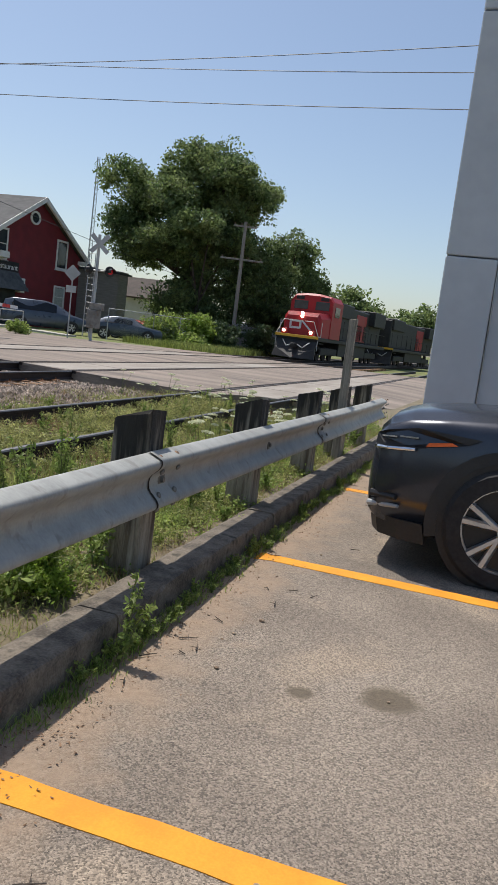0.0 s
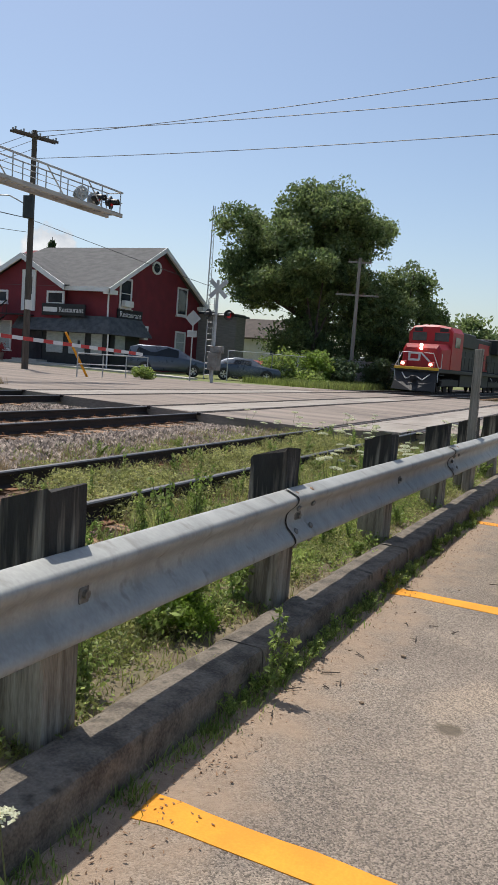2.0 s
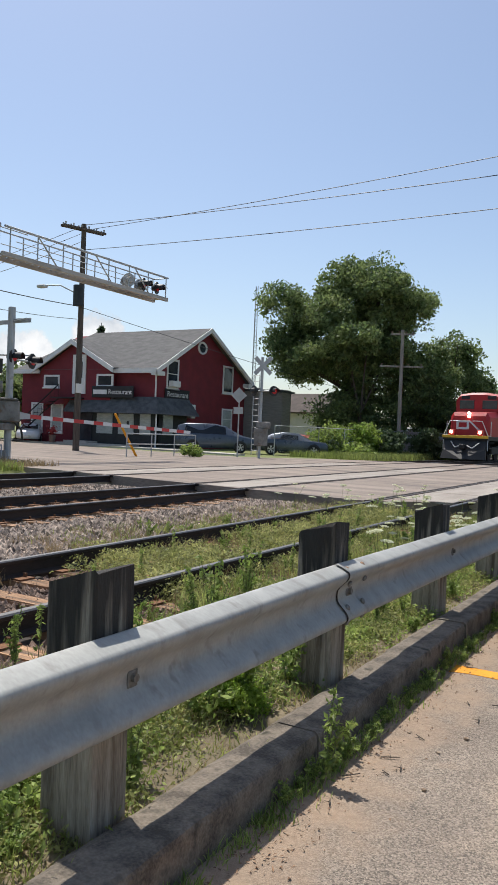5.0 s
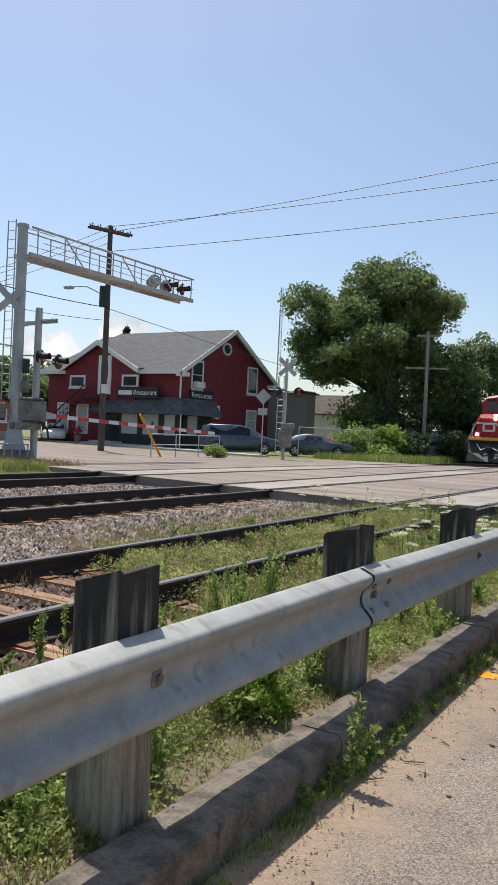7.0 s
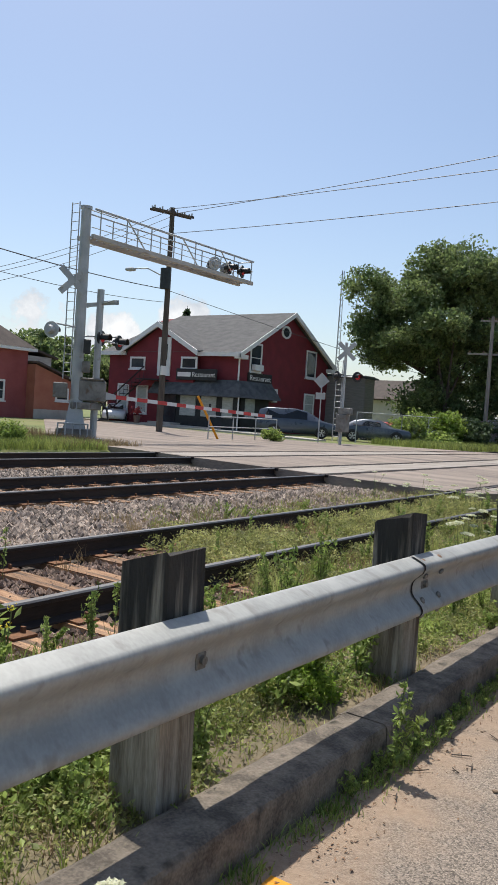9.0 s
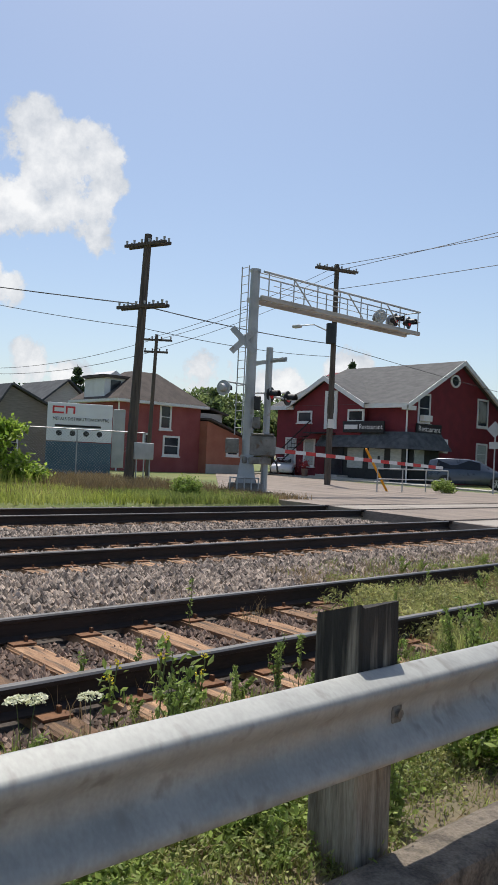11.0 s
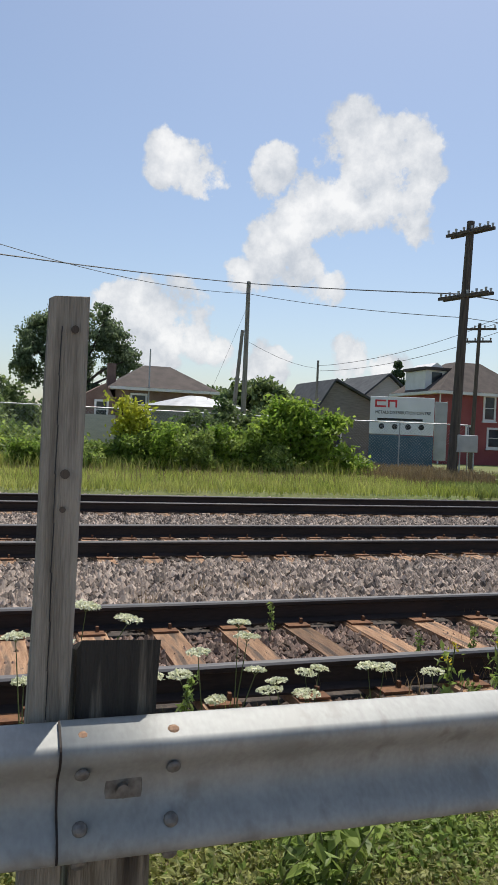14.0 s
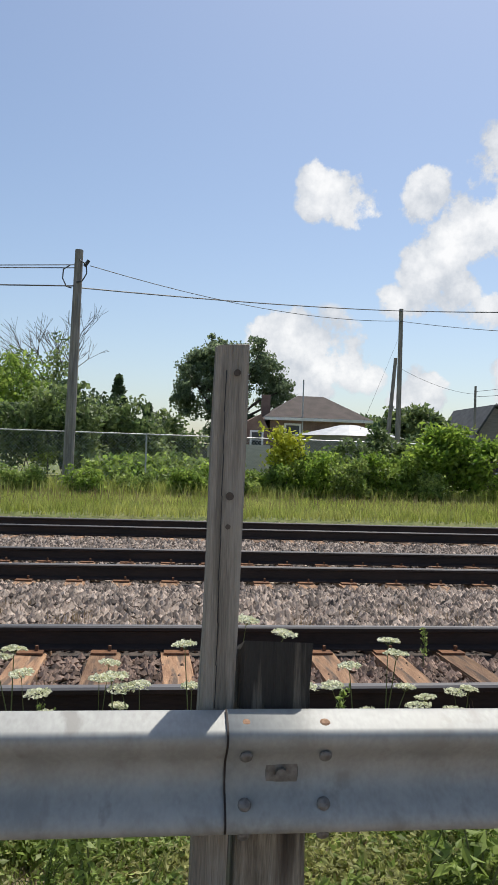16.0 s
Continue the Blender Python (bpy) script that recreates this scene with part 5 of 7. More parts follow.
loft(bm, [[(xx, 5.6 + 0.45 * math.cos(2 * math.pi * i / n), 7.65 + 0.35 * math.sin(2 * math.pi * i / n)) for i in range(n)] for xx in (-0.05, 0.02)])
part("pane", bm, GLASS, ov)
for at, w, z0, z1 in ((-9.25, 1.3, 4.35, 5.0), (-4.1, 1.25, 4.4, 5.05)):
    window(rest, ("y", -0.56), at, w, z0, z1, panes=1)
for at in (-11.2, -9.15):
    window(rest, ("y", 0), at, 0.95, 1.0, 2.95, pane=CURTAIN)
bm = boxes((-7.15, -5.9, -0.64, -0.5, 3.75, 6.6))
dr = part("balcony_door", bm, WHITE, rest, "white upper door without a stair")
part("pane", boxes((-6.85, -6.2, -0.66, -0.63, 4.9, 6.1)), GLASS, dr)
# shop front and its slate awning
bm = boxes((-7.2, 0.35, -0.35, 0.02, -0.1, 2.75), (-0.02, 0.35, -0.3, 3.4, -0.1, 2.75))
part("shop_front", bm, DARKPAINT, rest, "dark painted shop front")
for at, w in ((-4.15, 1.45), (-2.2, 1.35), (-0.5, 0.9)):
    ob = part("shop_window", boxes((at - w / 2, at + w / 2, -0.42, -0.34, 0.95, 2.4)), CURTAIN, rest, "shop window with pale blinds")
part("shop_window", boxes((0.34, 0.42, 0.5, 1.6, 1.0, 2.4)), CURTAIN, rest, "shop window with pale blinds")
part("shop_door", boxes((-6.4, -5.3, -0.42, -0.34, 0.0, 2.4)), GLASS, rest, "dark glazed shop door")
bm = bmesh.new()
for k in range(5):
    z0, z1 = 2.42 + k * 0.235, 2.42 + (k + 1) * 0.235 + 0.02
    o0, o1 = 1.25 - k * 0.2, 1.25 - (k + 1) * 0.2 + 0.08
    loft(bm, [[(-7.4, -o0, z0), (o0, -o0, z0), (o0, 3.7, z0), (0, 3.7, z0), (0, 0, z0), (-7.4, 0, z0)], [(-7.4, -o1, z1), (o1, -o1, z1), (o1, 3.7, z1), (0, 3.7, z1), (0, 0, z1), (-7.4, 0, z1)]])
part("awning", bm, AWNING, rest, "slate-shingled awning")
part("awning_post", rods(0.05, ((0.9, -1.0, 0), (0.9, -1.0, 2.5)), n=8), WHITE, rest)
bd = part("sign_board", boxes((-5.15, -1.4, -0.74, -0.58, 3.5, 4.32), bevel=0.02), BLACK, rest, "black sign board with white lettering")
part("name_bar", boxes((-5.0, -3.75, -0.755, -0.742, 3.74, 4.06)), WHITE, bd, "white bar in place of a name")
text_part("lettering", "Restaurant", 0.5, (-2.55, -0.745, 3.9), (90, 0, 0), WHITE, bd, "white lettering", 2.1)
bd = part("sign_board", boxes((0.02, 0.14, 1.0, 3.95, 3.58, 4.3), bevel=0.02), BLACK, rest, "black sign board with white lettering")
text_part("lettering", "Restaurant", 0.55, (0.145, 2.47, 3.92), (90, 0, 90), WHITE, bd, "white lettering", 2.55)
part("wall_box", boxes((0.0, 0.5, 3.75, 4.3, 2.3, 3.3), bevel=0.03), WHITE, rest, "white box on the wall")
bm = bmesh.new()
for x0, z0, x1, z1 in ((-12.6, 0.2, -8.2, 3.4), (-12.6, 1.2, -8.2, 4.4)):
    rod(bm, (x0, -0.95, z0), (x1, -0.95, z1), 0.05, n=5)
for k in range(12):
    t = k / 11
    box(bm, -12.6 + 4.4 * t - 0.12, -12.6 + 4.4 * t + 0.12, -1.65, -0.9, 0.2 + 3.2 * t, 0.24 + 3.2 * t)
    rod(bm, (-12.6 + 4.4 * t, -0.95, 0.2 + 3.2 * t), (-12.6 + 4.4 * t, -0.95, 1.2 + 3.2 * t), 0.02, n=4)
box(bm, -8.2, -6.0, -1.7, -0.56, 3.38, 3.46)
part("fire_stair", bm, BLACK, rest, "black steel outside stair")
part("step", boxes((-7.3, -1.0, -1.9, -0.3, -0.1, 0.22), (-7.0, -4.8, -1.5, -0.3, 0.22, 0.36)), PALE_CONCRETE, rest, "concrete entrance steps")
pf = thing("flower_pot", (-38.9, 37.6, 0.14), "red flower planter by the restaurant steps", "planter")
bm = bmesh.new()
rod(bm, (0, 0, 0), (0, 0, 0.55), 0.2, 0.28, n=12)
part("pot", bm, BROWNBRICK, pf)
tagged(part("flowers", leaf_mesh("flowers", np.random.default_rng(4).normal(size=(160, 3)) * 0.2 + (0, 0, 0.85), 0.12, np.random.default_rng(4)), REDCAR, pf, "red blooms"), kind="stuff")

# lower wing behind the restaurant
wing = thing("grey_annex", (-31.0, 51.7, 0), "low grey sided building beside the red house", "house")
part("wall", boxes((-8, 3.3, 0, 1.6, -0.1, 5.0)), GREYSIDING, wing)
bm = bmesh.new()
roof_plane(bm, [(-8.3, -0.3, 5.2), (3.5, -0.3, 4.75), (3.5, 1.9, 4.75), (-8.3, 1.9, 5.4)], 0.15)
part("roof", bm, DARKROOF, wing)
shed = thing("pale_shed", (-29.4, 60.5, 0), "pale cream shed with a brown gable roof", "shed")
bm = bmesh.new()
prism(bm, [(0, -0.1), (6.5, -0.1), (6.5, 3.6), (3.2, 5.2), (0, 3.6)], "x", -5, 3.5)
part("wall", bm, WHITE, shed)
bm = bmesh.new()
roof_plane(bm, [(-5.4, -0.5, 3.35), (3.9, -0.5, 3.35), (3.9, 3.2, 5.25), (-5.4, 3.2, 5.25)], 0.15)
roof_plane(bm, [(-5.4, 7.0, 3.35), (3.9, 7.0, 3.35), (3.9, 3.2, 5.25), (-5.4, 3.2, 5.25)], 0.15)
part("roof", bm, BROWNROOF, shed)
window(shed, ("y", 0), 1.2, 0.9, 1.4, 2.6)


def hip_house(name, at, w, d, h, ridge, wallm, roofm, label, over=0.45):
    """A house with a hipped roof: w along x, d along y, its +x wall at x = 0."""
    t = thing(name, at, label, "house")
    part("wall", boxes((-w, 0, 0, d, -0.2, h)), wallm, t)
    bm = bmesh.new()
    rx0, rx1, ry0, ry1 = -w * 0.62, -w * 0.38, d * 0.36, d * 0.64
    a = [(-w - over, -over, h - 0.05), (over, -over, h - 0.05), (over, d + over, h - 0.05), (-w - over, d + over, h - 0.05)]
    b = [(rx0, ry0, ridge), (rx1, ry0, ridge), (rx1, ry1, ridge), (rx0, ry1, ridge)]
    loft(bm, [a, b])
    part("roof", bm, roofm, t)
    part("fascia", boxes((-w - over - 0.02, over + 0.02, -over - 0.02, d + over + 0.02, h - 0.26, h - 0.06)), WHITE, t)
    return t


h2 = hip_house("red_brick_house", (-44.5, 24.8, 0), 6.0, 7.1, 5.05, 7.3, REDWALL2, BROWNROOF, "two-storey faded red painted brick house with a hipped roof")
window(h2, ("x", 0), 3.9, 0.75, 3.2, 4.75)
window(h2, ("x", 0), 4.5, 1.2, 1.3, 2.5)
window(h2, ("x", 0), 2.35, 0.4, 1.6, 2.6, panes=1)
part("downspout", rods(0.06, ((0.08, -0.1, 0), (0.08, -0.1, 5.0)), n=6), WHITE, h2)
bm = bmesh.new()
prism(bm, [(-0.2, 5.0), (1.6, 5.0), (1.6, 6.5), (0.7, 7.1), (-0.2, 6.5)], "x", -4.6, -1.8)
dm = part("dormer", bm, WHITE, h2, "small white roof dormer")
part("pane", boxes((-1.82, -1.76, 0.3, 1.1, 5.6, 6.4)), GLASS, dm)
part("dormer_roof", boxes((-4.7, -1.6, -0.4, 1.8, 6.55, 6.75)), BROWNROOF, dm)
bm = bmesh.new()
prism(bm, [(7.1, -0.2), (11.6, -0.2), (11.6, 2.5), (7.1, 3.9)], "x", -4.5, 0.9)
part("annex_wall", bm, ORANGEBRICK, h2, "orange brick lean-to")
part("annex_base", boxes((0.88, 0.96, 7.1, 11.65, -0.2, 0.7)), PALE_CONCRETE, h2)
bm = bmesh.new()
roof_plane(bm, [(-4.7, 7.1, 4.0), (1.2, 7.1, 4.0), (1.2, 12.0, 2.45), (-4.7, 12.0, 2.45)], 0.14)
part("annex_roof", bm, BROWNROOF, h2)
part("annex_upper", boxes((-5.5, -1.2, 7.1, 10.2, 3.0, 4.6)), BEIGE, h2)
bm = bmesh.new()
roof_plane(bm, [(-5.8, 7.1, 5.3), (-0.9, 7.1, 5.3), (-0.9, 10.6, 4.5), (-5.8, 10.6, 4.5)], 0.14)
part("annex_upper_roof", bm, BROWNROOF, h2)
window(h2, ("x", 0.92), 9.6, 0.95, 1.5, 2.2, panes=1)

gh = thing("grey_house", (-55.5, 20.3, 0), "grey sided house with a dark gabled roof", "house")
bm = bmesh.new()
prism(bm, [(0, -0.2), (7.0, -0.2), (7.0, 3.6), (1.5, 6.0), (0, 3.6)], "x", -8, 0)
part("wall", bm, GREYSIDING, gh)
bm = bmesh.new()
roof_plane(bm, [(-8, -0.3, 3.3), (0.4, -0.3, 3.3), (0.4, 1.5, 6.1), (-8, 1.5, 6.1)], 0.15)
roof_plane(bm, [(-8, 7.4, 3.4), (0.4, 7.4, 3.4), (0.4, 1.5, 6.1), (-8, 1.5, 6.1)], 0.15)
part("roof", bm, DARKROOF, gh)
for at in (0.9, 1.9):
    window(gh, ("x", 0), at, 0.5, 0.9, 2.4)
gh2 = thing("dark_roofed_house", (-60, 29.0, 0), "house with a dark green-grey gabled roof", "house")
bm = bmesh.new()
prism(bm, [(-3.5, -0.2), (3.5, -0.2), (3.5, 4.4), (0, 7.2), (-3.5, 4.4)], "x", -8, 0)
part("wall", bm, BEIGE, gh2)
bm = bmesh.new()
for s in (-1, 1):
    roof_plane(bm, [(-8.3, s * 3.9, 4.1), (0.4, s * 3.9, 4.1), (0.4, 0, 7.3), (-8.3, 0, 7.3)], 0.15)
part("roof", bm, DARKROOF, gh2)

bh = hip_house("brown_brick_house", (-53.0, 3.9, 0), 8.0, 7.0, 4.5, 6.3, BROWNBRICK, BROWNROOF, "brown brick house with a low hipped brown roof")
window(bh, ("x", 0), 1.65, 0.95, 2.6, 3.9)
part("chimney", boxes((-2.5, -1.9, -0.35, 0.25, 3, 6.2)), BROWNBRICK, bh)
bm = bmesh.new()
prism(bm, [(-3.2, -0.2), (-0.05, -0.2), (-0.05, 3.4), (-0.75, 4.6), (-3.2, 3.2)], "x", -4, 0.4)
part("side_wing", bm, BROWNBRICK, bh)
window(bh, ("x", 0.4), -1.0, 0.7, 2.2, 3.3)
part("antenna_pole", rods(0.05, ((0.3, 2.3, 0), (0.3, 2.3, 7.2)), n=6), PALEGREY, bh)
part("garage", boxes((1.0, 6.0, -4.5, -0.8, -0.2, 2.3)), BEIGE, bh, "low white block garage")
tank = thing("grey_tank", (-42.6, 7.1, 0), "low grey round tank with a shallow pale conical roof", "tank")
bm = bmesh.new()
rod(bm, (0, 0, -0.1), (0, 0, 2.85), 3.0, n=14)
part("wall", bm, GREYSIDING, tank)
bm = bmesh.new()
rod(bm, (0, 0, 2.85), (0, 0, 3.55), 3.25, 0.5, n=14)
part("roof", bm, PALEGREY, tank)
sw = thing("small_white_house", (-60.5, -4.0, 0), "small white gabled house behind bushes", "house")
bm = bmesh.new()
prism(bm, [(-0.9, -0.2), (2.2, -0.2), (2.2, 2.6), (-0.3, 4.6), (-0.9, 4.0)], "x", -6, 0)
part("wall", bm, BEIGE, sw)
bm = bmesh.new()
roof_plane(bm, [(-6, 2.6, 2.3), (0.3, 2.6, 2.3), (0.3, -0.4, 4.8), (-6, -0.4, 4.8)], 0.2)
part("roof", bm, DARKROOF, sw)
part("lean_to", boxes((0, 4, 2.0, 7.0, -0.2, 2.2)), GREYSIDING, sw)
part("lean_to_roof", boxes((-0.2, 4.3, 1.8, 7.2, 2.2, 2.4)), DARKROOF, sw)

# ---- yard sign ----
ys = thing("yard_sign", (-30.7, 12.5, 0), "white railway yard sign over a blue-grey panel", "sign", turn=-28)
part("board", boxes((-0.1, 0.1, 0.0, 2.9, 1.72, 3.45), bevel=0.01), SIGNWHITE, ys, "white sign board")
part("lower_panel", boxes((-0.12, 0.12, 0.0, 2.9, 0.1, 1.68), bevel=0.01), SIGNBLUE, ys, "blue-grey lower panel")
part("edge_board", boxes((-0.3, -0.1, 2.95, 3.5, 0.6, 3.3), bevel=0.01), PALEGREY, ys)
bm = bmesh.new()
for y0, y1, z0, z1 in ((0.22, 0.72, 3.22, 3.30), (0.22, 0.30, 2.98, 3.30), (0.22, 0.72, 2.96, 3.04), (0.80, 1.22, 3.22, 3.30), (1.14, 1.22, 2.96, 3.22), (0.80, 0.88, 2.96, 3.22)):
    box(bm, 0.10, 0.112, y0, y1, z0, z1)
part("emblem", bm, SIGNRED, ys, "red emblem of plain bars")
text_part("lettering", "METALS DISTRIBUTION CENTRE", 0.2, (0.105, 1.5, 2.72), (90, 0, 90), BLACK, ys, "black lettering", 2.5)
part("address_bar", boxes((0.10, 0.106, 0.35, 2.4, 2.36, 2.46)), BLACK, ys, "dark bar of small print")
for k in range(4):
    bm = bmesh.new()
    rod(bm, (0.1, 0.55 + k * 0.6, 2.08), (0.108, 0.55 + k * 0.6, 2.08), 0.13, n=16)
    part("pictogram", bm, BLACK, ys, "round black pictogram")
cb = thing("cable_box", (-23.4, 12.9, 0), "grey mesh-covered cabinet on a pole base", "cabinet")
part("panel", boxes((-0.05, 0.05, -0.45, 0.45, 1.1, 1.75), bevel=0.02), PALEGREY, cb)
part("leg", rods(0.03, ((0, -0.3, 0), (0, -0.3, 1.1)), ((0, 0.3, 0), (0, 0.3, 1.1)), n=6), PALEGREY, cb)


# ---- freight locomotive on the far track ----
def locomotive(at, turn, label, nose=True):
    lo = thing("locomotive", at, label, "locomotive", "train", turn=turn)
    L = 21.5
    part("frame", boxes((-1.5, 1.5, 0.25, L, 1.35, 1.62), (-1.25, 1.25, 6.6, 15.0, 0.45, 1.35), bevel=0.03), LOCOBLACK, lo, "black underframe and fuel tank")
    part("sill_stripe", boxes((-1.52, 1.52, 0.17, 0.26, 1.48, 1.66), bevel=0.01), LOCOYELLOW, lo, "yellow end sill stripe")
    bm = bmesh.new()
    loft(bm, [[(-1.45, 0.35, 1.35), (1.45, 0.35, 1.35), (1.4, 0.05, 0.75), (1.5, -0.15, 0.12), (0, -0.55, 0.10), (-1.5, -0.15, 0.12), (-1.4, 0.05, 0.75)], [(-1.45, 0.6, 1.35), (1.45, 0.6, 1.35), (1.4, 0.3, 0.75), (1.4, 0.3, 0.12), (0, 0.1, 0.12), (-1.4, 0.3, 0.12), (-1.4, 0.3, 0.75)]])
    part("plow", bm, LOCOBLACK, lo, "black snow plow")
    bm = boxes((-0.16, 0.16, -0.45, 0.4, 0.78, 1.08), bevel=0.03)
    part("coupler", bm, LOCOBLACK, lo)
    bm = bmesh.new()
    for pts in (((-0.9, 0.1, 1.25), (-0.55, -0.12, 0.85), (-0.2, -0.05, 1.0)), ((0.2, -0.05, 1.0), (0.6, -0.12, 0.82), (1.0, 0.1, 1.2))):
        for a, b in zip(pts, pts[1:]):
            rod(bm, a, b, 0.035, n=6)
    part("hose", bm, PALEGREY, lo, "grey brake hoses")
    if nose:
        bm = bmesh.new()
        secs = [(0.95, 1.62, 2.95, 1.18, 1.05), (1.15, 1.62, 3.2, 1.32, 1.12), (2.7, 1.62, 3.3, 1.5, 1.3), (2.9, 1.62, 3.32, 1.52, 1.35)]
        loft(bm, [[(-hw, y, z0), (hw, y, z0), (hw, y, z1 - 0.35), (tw, y, z1), (-tw, y, z1), (-hw, y, z1 - 0.35)] for y, z0, z1, hw, tw in secs])
        part("nose", bm, LOCORED, lo, "red sloping nose")
        bm = bmesh.new()
        loft(bm, [[(-1.54, y, 1.62), (1.54, y, 1.62), (1.54, y, zs), (1.30, y, zt), (0.5, y, zt + 0.12), (-0.5, y, zt + 0.12), (-1.30, y, zt), (-1.54, y, zs)] for y, zs, zt in ((2.75, 4.05, 4.35), (2.95, 4.15, 4.5), (5.4, 4.15, 4.5))])
        cabp = part("cab", bm, LOCORED, lo, "red crew cab")
        for x0, x1 in ((-1.28, -0.28), (0.28, 1.28)):
            part("windscreen", boxes((x0, x1, 2.70, 2.80, 3.5, 4.08), bevel=0.01), GLASS, cabp)
        for s in (-1, 1):
            part("side_window", boxes((s * 1.555 - 0.02, s * 1.555 + 0.02, 3.4, 4.6, 3.15, 3.85), bevel=0.01), GLASS, cabp)
        for x0 in (-1.2, 0.6):
            part("number_box", boxes((x0, x0 + 0.6, 2.74, 2.9, 4.15, 4.4), bevel=0.01), BLACK, cabp)
        # white flowing band on the nose, plain shapes only
        bm = bmesh.new()
        y = 0.93
        for x0, x1, z0, z1 in ((-0.85, -0.15, 2.52, 2.66), (-0.85, -0.71, 2.12, 2.6), (-0.85, -0.1, 2.06, 2.2), (-0.15, -0.01, 2.1, 2.66)):
            box(bm, x0, x1, y - 0.02, y + 0.05, z0, z1)
        loft(bm, [[(-0.1, y - 0.02, 2.66), (0.06, y - 0.02, 2.66), (0.72, y - 0.02, 2.06), (0.56, y - 0.02, 2.06)], [(-0.1, y + 0.05, 2.66), (0.06, y + 0.05, 2.66), (0.72, y + 0.05, 2.06), (0.56, y + 0.05, 2.06)]])
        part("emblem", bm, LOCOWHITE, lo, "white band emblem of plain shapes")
        bm = bmesh.new()
        for z in (2.92, 3.14):
            rod(bm, (0.0, 0.80, z), (0.0, 0.98, z), 0.095, n=14)
        part("headlight", bm, HEADLIGHT, lo, "lit twin headlight")
        for s in (-0.95, 0.95):
            bm = bmesh.new()
            rod(bm, (s, 0.15, 1.86), (s, 0.30, 1.86), 0.1, n=14)
            part("ditch_light", bm, HEADLIGHT, lo, "lit ditch light")
        for x0 in (-1.15, 0.75):
            part("light_box", boxes((x0, x0 + 0.4, 0.27, 0.6, 1.66, 2.02), bevel=0.02), LOCORED, lo)
        for s in (-1.48, 1.48):
            bm = bmesh.new()
            rod(bm, (s, 0.3, 0.7), (s, 0.3, 1.66), 0.025, n=5)
            rod(bm, (s, 0.3, 1.66), (s * 0.72, 0.3, 2.6), 0.025, n=5)
            rod(bm, (s * 0.72, 0.3, 2.6), (s * 0.3, 0.3, 2.6), 0.022, n=5)
            rod(bm, (s, 0.3, 1.66), (s, 0.9, 1.66), 0.022, n=5)
            rod(bm, (s, 0.9, 1.66), (s, 0.9, 2.6), 0.022, n=5)
            part("handrail", bm, LOCOWHITE, lo, "pale front handrail")
        hood0 = 5.4
    else:
        hood0 = 0.6
    part("hood", boxes((-0.98, 0.98, hood0, L - 0.4, 1.62, 4.25), (-1.15, 1.15, hood0 + 0.3, hood0 + 5, 3.3, 4.4), bevel=0.08), LOCOBLACK, lo, "black engine hood")
    part("radiator", boxes((-1.5, 1.5, L - 5.2, L - 0.8, 3.2, 4.45), bevel=0.06), LOCOBLACK, lo, "black flared radiators")
    for k in range(6):
        yk = hood0 + 0.8 + k * 2.1
        part("hood_door", boxes((-1.0, 1.0, yk, yk + 1.6, 1.8, 3.1), bevel=0.02), LOCOBLACK, lo)
    part("red_stripe", boxes((-1.0, 1.0, L - 9.5, L - 6.0, 1.75, 3.9), bevel=0.03), LOCORED, lo, "red panel on the hood")
    bm = bmesh.new()
    for s in (-1.46, 1.46):
        rod(bm, (s, 5.5, 2.6), (s, L - 0.5, 2.6), 0.022, n=5)
        for k in range(8):
            rod(bm, (s, 5.8 + k * 2, 1.62), (s, 5.8 + k * 2, 2.6), 0.02, n=5)
    part("side_handrail", bm, LOCOBLACK, lo)
    for x0 in (-1.5, 1.15):
        for z0 in (0.45, 0.85, 1.2):
            part("step", boxes((x0, x0 + 0.35, 0.6, 1.7, z0, z0 + 0.05)), LOCOBLACK, lo, "steel step")
    for y0 in (2.4, 15.6):
        bogie = part("bogie", boxes((-1.15, -0.95, y0, y0 + 4.2, 0.45, 0.95), (0.95, 1.15, y0, y0 + 4.2, 0.45, 0.95), (-1.0, 1.0, y0 + 1.6, y0 + 2.6, 0.5, 1.0), bevel=0.05), LOCOBLACK, lo, "black three-axle bogie")
        for k in range(3):
            bm = bmesh.new()
            for s in (-0.75, 0.75):
                rod(bm, (s - 0.06, y0 + 0.5 + k * 1.6, 0.52), (s + 0.06, y0 + 0.5 + k * 1.6, 0.52), 0.52, n=20)
            part("wheelset", bm, STEEL_SIDE, bogie)
    return lo


locomotive((TRACKS[2][1](47.0), 47.0, 0.15), -3.7, "red and black diesel freight locomotive with lit headlights")
locomotive((TRACKS[2][1](69.5), 69.5, 0.15), -6.0, "black trailing diesel locomotive with a red panel", nose=False)


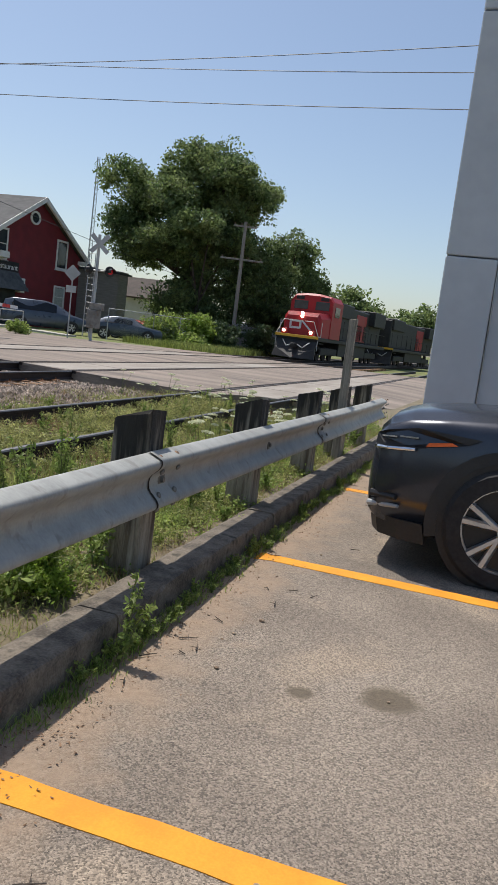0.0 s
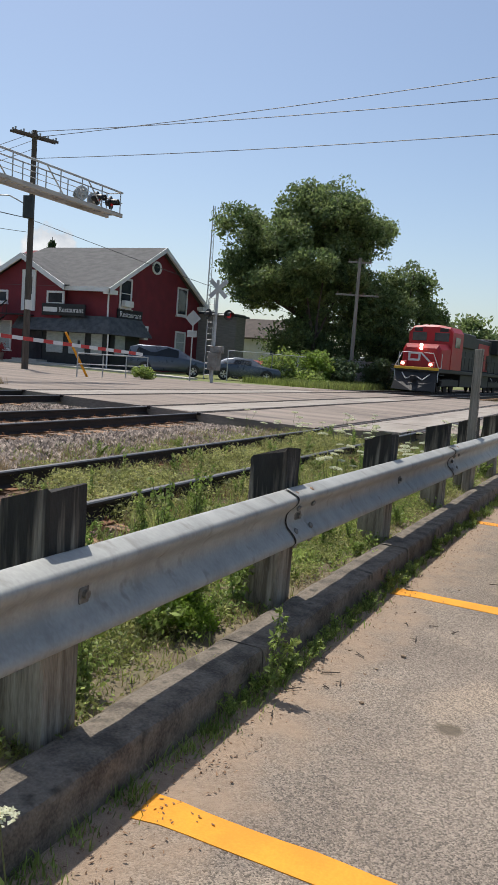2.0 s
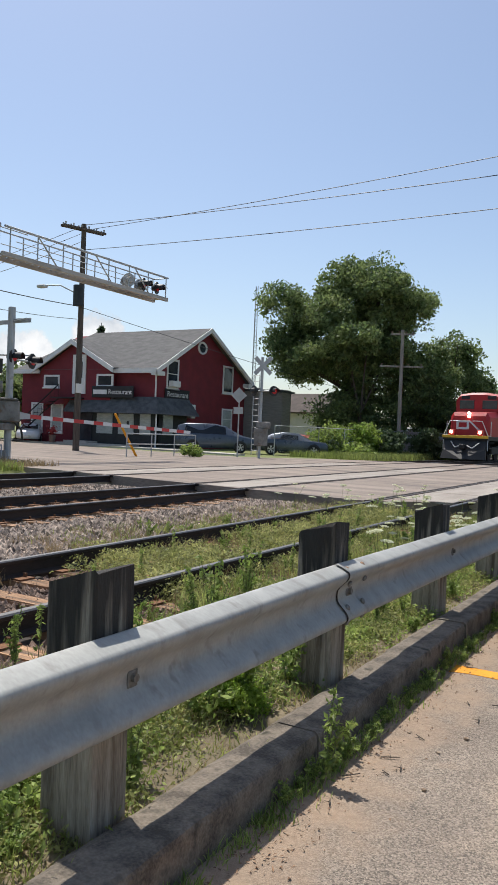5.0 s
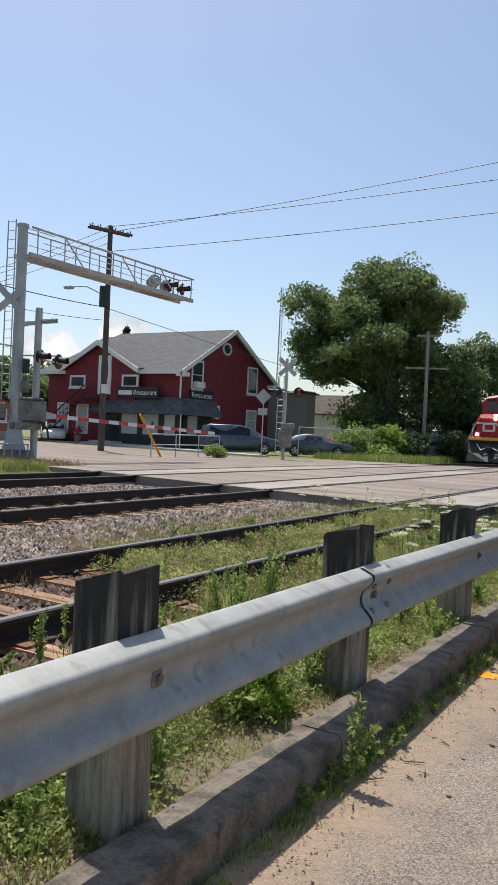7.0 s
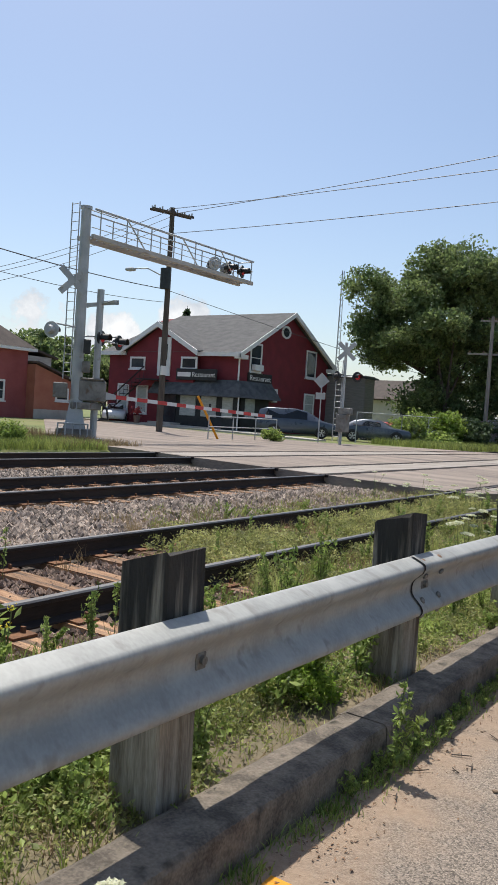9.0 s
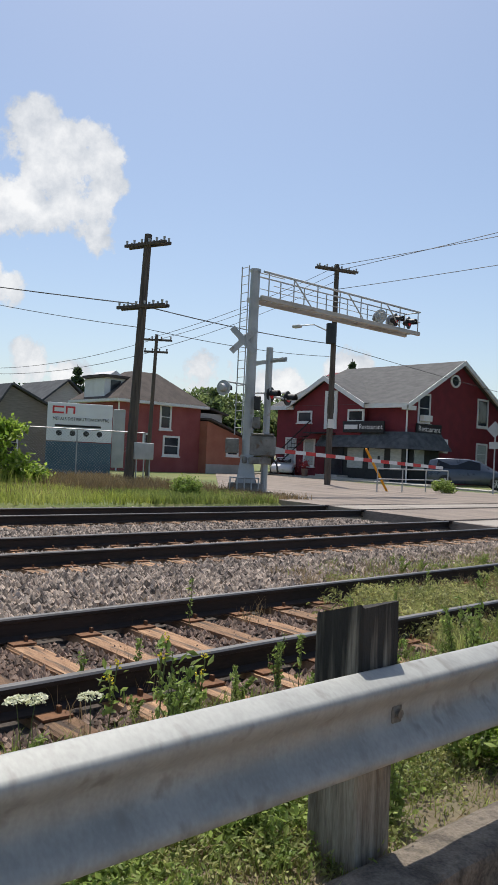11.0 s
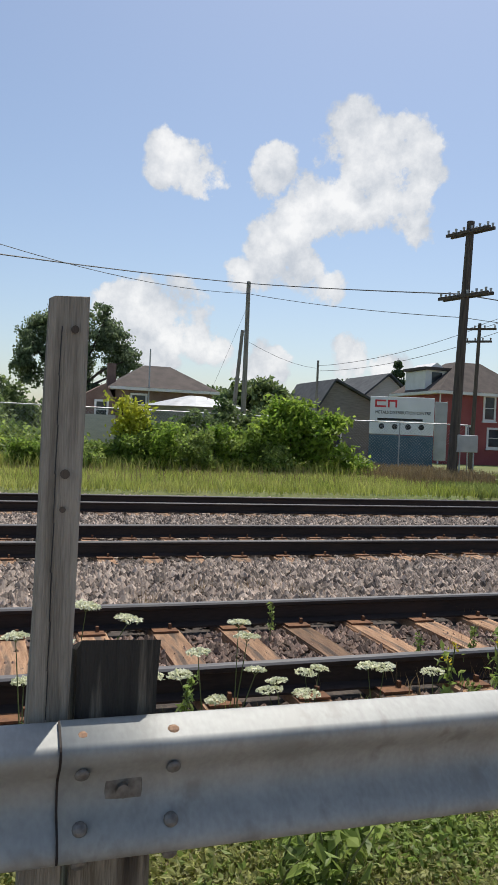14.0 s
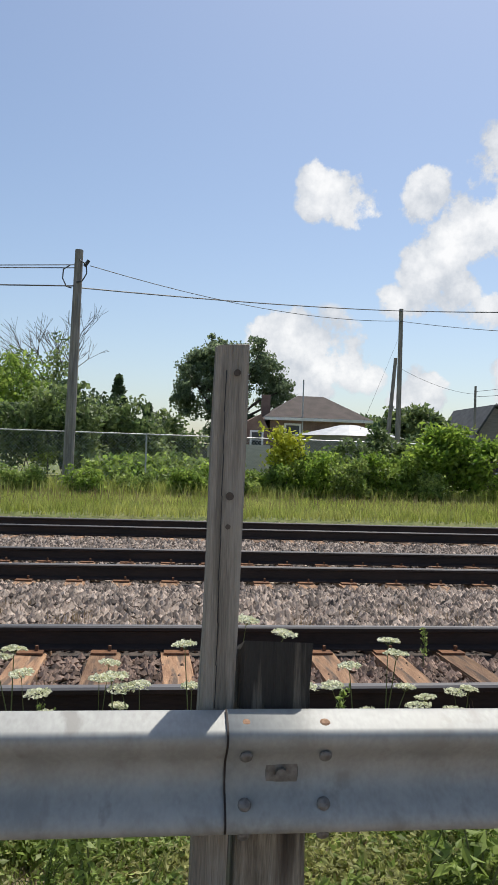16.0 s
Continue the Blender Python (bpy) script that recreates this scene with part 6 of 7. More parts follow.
# ---- poles and wires ----
def pole(name, at, top, r, lean, material, label, arms=()):
    p = thing(name, (at[0], at[1], 0), label, "utility pole")
    bm = bmesh.new()
    rod(bm, (0, 0, -0.3), (lean[0], lean[1], top), r, r * 0.7, n=12)
    part("shaft", bm, material, p)
    for z, half, ang, double in arms:
        c, s = math.cos(radians(ang)), math.sin(radians(ang))
        t = z / top
        ox, oy = lean[0] * t, lean[1] * t
        for off in ((-0.14, 0.14) if double else (0.12,)):
            bm = boxes((-half, half, -0.05, 0.05, -0.06, 0.06), bevel=0.01)
            bm.transform(Matrix.Translation((ox, oy, z)) @ Matrix.Rotation(radians(ang), 4, "Z") @ Matrix.Translation((0, off, 0)))
            arm = part("crossarm", bm, material, p)
            for k in range(6 if double else 4):
                bm = bmesh.new()
                u = -half * 0.9 + k * half * 1.8 / (5 if double else 3)
                rod(bm, (u, off, 0.06), (u, off, 0.2), 0.035, 0.05, n=6)
                bm.transform(Matrix.Translation((ox, oy, z)) @ Matrix.Rotation(radians(ang), 4, "Z"))
                part("insulator", bm, PALEGREY if double else BROWNBRICK, arm)
    return p


p1 = pole("utility_pole", (-27.9, 28.2), 12.4, 0.19, (0.0, 0.0), DARKPOLE, "dark wooden utility pole with crossarm, transformer and street light", ((12.1, 1.3, 72, True),))
bm = bmesh.new()
rod(bm, (0.1, -0.35, 7.9), (0.1, -0.35, 9.0), 0.28, n=14)
part("transformer", bm, DARKPAINT, p1, "dark transformer can")
bm = rods(0.035, ((0, 0, 8.5), (-0.9, -0.7, 9.0)), ((-0.9, -0.7, 9.0), (-1.5, -1.15, 8.95)), n=6)
box(bm, -2.0, -1.45, -1.4, -1.05, 8.82, 8.98, bevel=0.04)
part("street_lamp", bm, PALEGREY, p1, "grey street lamp arm")
part("notice", boxes((0.1, 0.22, -0.3, 0.1, 3.2, 3.7)), WHITE, p1, "small white notice")
pole("utility_pole", (-23.6, 12.4), 9.75, 0.20, (0.15, 0.27), DARKPOLE, "leaning dark wooden railway pole with two double crossarms", ((9.35, 1.0, 18, True), (6.95, 1.15, 18, True)))
pole("utility_pole", (-35.7, 21.4), 8.2, 0.13, (0.1, 0.15), DARKPOLE, "wooden utility pole with two crossarms", ((7.9, 0.9, 50, False), (7.2, 0.7, 50, False)))
pole("utility_pole", (-38.5, 8.8), 9.75, 0.16, (0, 0), POLEWOOD, "grey wooden utility pole")
pole("utility_pole", (-40.4, 8.6), 7.35, 0.14, (0.0, 0.55), POLEWOOD, "leaning grey wooden pole stub")
p5 = pole("utility_pole", (-23.95, -6.9), 8.1, 0.19, (0.0, 0.12), POLEWOOD, "thick grey wooden utility pole with cable loops")
for dy, z in ((-0.35, 7.1), (0.38, 7.3)):
    bm = bmesh.new()
    pts = [(0.15, dy * 0.4, z + 0.45), (0.15, dy, z + 0.3), (0.15, dy * 1.05, z), (0.15, dy * 0.7, z - 0.25), (0.15, dy * 0.2, z - 0.3)]
    for a, b in zip(pts, pts[1:]):
        rod(bm, a, b, 0.022, n=5)
    part("cable_loop", bm, WIRE, p5)
part("insulator", rods(0.06, ((0.1, 0.32, 7.55), (0.1, 0.45, 7.75)), n=6), BLACK, p5)
pole("utility_pole", (-53.7, 19.5), 7.4, 0.12, (0, 0), POLEWOOD, "distant wooden street pole with a lamp")
pole("utility_pole", (-16.6, 48.3), 9.0, 0.15, (0, 0), POLEWOOD, "grey wooden pole with crossarm in front of the trees", ((6.45, 1.5, 20, False), (8.7, 0.8, 20, False)))
pole("utility_pole", (-18.7, 94.4), 8.2, 0.17, (0, 0), DARKPOLE, "distant wooden pole with crossarm", ((7.8, 2.0, -10, False),))

tw = thing("antenna_tower", (-36.0, 61.3, 0), "thin lattice radio antenna tower", "antenna")
legs = [(0.25 * math.cos(a), 0.25 * math.sin(a)) for a in (0.3, 2.4, 4.5)]
for lx, ly in legs:
    part("leg", rods(0.03, ((lx, ly, 0), (lx * 0.5, ly * 0.5, 15.6)), n=5), PALEGREY, tw)
bm = bmesh.new()
for k in range(30):
    za, zb = 0.5 + k * 0.5, 1.0 + k * 0.5
    for (ax, ay), (cx2, cy2) in zip(legs, legs[1:] + legs[:1]):
        ka, kb = 1 - za / 31.2, 1 - zb / 31.2
        rod(bm, (ax * ka, ay * ka, za), (cx2 * kb, cy2 * kb, zb), 0.012, n=4)
part("lattice", bm, PALEGREY, tw)

wires = thing("overhead_wires", (0, 0, 0), "black overhead wires between the poles", "overhead wires")
SPANS = []
for a, b in (((-28.3, 28.9, 12.3), (-1.26, 26.38, 12.83)), ((-27.6, 27.9, 12.25), (-1.27, 26.38, 11.92)), ((-27.9, 28.2, 11.0), (-1.27, 26.38, 10.65))):
    a, b = Vector(a), Vector(b)
    SPANS.append((a, a + (b - a) * 1.6, 0.35, 0.022))
SPANS += [((-23.93, -6.72, 6.85), (-38.5, 8.7, 9.65), 0.1, 0.03), ((-38.5, 8.7, 9.65), (-23.65, 12.44, 7.05), 0.05, 0.03), ((-23.65, 12.44, 7.05), (-28.55, 28.55, 8.05), 0.15, 0.03),
          ((-23.95, -6.4, 7.6), (-38.5, 8.7, 9.1), 0.5, 0.018), ((-38.5, 8.7, 9.1), (-23.56, 12.59, 6.16), 0.15, 0.018), ((-23.56, 12.59, 6.16), (-28.55, 28.6, 7.32), 0.2, 0.018),
          ((-28.55, 28.57, 8.05), (-22.5, 70, 4.5), 0.3, 0.022), ((-23.93, -6.9, 6.9), (-26, -45, 7.6), 0.5, 0.03), ((-23.93, -6.9, 7.6), (-24, -45, 8.5), 0.9, 0.022), ((-23.93, -6.9, 7.5), (-22.5, -45, 8.3), 0.9, 0.022),
          ((-28.2, 28.8, 12.2), (-35.4, 21.7, 7.95), 0.3, 0.02), ((-27.7, 27.9, 12.2), (-35.9, 21.2, 7.95), 0.3, 0.02), ((-27.9, 28.2, 11.5), (-35.7, 21.4, 7.3), 0.3, 0.02), ((-35.7, 21.4, 7.9), (-53.7, 19.5, 7.0), 0.4, 0.02), ((-35.7, 21.4, 7.2), (-53.7, 19.5, 6.6), 0.4, 0.02), ((-38.5, 8.7, 6.6), (-53.7, 19.5, 6.8), 0.3, 0.015),
          ((-38.5, 8.7, 8.2), (-41.4, 7.2, 2.6), 0.05, 0.012)]
for a, b, sag, r in SPANS:
    bm = bmesh.new()
    wire_between(bm, a, b, sag, r * 0.75)
    part("wire", bm, WIRE, wires)


# ---- trees ----
def tree(name, base, height, blobs, clumps, per, spread, leaf, material, seed, label, trunk_r=0.3, limbs=7, group="trees", shell=0.55):
    rng = np.random.default_rng(seed)
    rr = random.Random(seed)
    t = thing(name, base, label, "tree", group)
    bm = bmesh.new()
    fork = height * 0.35
    lean = Vector((rr.uniform(-0.3, 0.3), rr.uniform(-0.3, 0.3), fork))
    rod(bm, (0, 0, -0.3), lean, trunk_r, trunk_r * 0.7, n=9)
    for k in range(limbs):
        b = blobs[k % len(blobs)]
        tip = Vector((b[0] + rr.uniform(-1, 1) * b[3] * 0.5, b[1] + rr.uniform(-1, 1) * b[4] * 0.5, b[2] + rr.uniform(-0.2, 0.6) * b[5]))
        mid = lean.lerp(tip, 0.5) + Vector((rr.uniform(-0.4, 0.4), rr.uniform(-0.4, 0.4), rr.uniform(0, 0.6)))
        rod(bm, lean, mid, trunk_r * 0.5, trunk_r * 0.3, n=6)
        rod(bm, mid, tip, trunk_r * 0.3, trunk_r * 0.08, n=5)
    part("trunk", bm, BARK, t, "dark bark trunk and limbs")
    pts = clump_points(blobs, clumps, per, spread, rng, shell)
    pts = pts[pts[:, 2] > 0.15]
    part("crown", leaf_mesh("crown", pts, leaf, rng, 0.3), material, t, "dense green leaves")
    return t


C0 = Vector((-22.4, 54.6, 0))
SX = Vector((0.84, 0.54, 0))      # along the row of trees
def row(s, z, rs, rz, deep=2.6, back=0.0):
    p = SX * s + Vector((-0.54, 0.84, 0)) * back
    return (p.x, p.y, z, (rs * 0.84 + deep * 0.3), (rs * 0.54 + deep * 0.84) * 0.9, rz)


big = [row(-5.7, 11.2, 1.9, 2.8), row(-6.1, 8.4, 1.5, 2.2), row(-3.0, 11.6, 2.6, 2.8), row(-0.8, 12.8, 2.4, 2.6), row(0.9, 14.3, 2.1, 1.9), row(-4.4, 7.4, 1.5, 2.2), row(1.6, 11.0, 2.4, 3.0), row(4.4, 11.9, 1.5, 2.3), row(3.4, 8.2, 1.9, 2.6),
       row(-2.4, 8.0, 2.4, 2.4, 3.2, -1.2), row(0.6, 6.8, 3.0, 3.4), row(2.2, 8.8, 2.2, 2.2, 3, -1), row(4.6, 5.6, 1.8, 2.6), row(-1.0, 3.6, 2.2, 2.4), row(2.4, 3.2, 3.2, 2.6), row(5.8, 5.6, 1.7, 2.8), row(6.6, 3.2, 1.9, 2.4)]
tree("maple_tree", C0, 14, big, 1500, 80, 0.46, 0.175, LEAF, 21, "large old maple with a dense dark green crown", 0.55, 14)
light_b = [row(-1.0, 8.6, 2.2, 1.6, 2.0, -2.6), row(-2.8, 10.8, 1.6, 1.2, 1.5, -2.4), row(1.2, 13.0, 1.8, 1.4, 1.5, -1.6), row(4.2, 11.8, 1.2, 1.6, 1.4, -1.2)]
tree("maple_tree", C0 + Vector((0.6, -1.2, 0)), 9, light_b, 220, 70, 0.42, 0.18, LEAF, 22, "maple boughs in lighter sunlit green", 0.2, 5)
tree("maple_tree", Vector((-16.7, 60.2, 0)), 10, [(0, 0, 8.6, 2.6, 2.6, 2.6), (1.6, 1.4, 6.2, 2.4, 2.4, 2.4), (-1.4, -0.6, 5.0, 2.2, 2.2, 2.6), (0.4, 0.6, 3.0, 3.0, 2.4, 2.4)], 320, 70, 0.45, 0.19, LEAF, 23, "round green tree beside the railway", 0.25, 6)
tree("maple_tree", Vector((-12.4, 72, 0)), 8, [(0, 0, 4.2, 2.6, 3, 3.2), (0.5, 4, 3.6, 2.6, 3, 2.8), (-3, 2, 4, 2.6, 3, 3.4)], 220, 55, 0.5, 0.28, LEAF, 24, "green tree beside the railway", 0.2, 5)
for bx_, by_, hh, ww, seed in ((-9, 112, 9, 5.0, 31), (-2, 118, 8, 5.0, 32), (5, 112, 8.5, 5.5, 33), (-18, 116, 7, 5, 34)):
    tree("maple_tree", Vector((bx_, by_, 0)), hh, [(0, 0, hh * 0.6, ww, ww, hh * 0.4), (ww * 0.6, 0, hh * 0.45, ww * 0.6, ww, hh * 0.35), (-ww * 0.6, 1, hh * 0.45, ww * 0.6, ww, hh * 0.4)], 200, 45, 0.7, 0.4, LEAF, seed, "distant green tree beyond the train", 0.25, 5, "distant trees")
# behind the street and yards
BACK = [(-57.4, 43.5, 9.2, 4.2, 41, LEAF), (-62, 39, 8.0, 4.0, 42, LEAF), (-54.0, 48.5, 8.0, 3.6, 43, LEAF), (-50, 43.5, 5.5, 2.5, 44, LEAF), (-79, 33, 8.2, 4, 45, LEAFDARK), (-75, 27, 6.0, 4, 46, LEAF), (-66, 14, 5.8, 4, 47, LEAF), (-60, 16.5, 6.5, 3.2, 48, LEAF), (-64, 11.5, 5, 3, 49, LEAF), (-90, 52, 9, 5, 50, LEAF)]
for x, y, hh, ww, seed, m in BACK:
    tree("backyard_tree", Vector((x, y, 0)), hh, [(0, 0, hh * 0.68, ww * 0.8, ww * 0.8, hh * 0.32), (0.5, ww * 0.5, hh * 0.5, ww * 0.6, ww * 0.6, hh * 0.35), (0, -ww * 0.5, hh * 0.48, ww * 0.6, ww * 0.6, hh * 0.33)], 190, 42, 0.5, 0.32, m, seed, "leafy green backyard tree", 0.2, 6)
tree("poplar_tree", Vector((-68, 2.3, 0)), 12.5, [(0, -1.8, 10.6, 2.2, 2.3, 2.7), (0, 2.0, 10.6, 2.2, 2.0, 2.5), (0, -3.6, 7.2, 2.2, 1.9, 2.4), (0, 0, 7.5, 2.4, 2.9, 3.3), (0, 4.2, 7.8, 2.0, 1.9, 2.6), (0, 5.0, 5.6, 2, 1.2, 1.8), (0, 1, 3.5, 2.4, 4, 2)], 640, 60, 0.36, 0.2, GREYLEAF, 51, "tall poplar with upswept grey-green leaves", 0.3, 12)
for x, y, hh, r, seed in ((-58, -7.2, 7.6, 2.2, 52), (-60, -4.9, 5.6, 1.6, 53), (-73, 37, 10.4, 3.6, 54), (-51.5, 56.8, 12.0, 2.6, 55), (-70, 30, 6.2, 1.4, 56), (-72, 27.5, 5.6, 1.3, 57)):
    rng = np.random.default_rng(seed)
    t = thing("conifer_tree", (x, y, 0), "dark green conifer with layered branches", "tree", "trees")
    bm = bmesh.new()
    rod(bm, (0, 0, -0.2), (0, 0, hh), 0.16, 0.03, n=7)
    part("trunk", bm, BARK, t)
    n = 3600
    k = rng.uniform(0.12, 1.0, n) ** 0.8
    lay = np.floor(k * 11) / 11 + rng.uniform(0, 0.05, n)
    a = np.floor(rng.uniform(0, 9, n)) * 0.7 + lay * 13 + rng.normal(size=n) * 0.12
    rad = (1.04 - lay) * r * rng.uniform(0.15, 1.0, n)
    pts = np.stack([rad * np.cos(a), rad * np.sin(a), lay * hh - rad * 0.12 + rng.normal(size=n) * 0.08], 1)
    part("crown", leaf_mesh("crown", pts, 0.26, rng, 0.6, 1.9), LEAFDARK, t, "dark needled branches")
# bare tree
t = thing("bare_tree", (-64, -12, 0), "leafless grey tree with fine bare twigs", "tree", "trees")
bm = bmesh.new()
rr = random.Random(9)
def branch(a, d, length, r, depth):
    b = a + d * length
    rod(bm, a, b, r, r * 0.65, n=5 if depth > 2 else 4)
    if depth:
        for _ in range(3):
            nd = (d + Vector((rr.uniform(-0.6, 0.6), rr.uniform(-0.75, 0.75), rr.uniform(-0.15, 0.45)))).normalized()
            branch(b, nd, length * rr.uniform(0.6, 0.85), r * 0.6, depth - 1)
branch(Vector((0, 0, 0)), Vector((0, 0, 1)), 4.0, 0.17, 5)
part("trunk", bm, BARK, t)


# ---- bushes along the far fence ----
def bush(name, at, blobs, clumps, per, leaf, material, seed, label, spread=0.25, group="bushes"):
    rng = np.random.default_rng(seed)
    t = thing(name, at, label, "bush", group)
    pts = clump_points(blobs, clumps, per, spread, rng, 0.4)
    pts = pts[pts[:, 2] > 0.02]
    part("foliage", leaf_mesh("foliage", pts, leaf, rng, 0.4), material, t, "leafy foliage")
    bm = bmesh.new()
    for b in blobs:
        rod(bm, (b[0] * 0.4, b[1] * 0.4, -0.1), (b[0], b[1], b[2]), 0.03, 0.012, n=5)
    part("stem", bm, BARK, t)


bush("vine_bush", (-23.6, 6.1, 0), [(0, 0, 1.5, 0.8, 1.1, 1.2), (0, -0.9, 1.3, 0.7, 0.8, 1.0), (0.1, 0.7, 1.0, 0.6, 0.8, 1.0), (0, 1.4, 1.9, 0.5, 0.7, 0.5), (0, -0.3, 2.3, 0.5, 0.8, 0.4)], 230, 34, 0.13, IVY, 61, "vine-covered bright green bush on the fence")
bush("vine_bush", (-23.2, 7.9, 0), [(0, 0, 0.6, 0.4, 0.5, 0.6), (0.2, 0.3, 0.3, 0.4, 0.6, 0.35)], 60, 30, 0.12, IVY, 62, "low green vine bush by the fence post")
for k, (x, y, h, w, m, sd) in enumerate(((-24.4, 4.3, 1.9, 0.9, LEAFLIGHT, 63), (-24.8, 2.9, 2.5, 0.9, LEAF, 64), (-24.2, 1.7, 2.0, 0.9, LEAFLIGHT, 65), (-24.8, 0.6, 2.3, 0.8, LEAF, 66), (-23.7, 3.3, 1.5, 0.9, WEED, 67), (-23.6, 2.1, 1.4, 0.9, WEED, 68), (-23.5, 4.7, 1.35, 0.7, WEED, 69), (-25.8, 4.4, 3.0, 0.8, LEAF, 70), (-27.5, 6.5, 3.0, 1.2, LEAF, 71), (-24.0, 0.2, 1.4, 0.8, LEAFLIGHT, 72), (-24.4, -1.0, 1.2, 0.9, WEED, 73), (-24.6, -2.3, 1.15, 0.8, LEAFLIGHT, 74))):
    bush("shrub", (x, y, 0), [(0, 0, h * 0.5, w * 0.8, w, h * 0.5), (0, w * 0.5, h * 0.4, w * 0.6, w * 0.6, h * 0.4), (0, -w * 0.5, h * 0.38, w * 0.6, w * 0.6, h * 0.38)], 120, 30, 0.12, m, sd, "green weedy shrub along the chain-link fence", 0.2)
for k, (y, h, w, m) in enumerate(((5.0, 1.2, 0.5, WEED), (4.1, 1.6, 0.55, LEAFLIGHT), (3.2, 1.9, 0.5, IVY), (2.3, 1.5, 0.6, WEED), (1.3, 1.7, 0.5, IVY), (0.5, 1.4, 0.6, LEAFLIGHT), (-1.6, 1.0, 0.7, WEED), (-3.0, 1.15, 0.6, LEAFLIGHT), (-4.6, 0.95, 0.8, WEED), (-6.3, 1.1, 0.7, LEAFLIGHT), (-8.2, 1.0, 0.8, WEED))):
    bush("tall_weed", (-22.7 - 0.3 * (k % 3), y, 0), [(0, 0, h * 0.4, w * 0.7, w, h * 0.4), (0, w * 0.4, h * 0.72, w * 0.3, w * 0.35, h * 0.3), (0.1, -w * 0.45, h * 0.62, w * 0.3, w * 0.4, h * 0.3)], 80, 30, 0.085, m, 620 + k, "tall leafy green weeds in front of the fence", 0.15)
bush("yellow_shrub", (-24.3, 0.35, 0), [(0.3, 0, 1.5, 0.35, 0.5, 0.5), (0.3, 0.35, 2.0, 0.25, 0.35, 0.28), (0.3, -0.35, 2.25, 0.22, 0.3, 0.35), (0.3, 0.0, 2.0, 0.25, 0.3, 0.3)], 46, 26, 0.12, YELLOWLEAF, 75, "yellow-green young shrub among weeds")
for k, (x, y, h, w, m, sd) in enumerate(((-38, -9.5, 5.2, 2.6, LEAF, 81), (-41, -6.2, 5.0, 2.4, LEAF, 82), (-43, -12.5, 7.6, 3.0, LEAFLIGHT, 83), (-46, -9.0, 6.6, 2.8, LEAFDARK, 84), (-52, -13, 9.6, 3.4, LEAF, 85), (-50, -3.6, 4.6, 2.0, LEAF, 86), (-31, -3.0, 1.3, 1.4, WEED, 87), (-30, -5.2, 1.2, 1.2, LEAFLIGHT, 88))):
    bush("large_shrub", (x, y, 0), [(0, 0, h * 0.55, w * 0.8, w, h * 0.45), (0, w * 0.6, h * 0.4, w * 0.6, w * 0.6, h * 0.4), (0, -w * 0.6, h * 0.42, w * 0.6, w * 0.6, h * 0.42)], 190, 36, 0.2, m, sd, "tall dark green shrub behind the fence", 0.4)
bush("round_bush", (-16.9, 10.0, 0.05), [(0, 0, 0.35, 0.45, 0.5, 0.4), (0.1, 0.3, 0.25, 0.35, 0.35, 0.3)], 70, 40, 0.05, WEED, 91, "small round green bush beside the track", 0.1)
bush("round_bush", (-20.7, 28.7, 0.05), [(0, 0, 0.45, 0.5, 0.5, 0.5), (0.1, 0.3, 0.3, 0.4, 0.4, 0.35)], 60, 30, 0.07, WEED, 92, "small green bush beside the railing", 0.12)
for k, (x, y, h, w, m, sd) in enumerate(((-19.5, 43.0, 2.2, 1.5, WEED, 93), (-18.0, 45.0, 2.6, 1.5, LEAFLIGHT, 94), (-16.6, 46.6, 1.9, 1.5, LEAFDARK, 95), (-15.0, 49.5, 2.3, 1.6, LEAFDARK, 96), (-20.4, 41.4, 1.3, 1.0, WEED, 97), (-17.6, 43.2, 1.1, 1.2, WEED, 98), (-13.9, 53.5, 1.5, 1.6, LEAF, 99))):
    bush("shrub", (x, y, 0), [(0, 0, h * 0.5, w * 0.8, w, h * 0.5), (0, w * 0.5, h * 0.4, w * 0.6, w * 0.6, h * 0.4)], 110, 30, 0.15, m, sd, "green shrub along the fence beyond the crossing", 0.25)
bush("round_bush", (-0.31, -0.52, 0.07), [(0, 0, 0.11, 0.13, 0.14, 0.12), (0.03, 0.1, 0.07, 0.1, 0.1, 0.08)], 90, 34, 0.013, IVY, 90, "bright lime-green bushy weed behind the curb", 0.03)
lw = thing("low_white_building", (-19.5, 55.0, 0), "long low building with a pale roof behind the hedge", "shed", turn=28)
part("wall", boxes((-0.5, 6, 0, 4, -0.1, 1.5)), GREYSIDING, lw)
bm = bmesh.new()
roof_plane(bm, [(-0.8, -0.3, 1.45), (6.3, -0.3, 1.45), (6.3, 4, 2.3), (-0.8, 4, 2.3)], 0.1)
part("roof", bm, PALEGREY, lw)


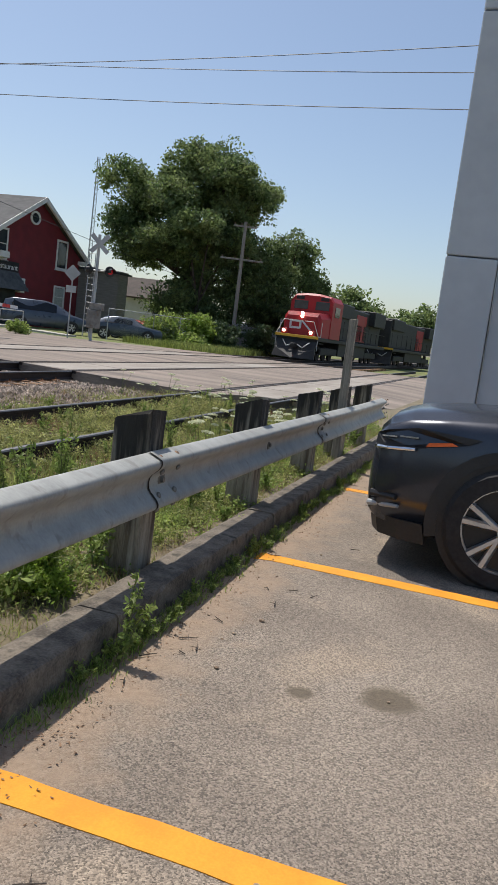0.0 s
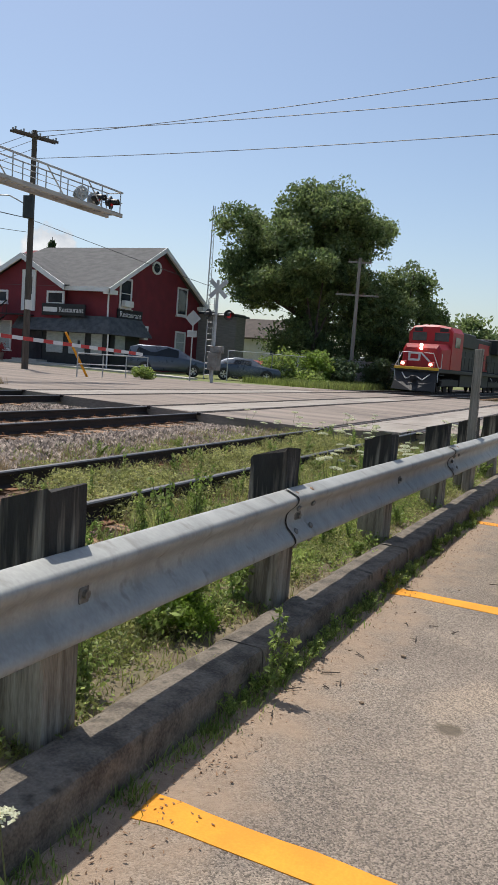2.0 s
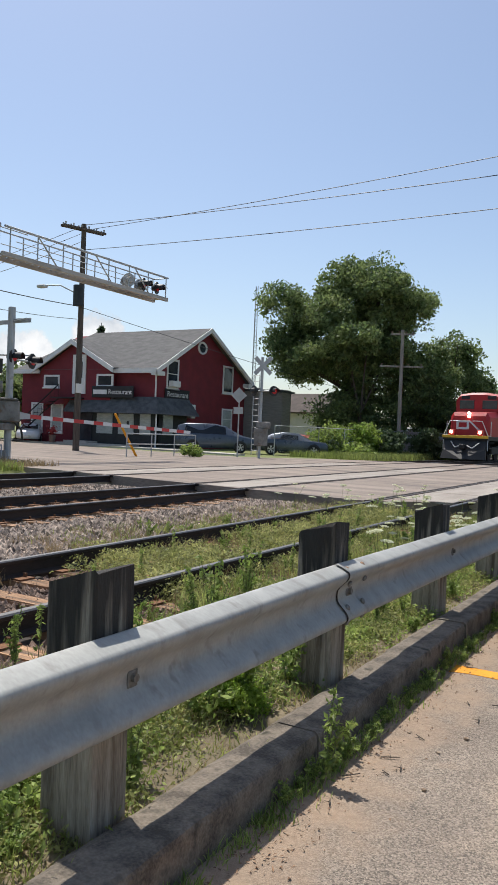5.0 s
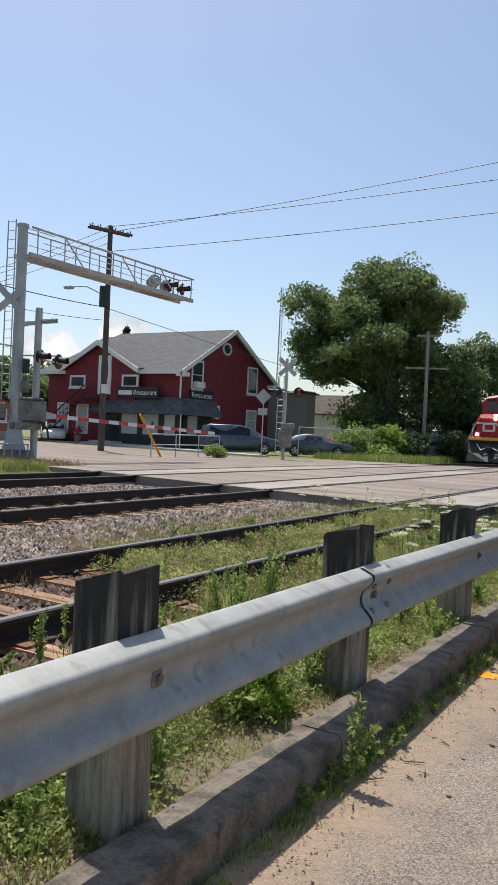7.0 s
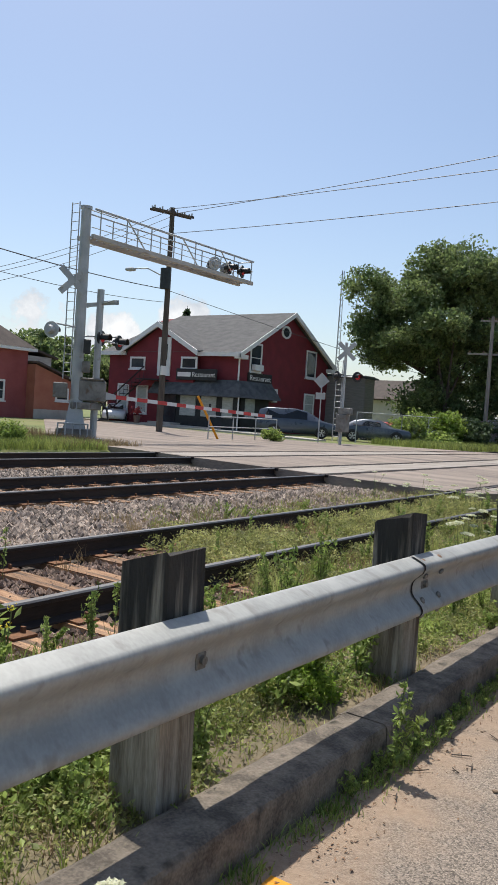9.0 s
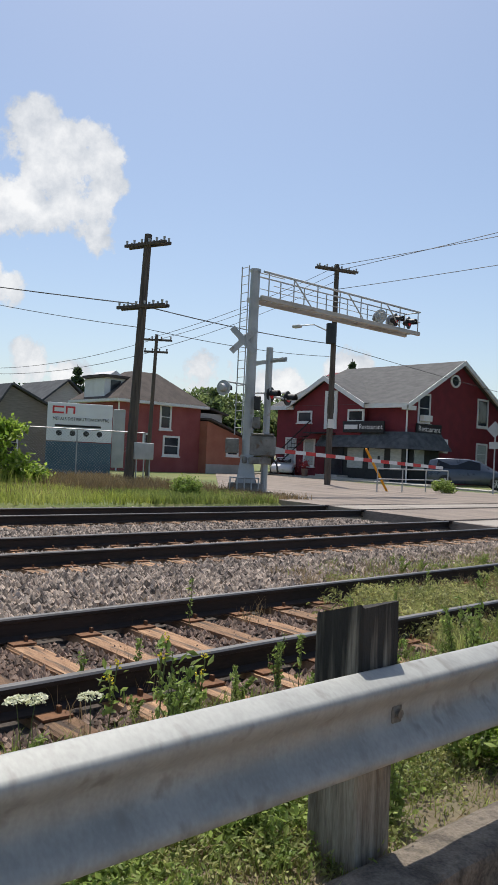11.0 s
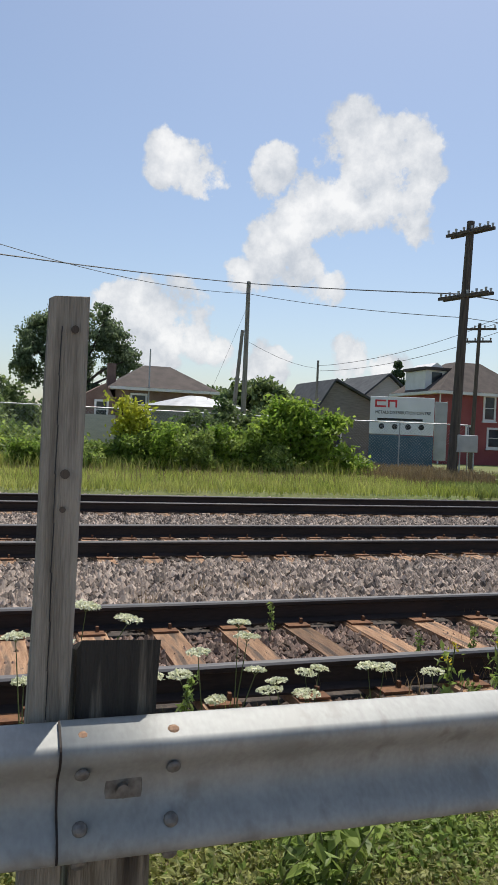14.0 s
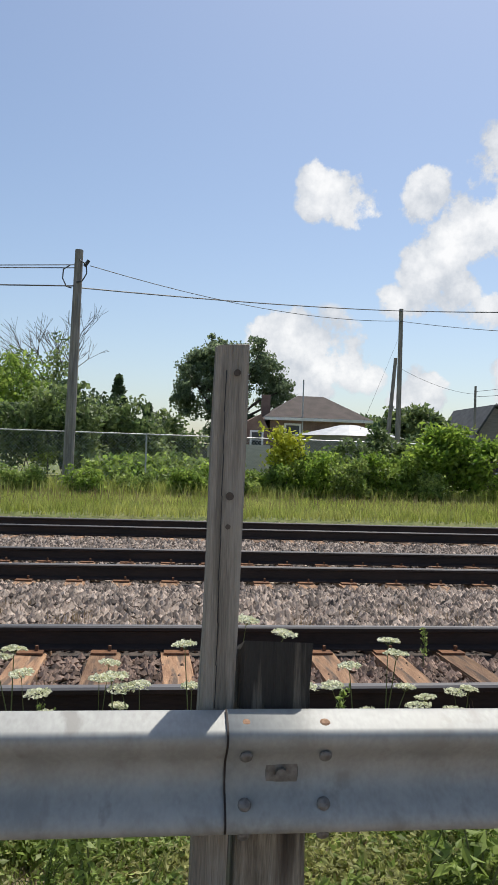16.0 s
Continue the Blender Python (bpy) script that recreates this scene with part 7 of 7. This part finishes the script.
# ---- chain-link fences ----
def fence(name, pts, height, label, step=2.6):
    f = thing(name, (0, 0, 0), label, "fence")
    for (ax, ay), (bx2, by2) in zip(pts, pts[1:]):
        a, b = Vector((ax, ay, 0)), Vector((bx2, by2, 0))
        n = max(1, round((b - a).length / step))
        for i in range(n + 1):
            p = a.lerp(b, i / n)
            part("post", rods(0.03, ((p.x, p.y, 0), (p.x, p.y, height)), n=6), PALEGREY, f)
        part("top_rail", rods(0.024, ((a.x, a.y, height), (b.x, b.y, height)), n=5), PALEGREY, f)
        d = (b - a).normalized()
        side = Vector((-d.y, d.x, 0)) * 0.004
        ln = (b - a).length
        verts, faces = [], []
        s = 0.12
        for dirn in (1, -1):
            u = -height
            while u < ln + height:
                u0, u1 = (u, u + height) if dirn > 0 else (u + height, u)
                z0, z1 = 0.05, height
                if min(u0, u1) >= 0 and max(u0, u1) <= ln:
                    p, q = a + d * u0 + Vector((0, 0, z0)), a + d * u1 + Vector((0, 0, z1))
                    w = d * 0.0035
                    i = len(verts)
                    verts += [tuple(p - w), tuple(p + w), tuple(q + w), tuple(q - w)]
                    faces.append((i, i + 1, i + 2, i + 3))
                u += s
        me = bpy.data.meshes.new("wire_mesh")
        me.from_pydata(verts, [], faces)
        part("wire_mesh", me, PALEGREY, f, "steel chain-link mesh")
    return f


fence("chain_link_fence", [(-25.9, -30), (-25.9, 8.4), (-24.4, 13.6)], 2.15, "chain-link fence along the railway yard")
fence("chain_link_fence", [(-20.6, 37.5), (-19.3, 41.0), (-14.2, 58.0)], 1.9, "chain-link fence beyond the crossing")
fp = thing("fence_post", (-25.8, 8.4, 0), "thick dark timber corner post of the fence", "post")
part("shaft", boxes((-0.16, 0.16, -0.16, 0.16, -0.2, 2.35), bevel=0.03), DARKPOLE, fp)


# ---- grass and weeds ----
grass_patch("meadow_grass", "tall bright grass beyond the far track", (-21.5, -15.4, -14, 8.5), 30000, 0.27, LIME, 101, 0.011, 0.7, 0.04)
grass_patch("meadow_grass", "tall grass and weeds in front of the fence", (-26, -22.2, -16, 8.5), 13000, 0.6, LIME, 102, 0.014, 0.5, 0.02)
grass_patch("dry_grass", "brown seed heads and dry stalks among the tall grass", (-25.5, -16.5, -16, 8), 3200, 0.45, DRYGRASS, 115, 0.009, 0.5, 0.03)
grass_patch("dry_grass", "dry reddish grass near the yard sign", (-27, -18, 8.0, 13.0), 14000, 0.5, DRYGRASS, 103, 0.012, 0.5, 0.02)
grass_patch("meadow_grass", "short green grass beside the crossing signal", (-18.5, -15.4, 8, 12.6), 8000, 0.3, GRASS, 104, 0.011, 0.6, 0.04)
grass_patch("dry_grass", "dry tufts round the signal base", (-19.8, -15.6, 11.2, 14.2), 4000, 0.3, DRYGRASS, 105, 0.011, 0.7, 0.04)
grass_patch("meadow_grass", "grass along the fence beyond the crossing", (-20, -14.4, 38.0, 56), 16000, 0.5, GRASS, 106, 0.018, 0.5, 0.0)
grass_patch("verge_grass", "thin weedy grass behind the curb", (-1.7, -0.09, -7.0, 9.0), 34000, 0.085, GRASS, 107, 0.003, 1.0, 0.07, 900)
grass_patch("dry_grass", "dry straw and dead stalks behind the curb", (-1.7, -0.09, -7.5, 9.5), 22000, 0.09, DRYGRASS, 112, 0.0022, 1.8, 0.07, 800)
grass_patch("verge_grass", "dense weedy grass below the guardrail", (-1.3, -0.12, -7.0, -0.6), 4500, 0.11, GRASS, 113, 0.0032, 0.9, 0.07, 130)
rng = np.random.default_rng(114)
cover = clump_points([(-0.72, y0, 0.10, 0.74, 0.9, 0.09) for y0 in np.arange(-6.5, 9.5, 1.2)], 5200, 34, 0.06, rng, 0.0)
tagged(part("ground_cover", leaf_mesh("ground_cover", cover, 0.018, rng, 1.0, 1.7), WEED), "low leafy weeds covering the soil", "ground cover", "", "stuff")
rng = np.random.default_rng(117)
cover = clump_points([(-0.95, y0, 0.12, 0.75, 0.9, 0.15) for y0 in np.arange(0.5, 10.5, 1.4)] + [(-0.8, y0, 0.10, 0.6, 0.9, 0.10) for y0 in np.arange(-6.5, 0.5, 1.0)], 4600, 30, 0.06, rng, 0.0)
tagged(part("ground_cover", leaf_mesh("ground_cover", cover, 0.014, rng, 0.8, 2.0), OLIVE), "yellowish leafy weeds behind the guardrail", "ground cover", "", "stuff")
rng = np.random.default_rng(119)
cover = clump_points([(-0.33, y0, 0.10, 0.26, 0.5, 0.09) for y0 in np.arange(-5.8, 6.5, 0.6)], 1500, 30, 0.045, rng, 0.0)
tagged(part("ground_cover", leaf_mesh("ground_cover", cover, 0.012, rng, 0.9, 1.9), OLIVE), "small leafy weeds along the back of the curb", "ground cover", "", "stuff")
rng = np.random.default_rng(118)
cover = clump_points([(-3.0 - 0.5 * (k % 3 - 1), y0, 0.02, 1.5, 0.8, 0.12) for k, y0 in enumerate(np.arange(1.8, 10.6, 0.75))], 3400, 26, 0.07, rng, 0.0)
tagged(part("ground_cover", leaf_mesh("ground_cover", cover, 0.02, rng, 0.8, 1.9), OLIVE), "olive leafy weeds over the siding", "ground cover", "", "stuff")
grass_patch("verge_grass", "long grass tufts behind the guardrail", (-1.9, -0.4, 0.5, 12), 4200, 0.22, GRASS, 108, 0.004, 0.7, 0.06, 150)
grass_patch("track_grass", "weeds and grass grown over the siding", (-5.6, -1.8, 3.0, 10.8), 4600, 0.15, GRASS, 109, 0.005, 0.8, -0.04, 330)
grass_patch("dry_grass", "olive and straw-coloured stalks over the siding", (-5.6, -1.7, 2.5, 10.8), 5200, 0.16, DRYGRASS, 116, 0.004, 0.8, -0.04, 300)
grass_patch("curb_grass", "grass tufts at the foot of the curb", (0.17, 0.215, -6, 8), 9000, 0.055, WEED, 110, 0.003, 0.9, 0.0, 170)
grass_patch("dry_grass", "dry stalks among the ballast", (-5.4, -1.6, -7, 9), 1500, 0.16, DRYGRASS, 111, 0.003, 0.6, -0.03, 90)


def weed(seed, height, spread, leaves, leaf):
    """One broad-leaved weed: stems with leaves that shrink towards the tips."""
    rng = np.random.default_rng(seed)
    rr = random.Random(seed)
    t = thing("weed", (0, 0, -20), "green leafy roadside weed", "weed", "weeds")
    bm = bmesh.new()
    pts, n_st = [], rr.randint(4, 7)
    for k in range(n_st):
        a = rr.uniform(0, 6.28)
        tip = Vector((math.cos(a) * spread * rr.uniform(0.3, 1), math.sin(a) * spread * rr.uniform(0.3, 1), height * rr.uniform(0.6, 1.05)))
        mid = tip * 0.5 + Vector((0, 0, height * 0.12))
        rod(bm, (0, 0, -0.03), mid, 0.004, 0.003, n=4)
        rod(bm, mid, tip, 0.003, 0.0015, n=4)
        for q in range(leaves // n_st):
            u = rng.uniform(0.12, 1.0)
            p = (mid * (u * 2) if u < 0.5 else mid.lerp(tip, u * 2 - 1))
            pts.append(tuple(p + Vector(rng.normal(size=3) * leaf * 0.8 * (1.2 - u * 0.6))))
    tagged(part("stem", bm, STEM, t), kind="stuff")
    tagged(part("foliage", leaf_mesh("leaves", np.array(pts), leaf, rng, 0.7, 2.0), WEED, t, "narrow green leaves"), kind="stuff")
    return t


weeds = [weed(201, 0.30, 0.16, 340, 0.019), weed(202, 0.22, 0.2, 300, 0.021), weed(203, 0.42, 0.12, 300, 0.017), weed(204, 0.16, 0.18, 240, 0.018), weed(205, 0.52, 0.1, 260, 0.02), weed(206, 0.22, 0.16, 80, 0.03)]
rr = random.Random(77)
SPOTS = []
for y in np.arange(-5.0, 6.5, 0.13):
    if noise.noise((y * 1.1, 7.5, 0)) > -0.12:
        SPOTS.append((0.18 + rr.uniform(0.0, 0.07), y, 0.0, rr.choice((1, 3, 3, 5)), rr.uniform(0.28, 0.52)))
for _ in range(105):
    SPOTS.append((rr.uniform(-1.7, -0.15), rr.uniform(-5.5, 8.0), 0.06, rr.choice((0, 1, 1, 3, 3, 3, 2, 4)), rr.uniform(0.5, 1.1)))
for _ in range(30):
    x = rr.uniform(-5.2, -1.7)
    SPOTS.append((x, rr.uniform(0.5, 10.5) + max(0, (-x - 3)) * 0.6, -0.05, rr.choice((0, 1, 3, 2)), rr.uniform(0.5, 0.95)))
for _ in range(24):
    SPOTS.append((rr.uniform(-2.2, -1.2), rr.uniform(-5.5, 1.0), -0.03, rr.choice((0, 3, 2, 1)), rr.uniform(0.45, 0.85)))
for _ in range(52):
    SPOTS.append((rr.uniform(-1.0, -0.12), rr.uniform(-5.2, 3.0), 0.07, rr.choice((1, 3, 3, 5)), rr.uniform(0.35, 0.75)))
for x, y, z, k, s in SPOTS + [(-0.35, -0.45, 0.08, 0, 1.25), (-0.28, -2.95, 0.08, 5, 1.3), (-0.36, -3.1, 0.08, 5, 1.1), (-0.35, -0.45, 0.08, 0, 1.25), (-0.42, -0.62, 0.08, 1, 1.2), (-0.30, 0.02, 0.08, 0, 1.2), (-0.25, -1.35, 0.08, 2, 1.0), (0.24, -0.75, 0.0, 2, 0.9)]:
    c = copy_thing(weeds[k], pose(x, y, z, rr.uniform(-6, 6), rr.uniform(-6, 6), rr.uniform(0, 360)))
    c.scale = (s, s, s)
for w in weeds:
    for o in list(w.children) + [w]:
        bpy.data.objects.remove(o)


def lace(seed, height, heads):
    """A wild carrot plant with flat white flower heads."""
    rng = np.random.default_rng(seed)
    rr = random.Random(seed)
    t = thing("wild_carrot", (0, 0, -20), "wild carrot with flat white flower heads", "flower", "wild carrots")
    bm = bmesh.new()
    lv = []
    for k in range(heads):
        tip = Vector((rr.uniform(-0.10, 0.10) * (k > 0), rr.uniform(-0.14, 0.14) * (k > 0), height * (1 - 0.16 * k * rr.random())))
        mid = Vector((tip.x * 0.3, tip.y * 0.3, tip.z * 0.55))
        rod(bm, (0, 0, -0.03), mid, 0.003, 0.0025, n=4)
        rod(bm, mid, tip - Vector((0, 0, 0.02)), 0.0025, 0.0016, n=4)
        n = 170
        a, q = rng.uniform(0, 6.28, n), np.sqrt(rng.uniform(0, 1, n)) * rr.uniform(0.036, 0.054)
        pts = np.stack([tip.x + q * np.cos(a), tip.y + q * np.sin(a), tip.z + 0.006 * np.cos(q * 45) + rng.normal(size=n) * 0.002], 1)
        part("flower_head", leaf_mesh("flower_head", pts, 0.0125, rng, 1.5, 1.2), UMBEL, t, "flat white umbel")
        for i in range(7):
            an = i * 0.9
            rod(bm, tip - Vector((0, 0, 0.022)), tip + Vector((0.022 * math.cos(an), 0.022 * math.sin(an), -0.001)), 0.0009, n=3)
        lv += [tuple(mid * u + Vector(rng.normal(size=3)) * 0.03) for u in rng.uniform(0.1, 0.8, 16)]
    part("stem", bm, STEM, t)
    part("foliage", leaf_mesh("leaves", np.array(lv), 0.016, rng, 0.3, 2.2), WEED, t)
    return t


laces = [lace(301, 0.44, 2), lace(302, 0.54, 3), lace(303, 0.37, 1)]
rr = random.Random(5)
L_SPOTS = [(0.33, -2.30, 0.0, 2, 0.85), (-1.03, -2.8, 0.06, 0, 0.95), (-1.06, -2.72, 0.06, 2, 1.0), (-1.09, -3.09, 0.06, 1, 1.0), (-1.2, -3.3, 0.05, 0, 1.0), (-1.15, -2.35, 0.05, 0, 1.0), (-1.3, -2.0, 0.03, 2, 1.0), (-1.1, -3.95, 0.06, 0, 1.05), (-1.25, -4.15, 0.05, 1, 0.95), (-1.0, -4.35, 0.06, 1, 1.0), (-1.1, -4.7, 0.06, 0, 1.0), (-1.35, -5.0, 0.04, 1, 1.0), (-1.05, -3.5, 0.06, 2, 1.05), (-1.3, -2.6, 0.05, 0, 0.9), (-1.15, -4.05, 0.05, 2, 1.3), (-1.2, -3.75, 0.05, 1, 1.1), (-1.4, -4.5, 0.04, 0, 1.2), (-1.0, -4.9, 0.05, 1, 1.05), (-1.45, -3.6, 0.03, 1, 1.25), (-0.95, -5.2, 0.06, 0, 1.1), (-1.25, -2.95, 0.05, 1, 1.1)]
L_SPOTS += [(rr.uniform(-1.7, -0.4), rr.uniform(3.0, 10.0), 0.05, rr.randrange(3), rr.uniform(0.9, 1.3)) for _ in range(34)]
L_SPOTS += [(rr.uniform(-4.8, -2.0), rr.uniform(7.0, 10.5), -0.04, rr.randrange(3), rr.uniform(0.9, 1.3)) for _ in range(22)]
for x, y, z, k, s in L_SPOTS:
    c = copy_thing(laces[k], pose(x, y, z, rr.uniform(-7, 7), rr.uniform(-7, 7), rr.uniform(0, 360)))
    c.scale = (s, s, s)
for w in laces:
    for o in list(w.children) + [w]:
        bpy.data.objects.remove(o)

# yellow blooms and spires between the rails
for k, (x, y, s) in enumerate(((-1.75, -1.35, 0.5), (-1.62, -1.2, 0.42), (-1.9, -1.55, 0.36))):
    rng = np.random.default_rng(400 + k)
    t = thing("yellow_wildflower", (x, y, -0.03), "tall weed with small yellow flowers", "flower", "yellow wildflowers")
    part("stem", rods(0.004, ((0, 0, 0), (0.03, 0.02, s)), ((0, 0, s * 0.5), (0.08, -0.05, s * 0.85)), n=4), STEM, t)
    part("foliage", leaf_mesh("leaves", np.stack([rng.normal(size=40) * 0.03, rng.normal(size=40) * 0.03, rng.uniform(0.05, s, 40)], 1), 0.03, rng, 0.4, 2), WEED, t)
    tagged(part("blooms", leaf_mesh("blooms", np.concatenate([rng.normal(size=(14, 3)) * 0.012 + (0.03, 0.02, s), rng.normal(size=(10, 3)) * 0.012 + (0.08, -0.05, s * 0.85)]), 0.014, rng, 0.5, 1.2), YELLOWFLOWER, t, "yellow petals"), kind="stuff")
rr = random.Random(8)
for k in range(15):
    x, y = rr.uniform(-3.9, -1.9), rr.uniform(-2.2, 7.5)
    h = rr.uniform(0.22, 0.42)
    rng = np.random.default_rng(500 + k)
    t = thing("weed_spire", (x, y, -0.04), "slender green weed spire between the rails", "weed", "weed spires")
    part("stem", rods(0.003, ((0, 0, 0), (0.01, 0.01, h)), n=4), STEM, t)
    n = 46
    part("foliage", leaf_mesh("leaves", np.stack([rng.normal(size=n) * 0.012, rng.normal(size=n) * 0.012, rng.uniform(0.08, h, n)], 1), 0.02, rng, 0.2, 2), WEED, t)

# litter of dead leaves and twigs along the curb
rng = np.random.default_rng(600)
n = 2600
yy = rng.uniform(-6, 6, n)
pts = np.stack([0.2 + np.abs(rng.normal(size=n)) * 0.13, yy, rng.uniform(0.003, 0.007, n)], 1)
tagged(part("leaf_litter", leaf_mesh("leaf_litter", pts, 0.0075, rng, 3.0, 2.2), LITTER), "brown dead leaves and bits along the curb", "leaf litter", "", "stuff")
rr = random.Random(12)
for _ in range(16):
    x, y, a, s = rr.uniform(0.28, 0.75), rr.uniform(-2.2, 2.0), rr.uniform(0, 3.1), rr.uniform(0.04, 0.09)
    bm = bmesh.new()
    rod(bm, (x, y, 0.008), (x + s * math.cos(a), y + s * math.sin(a), 0.010), 0.003, 0.002, n=5)
    rod(bm, (x + s * 0.5 * math.cos(a), y + s * 0.5 * math.sin(a), 0.009), (x + s * 0.7 * math.cos(a + 0.7), y + s * 0.7 * math.sin(a + 0.7), 0.010), 0.002, 0.001, n=4)
    tagged(part("twig", bm, BARK), "small brown twig on the pavement", "twig", "twigs")
for _ in range(12):
    x, y, s = rr.uniform(0.3, 1.4), rr.uniform(-2.2, 2.6), rr.uniform(0.006, 0.014)
    bm = bmesh.new()
    bmesh.ops.create_icosphere(bm, subdivisions=1, radius=s, matrix=Matrix.Translation((x, y, s * 0.5)) @ Matrix.Diagonal((1.2, 0.9, 0.7, 1)))
    tagged(part("pebble", bm, SILT), "small pebble on the asphalt", "pebble", "pebbles")
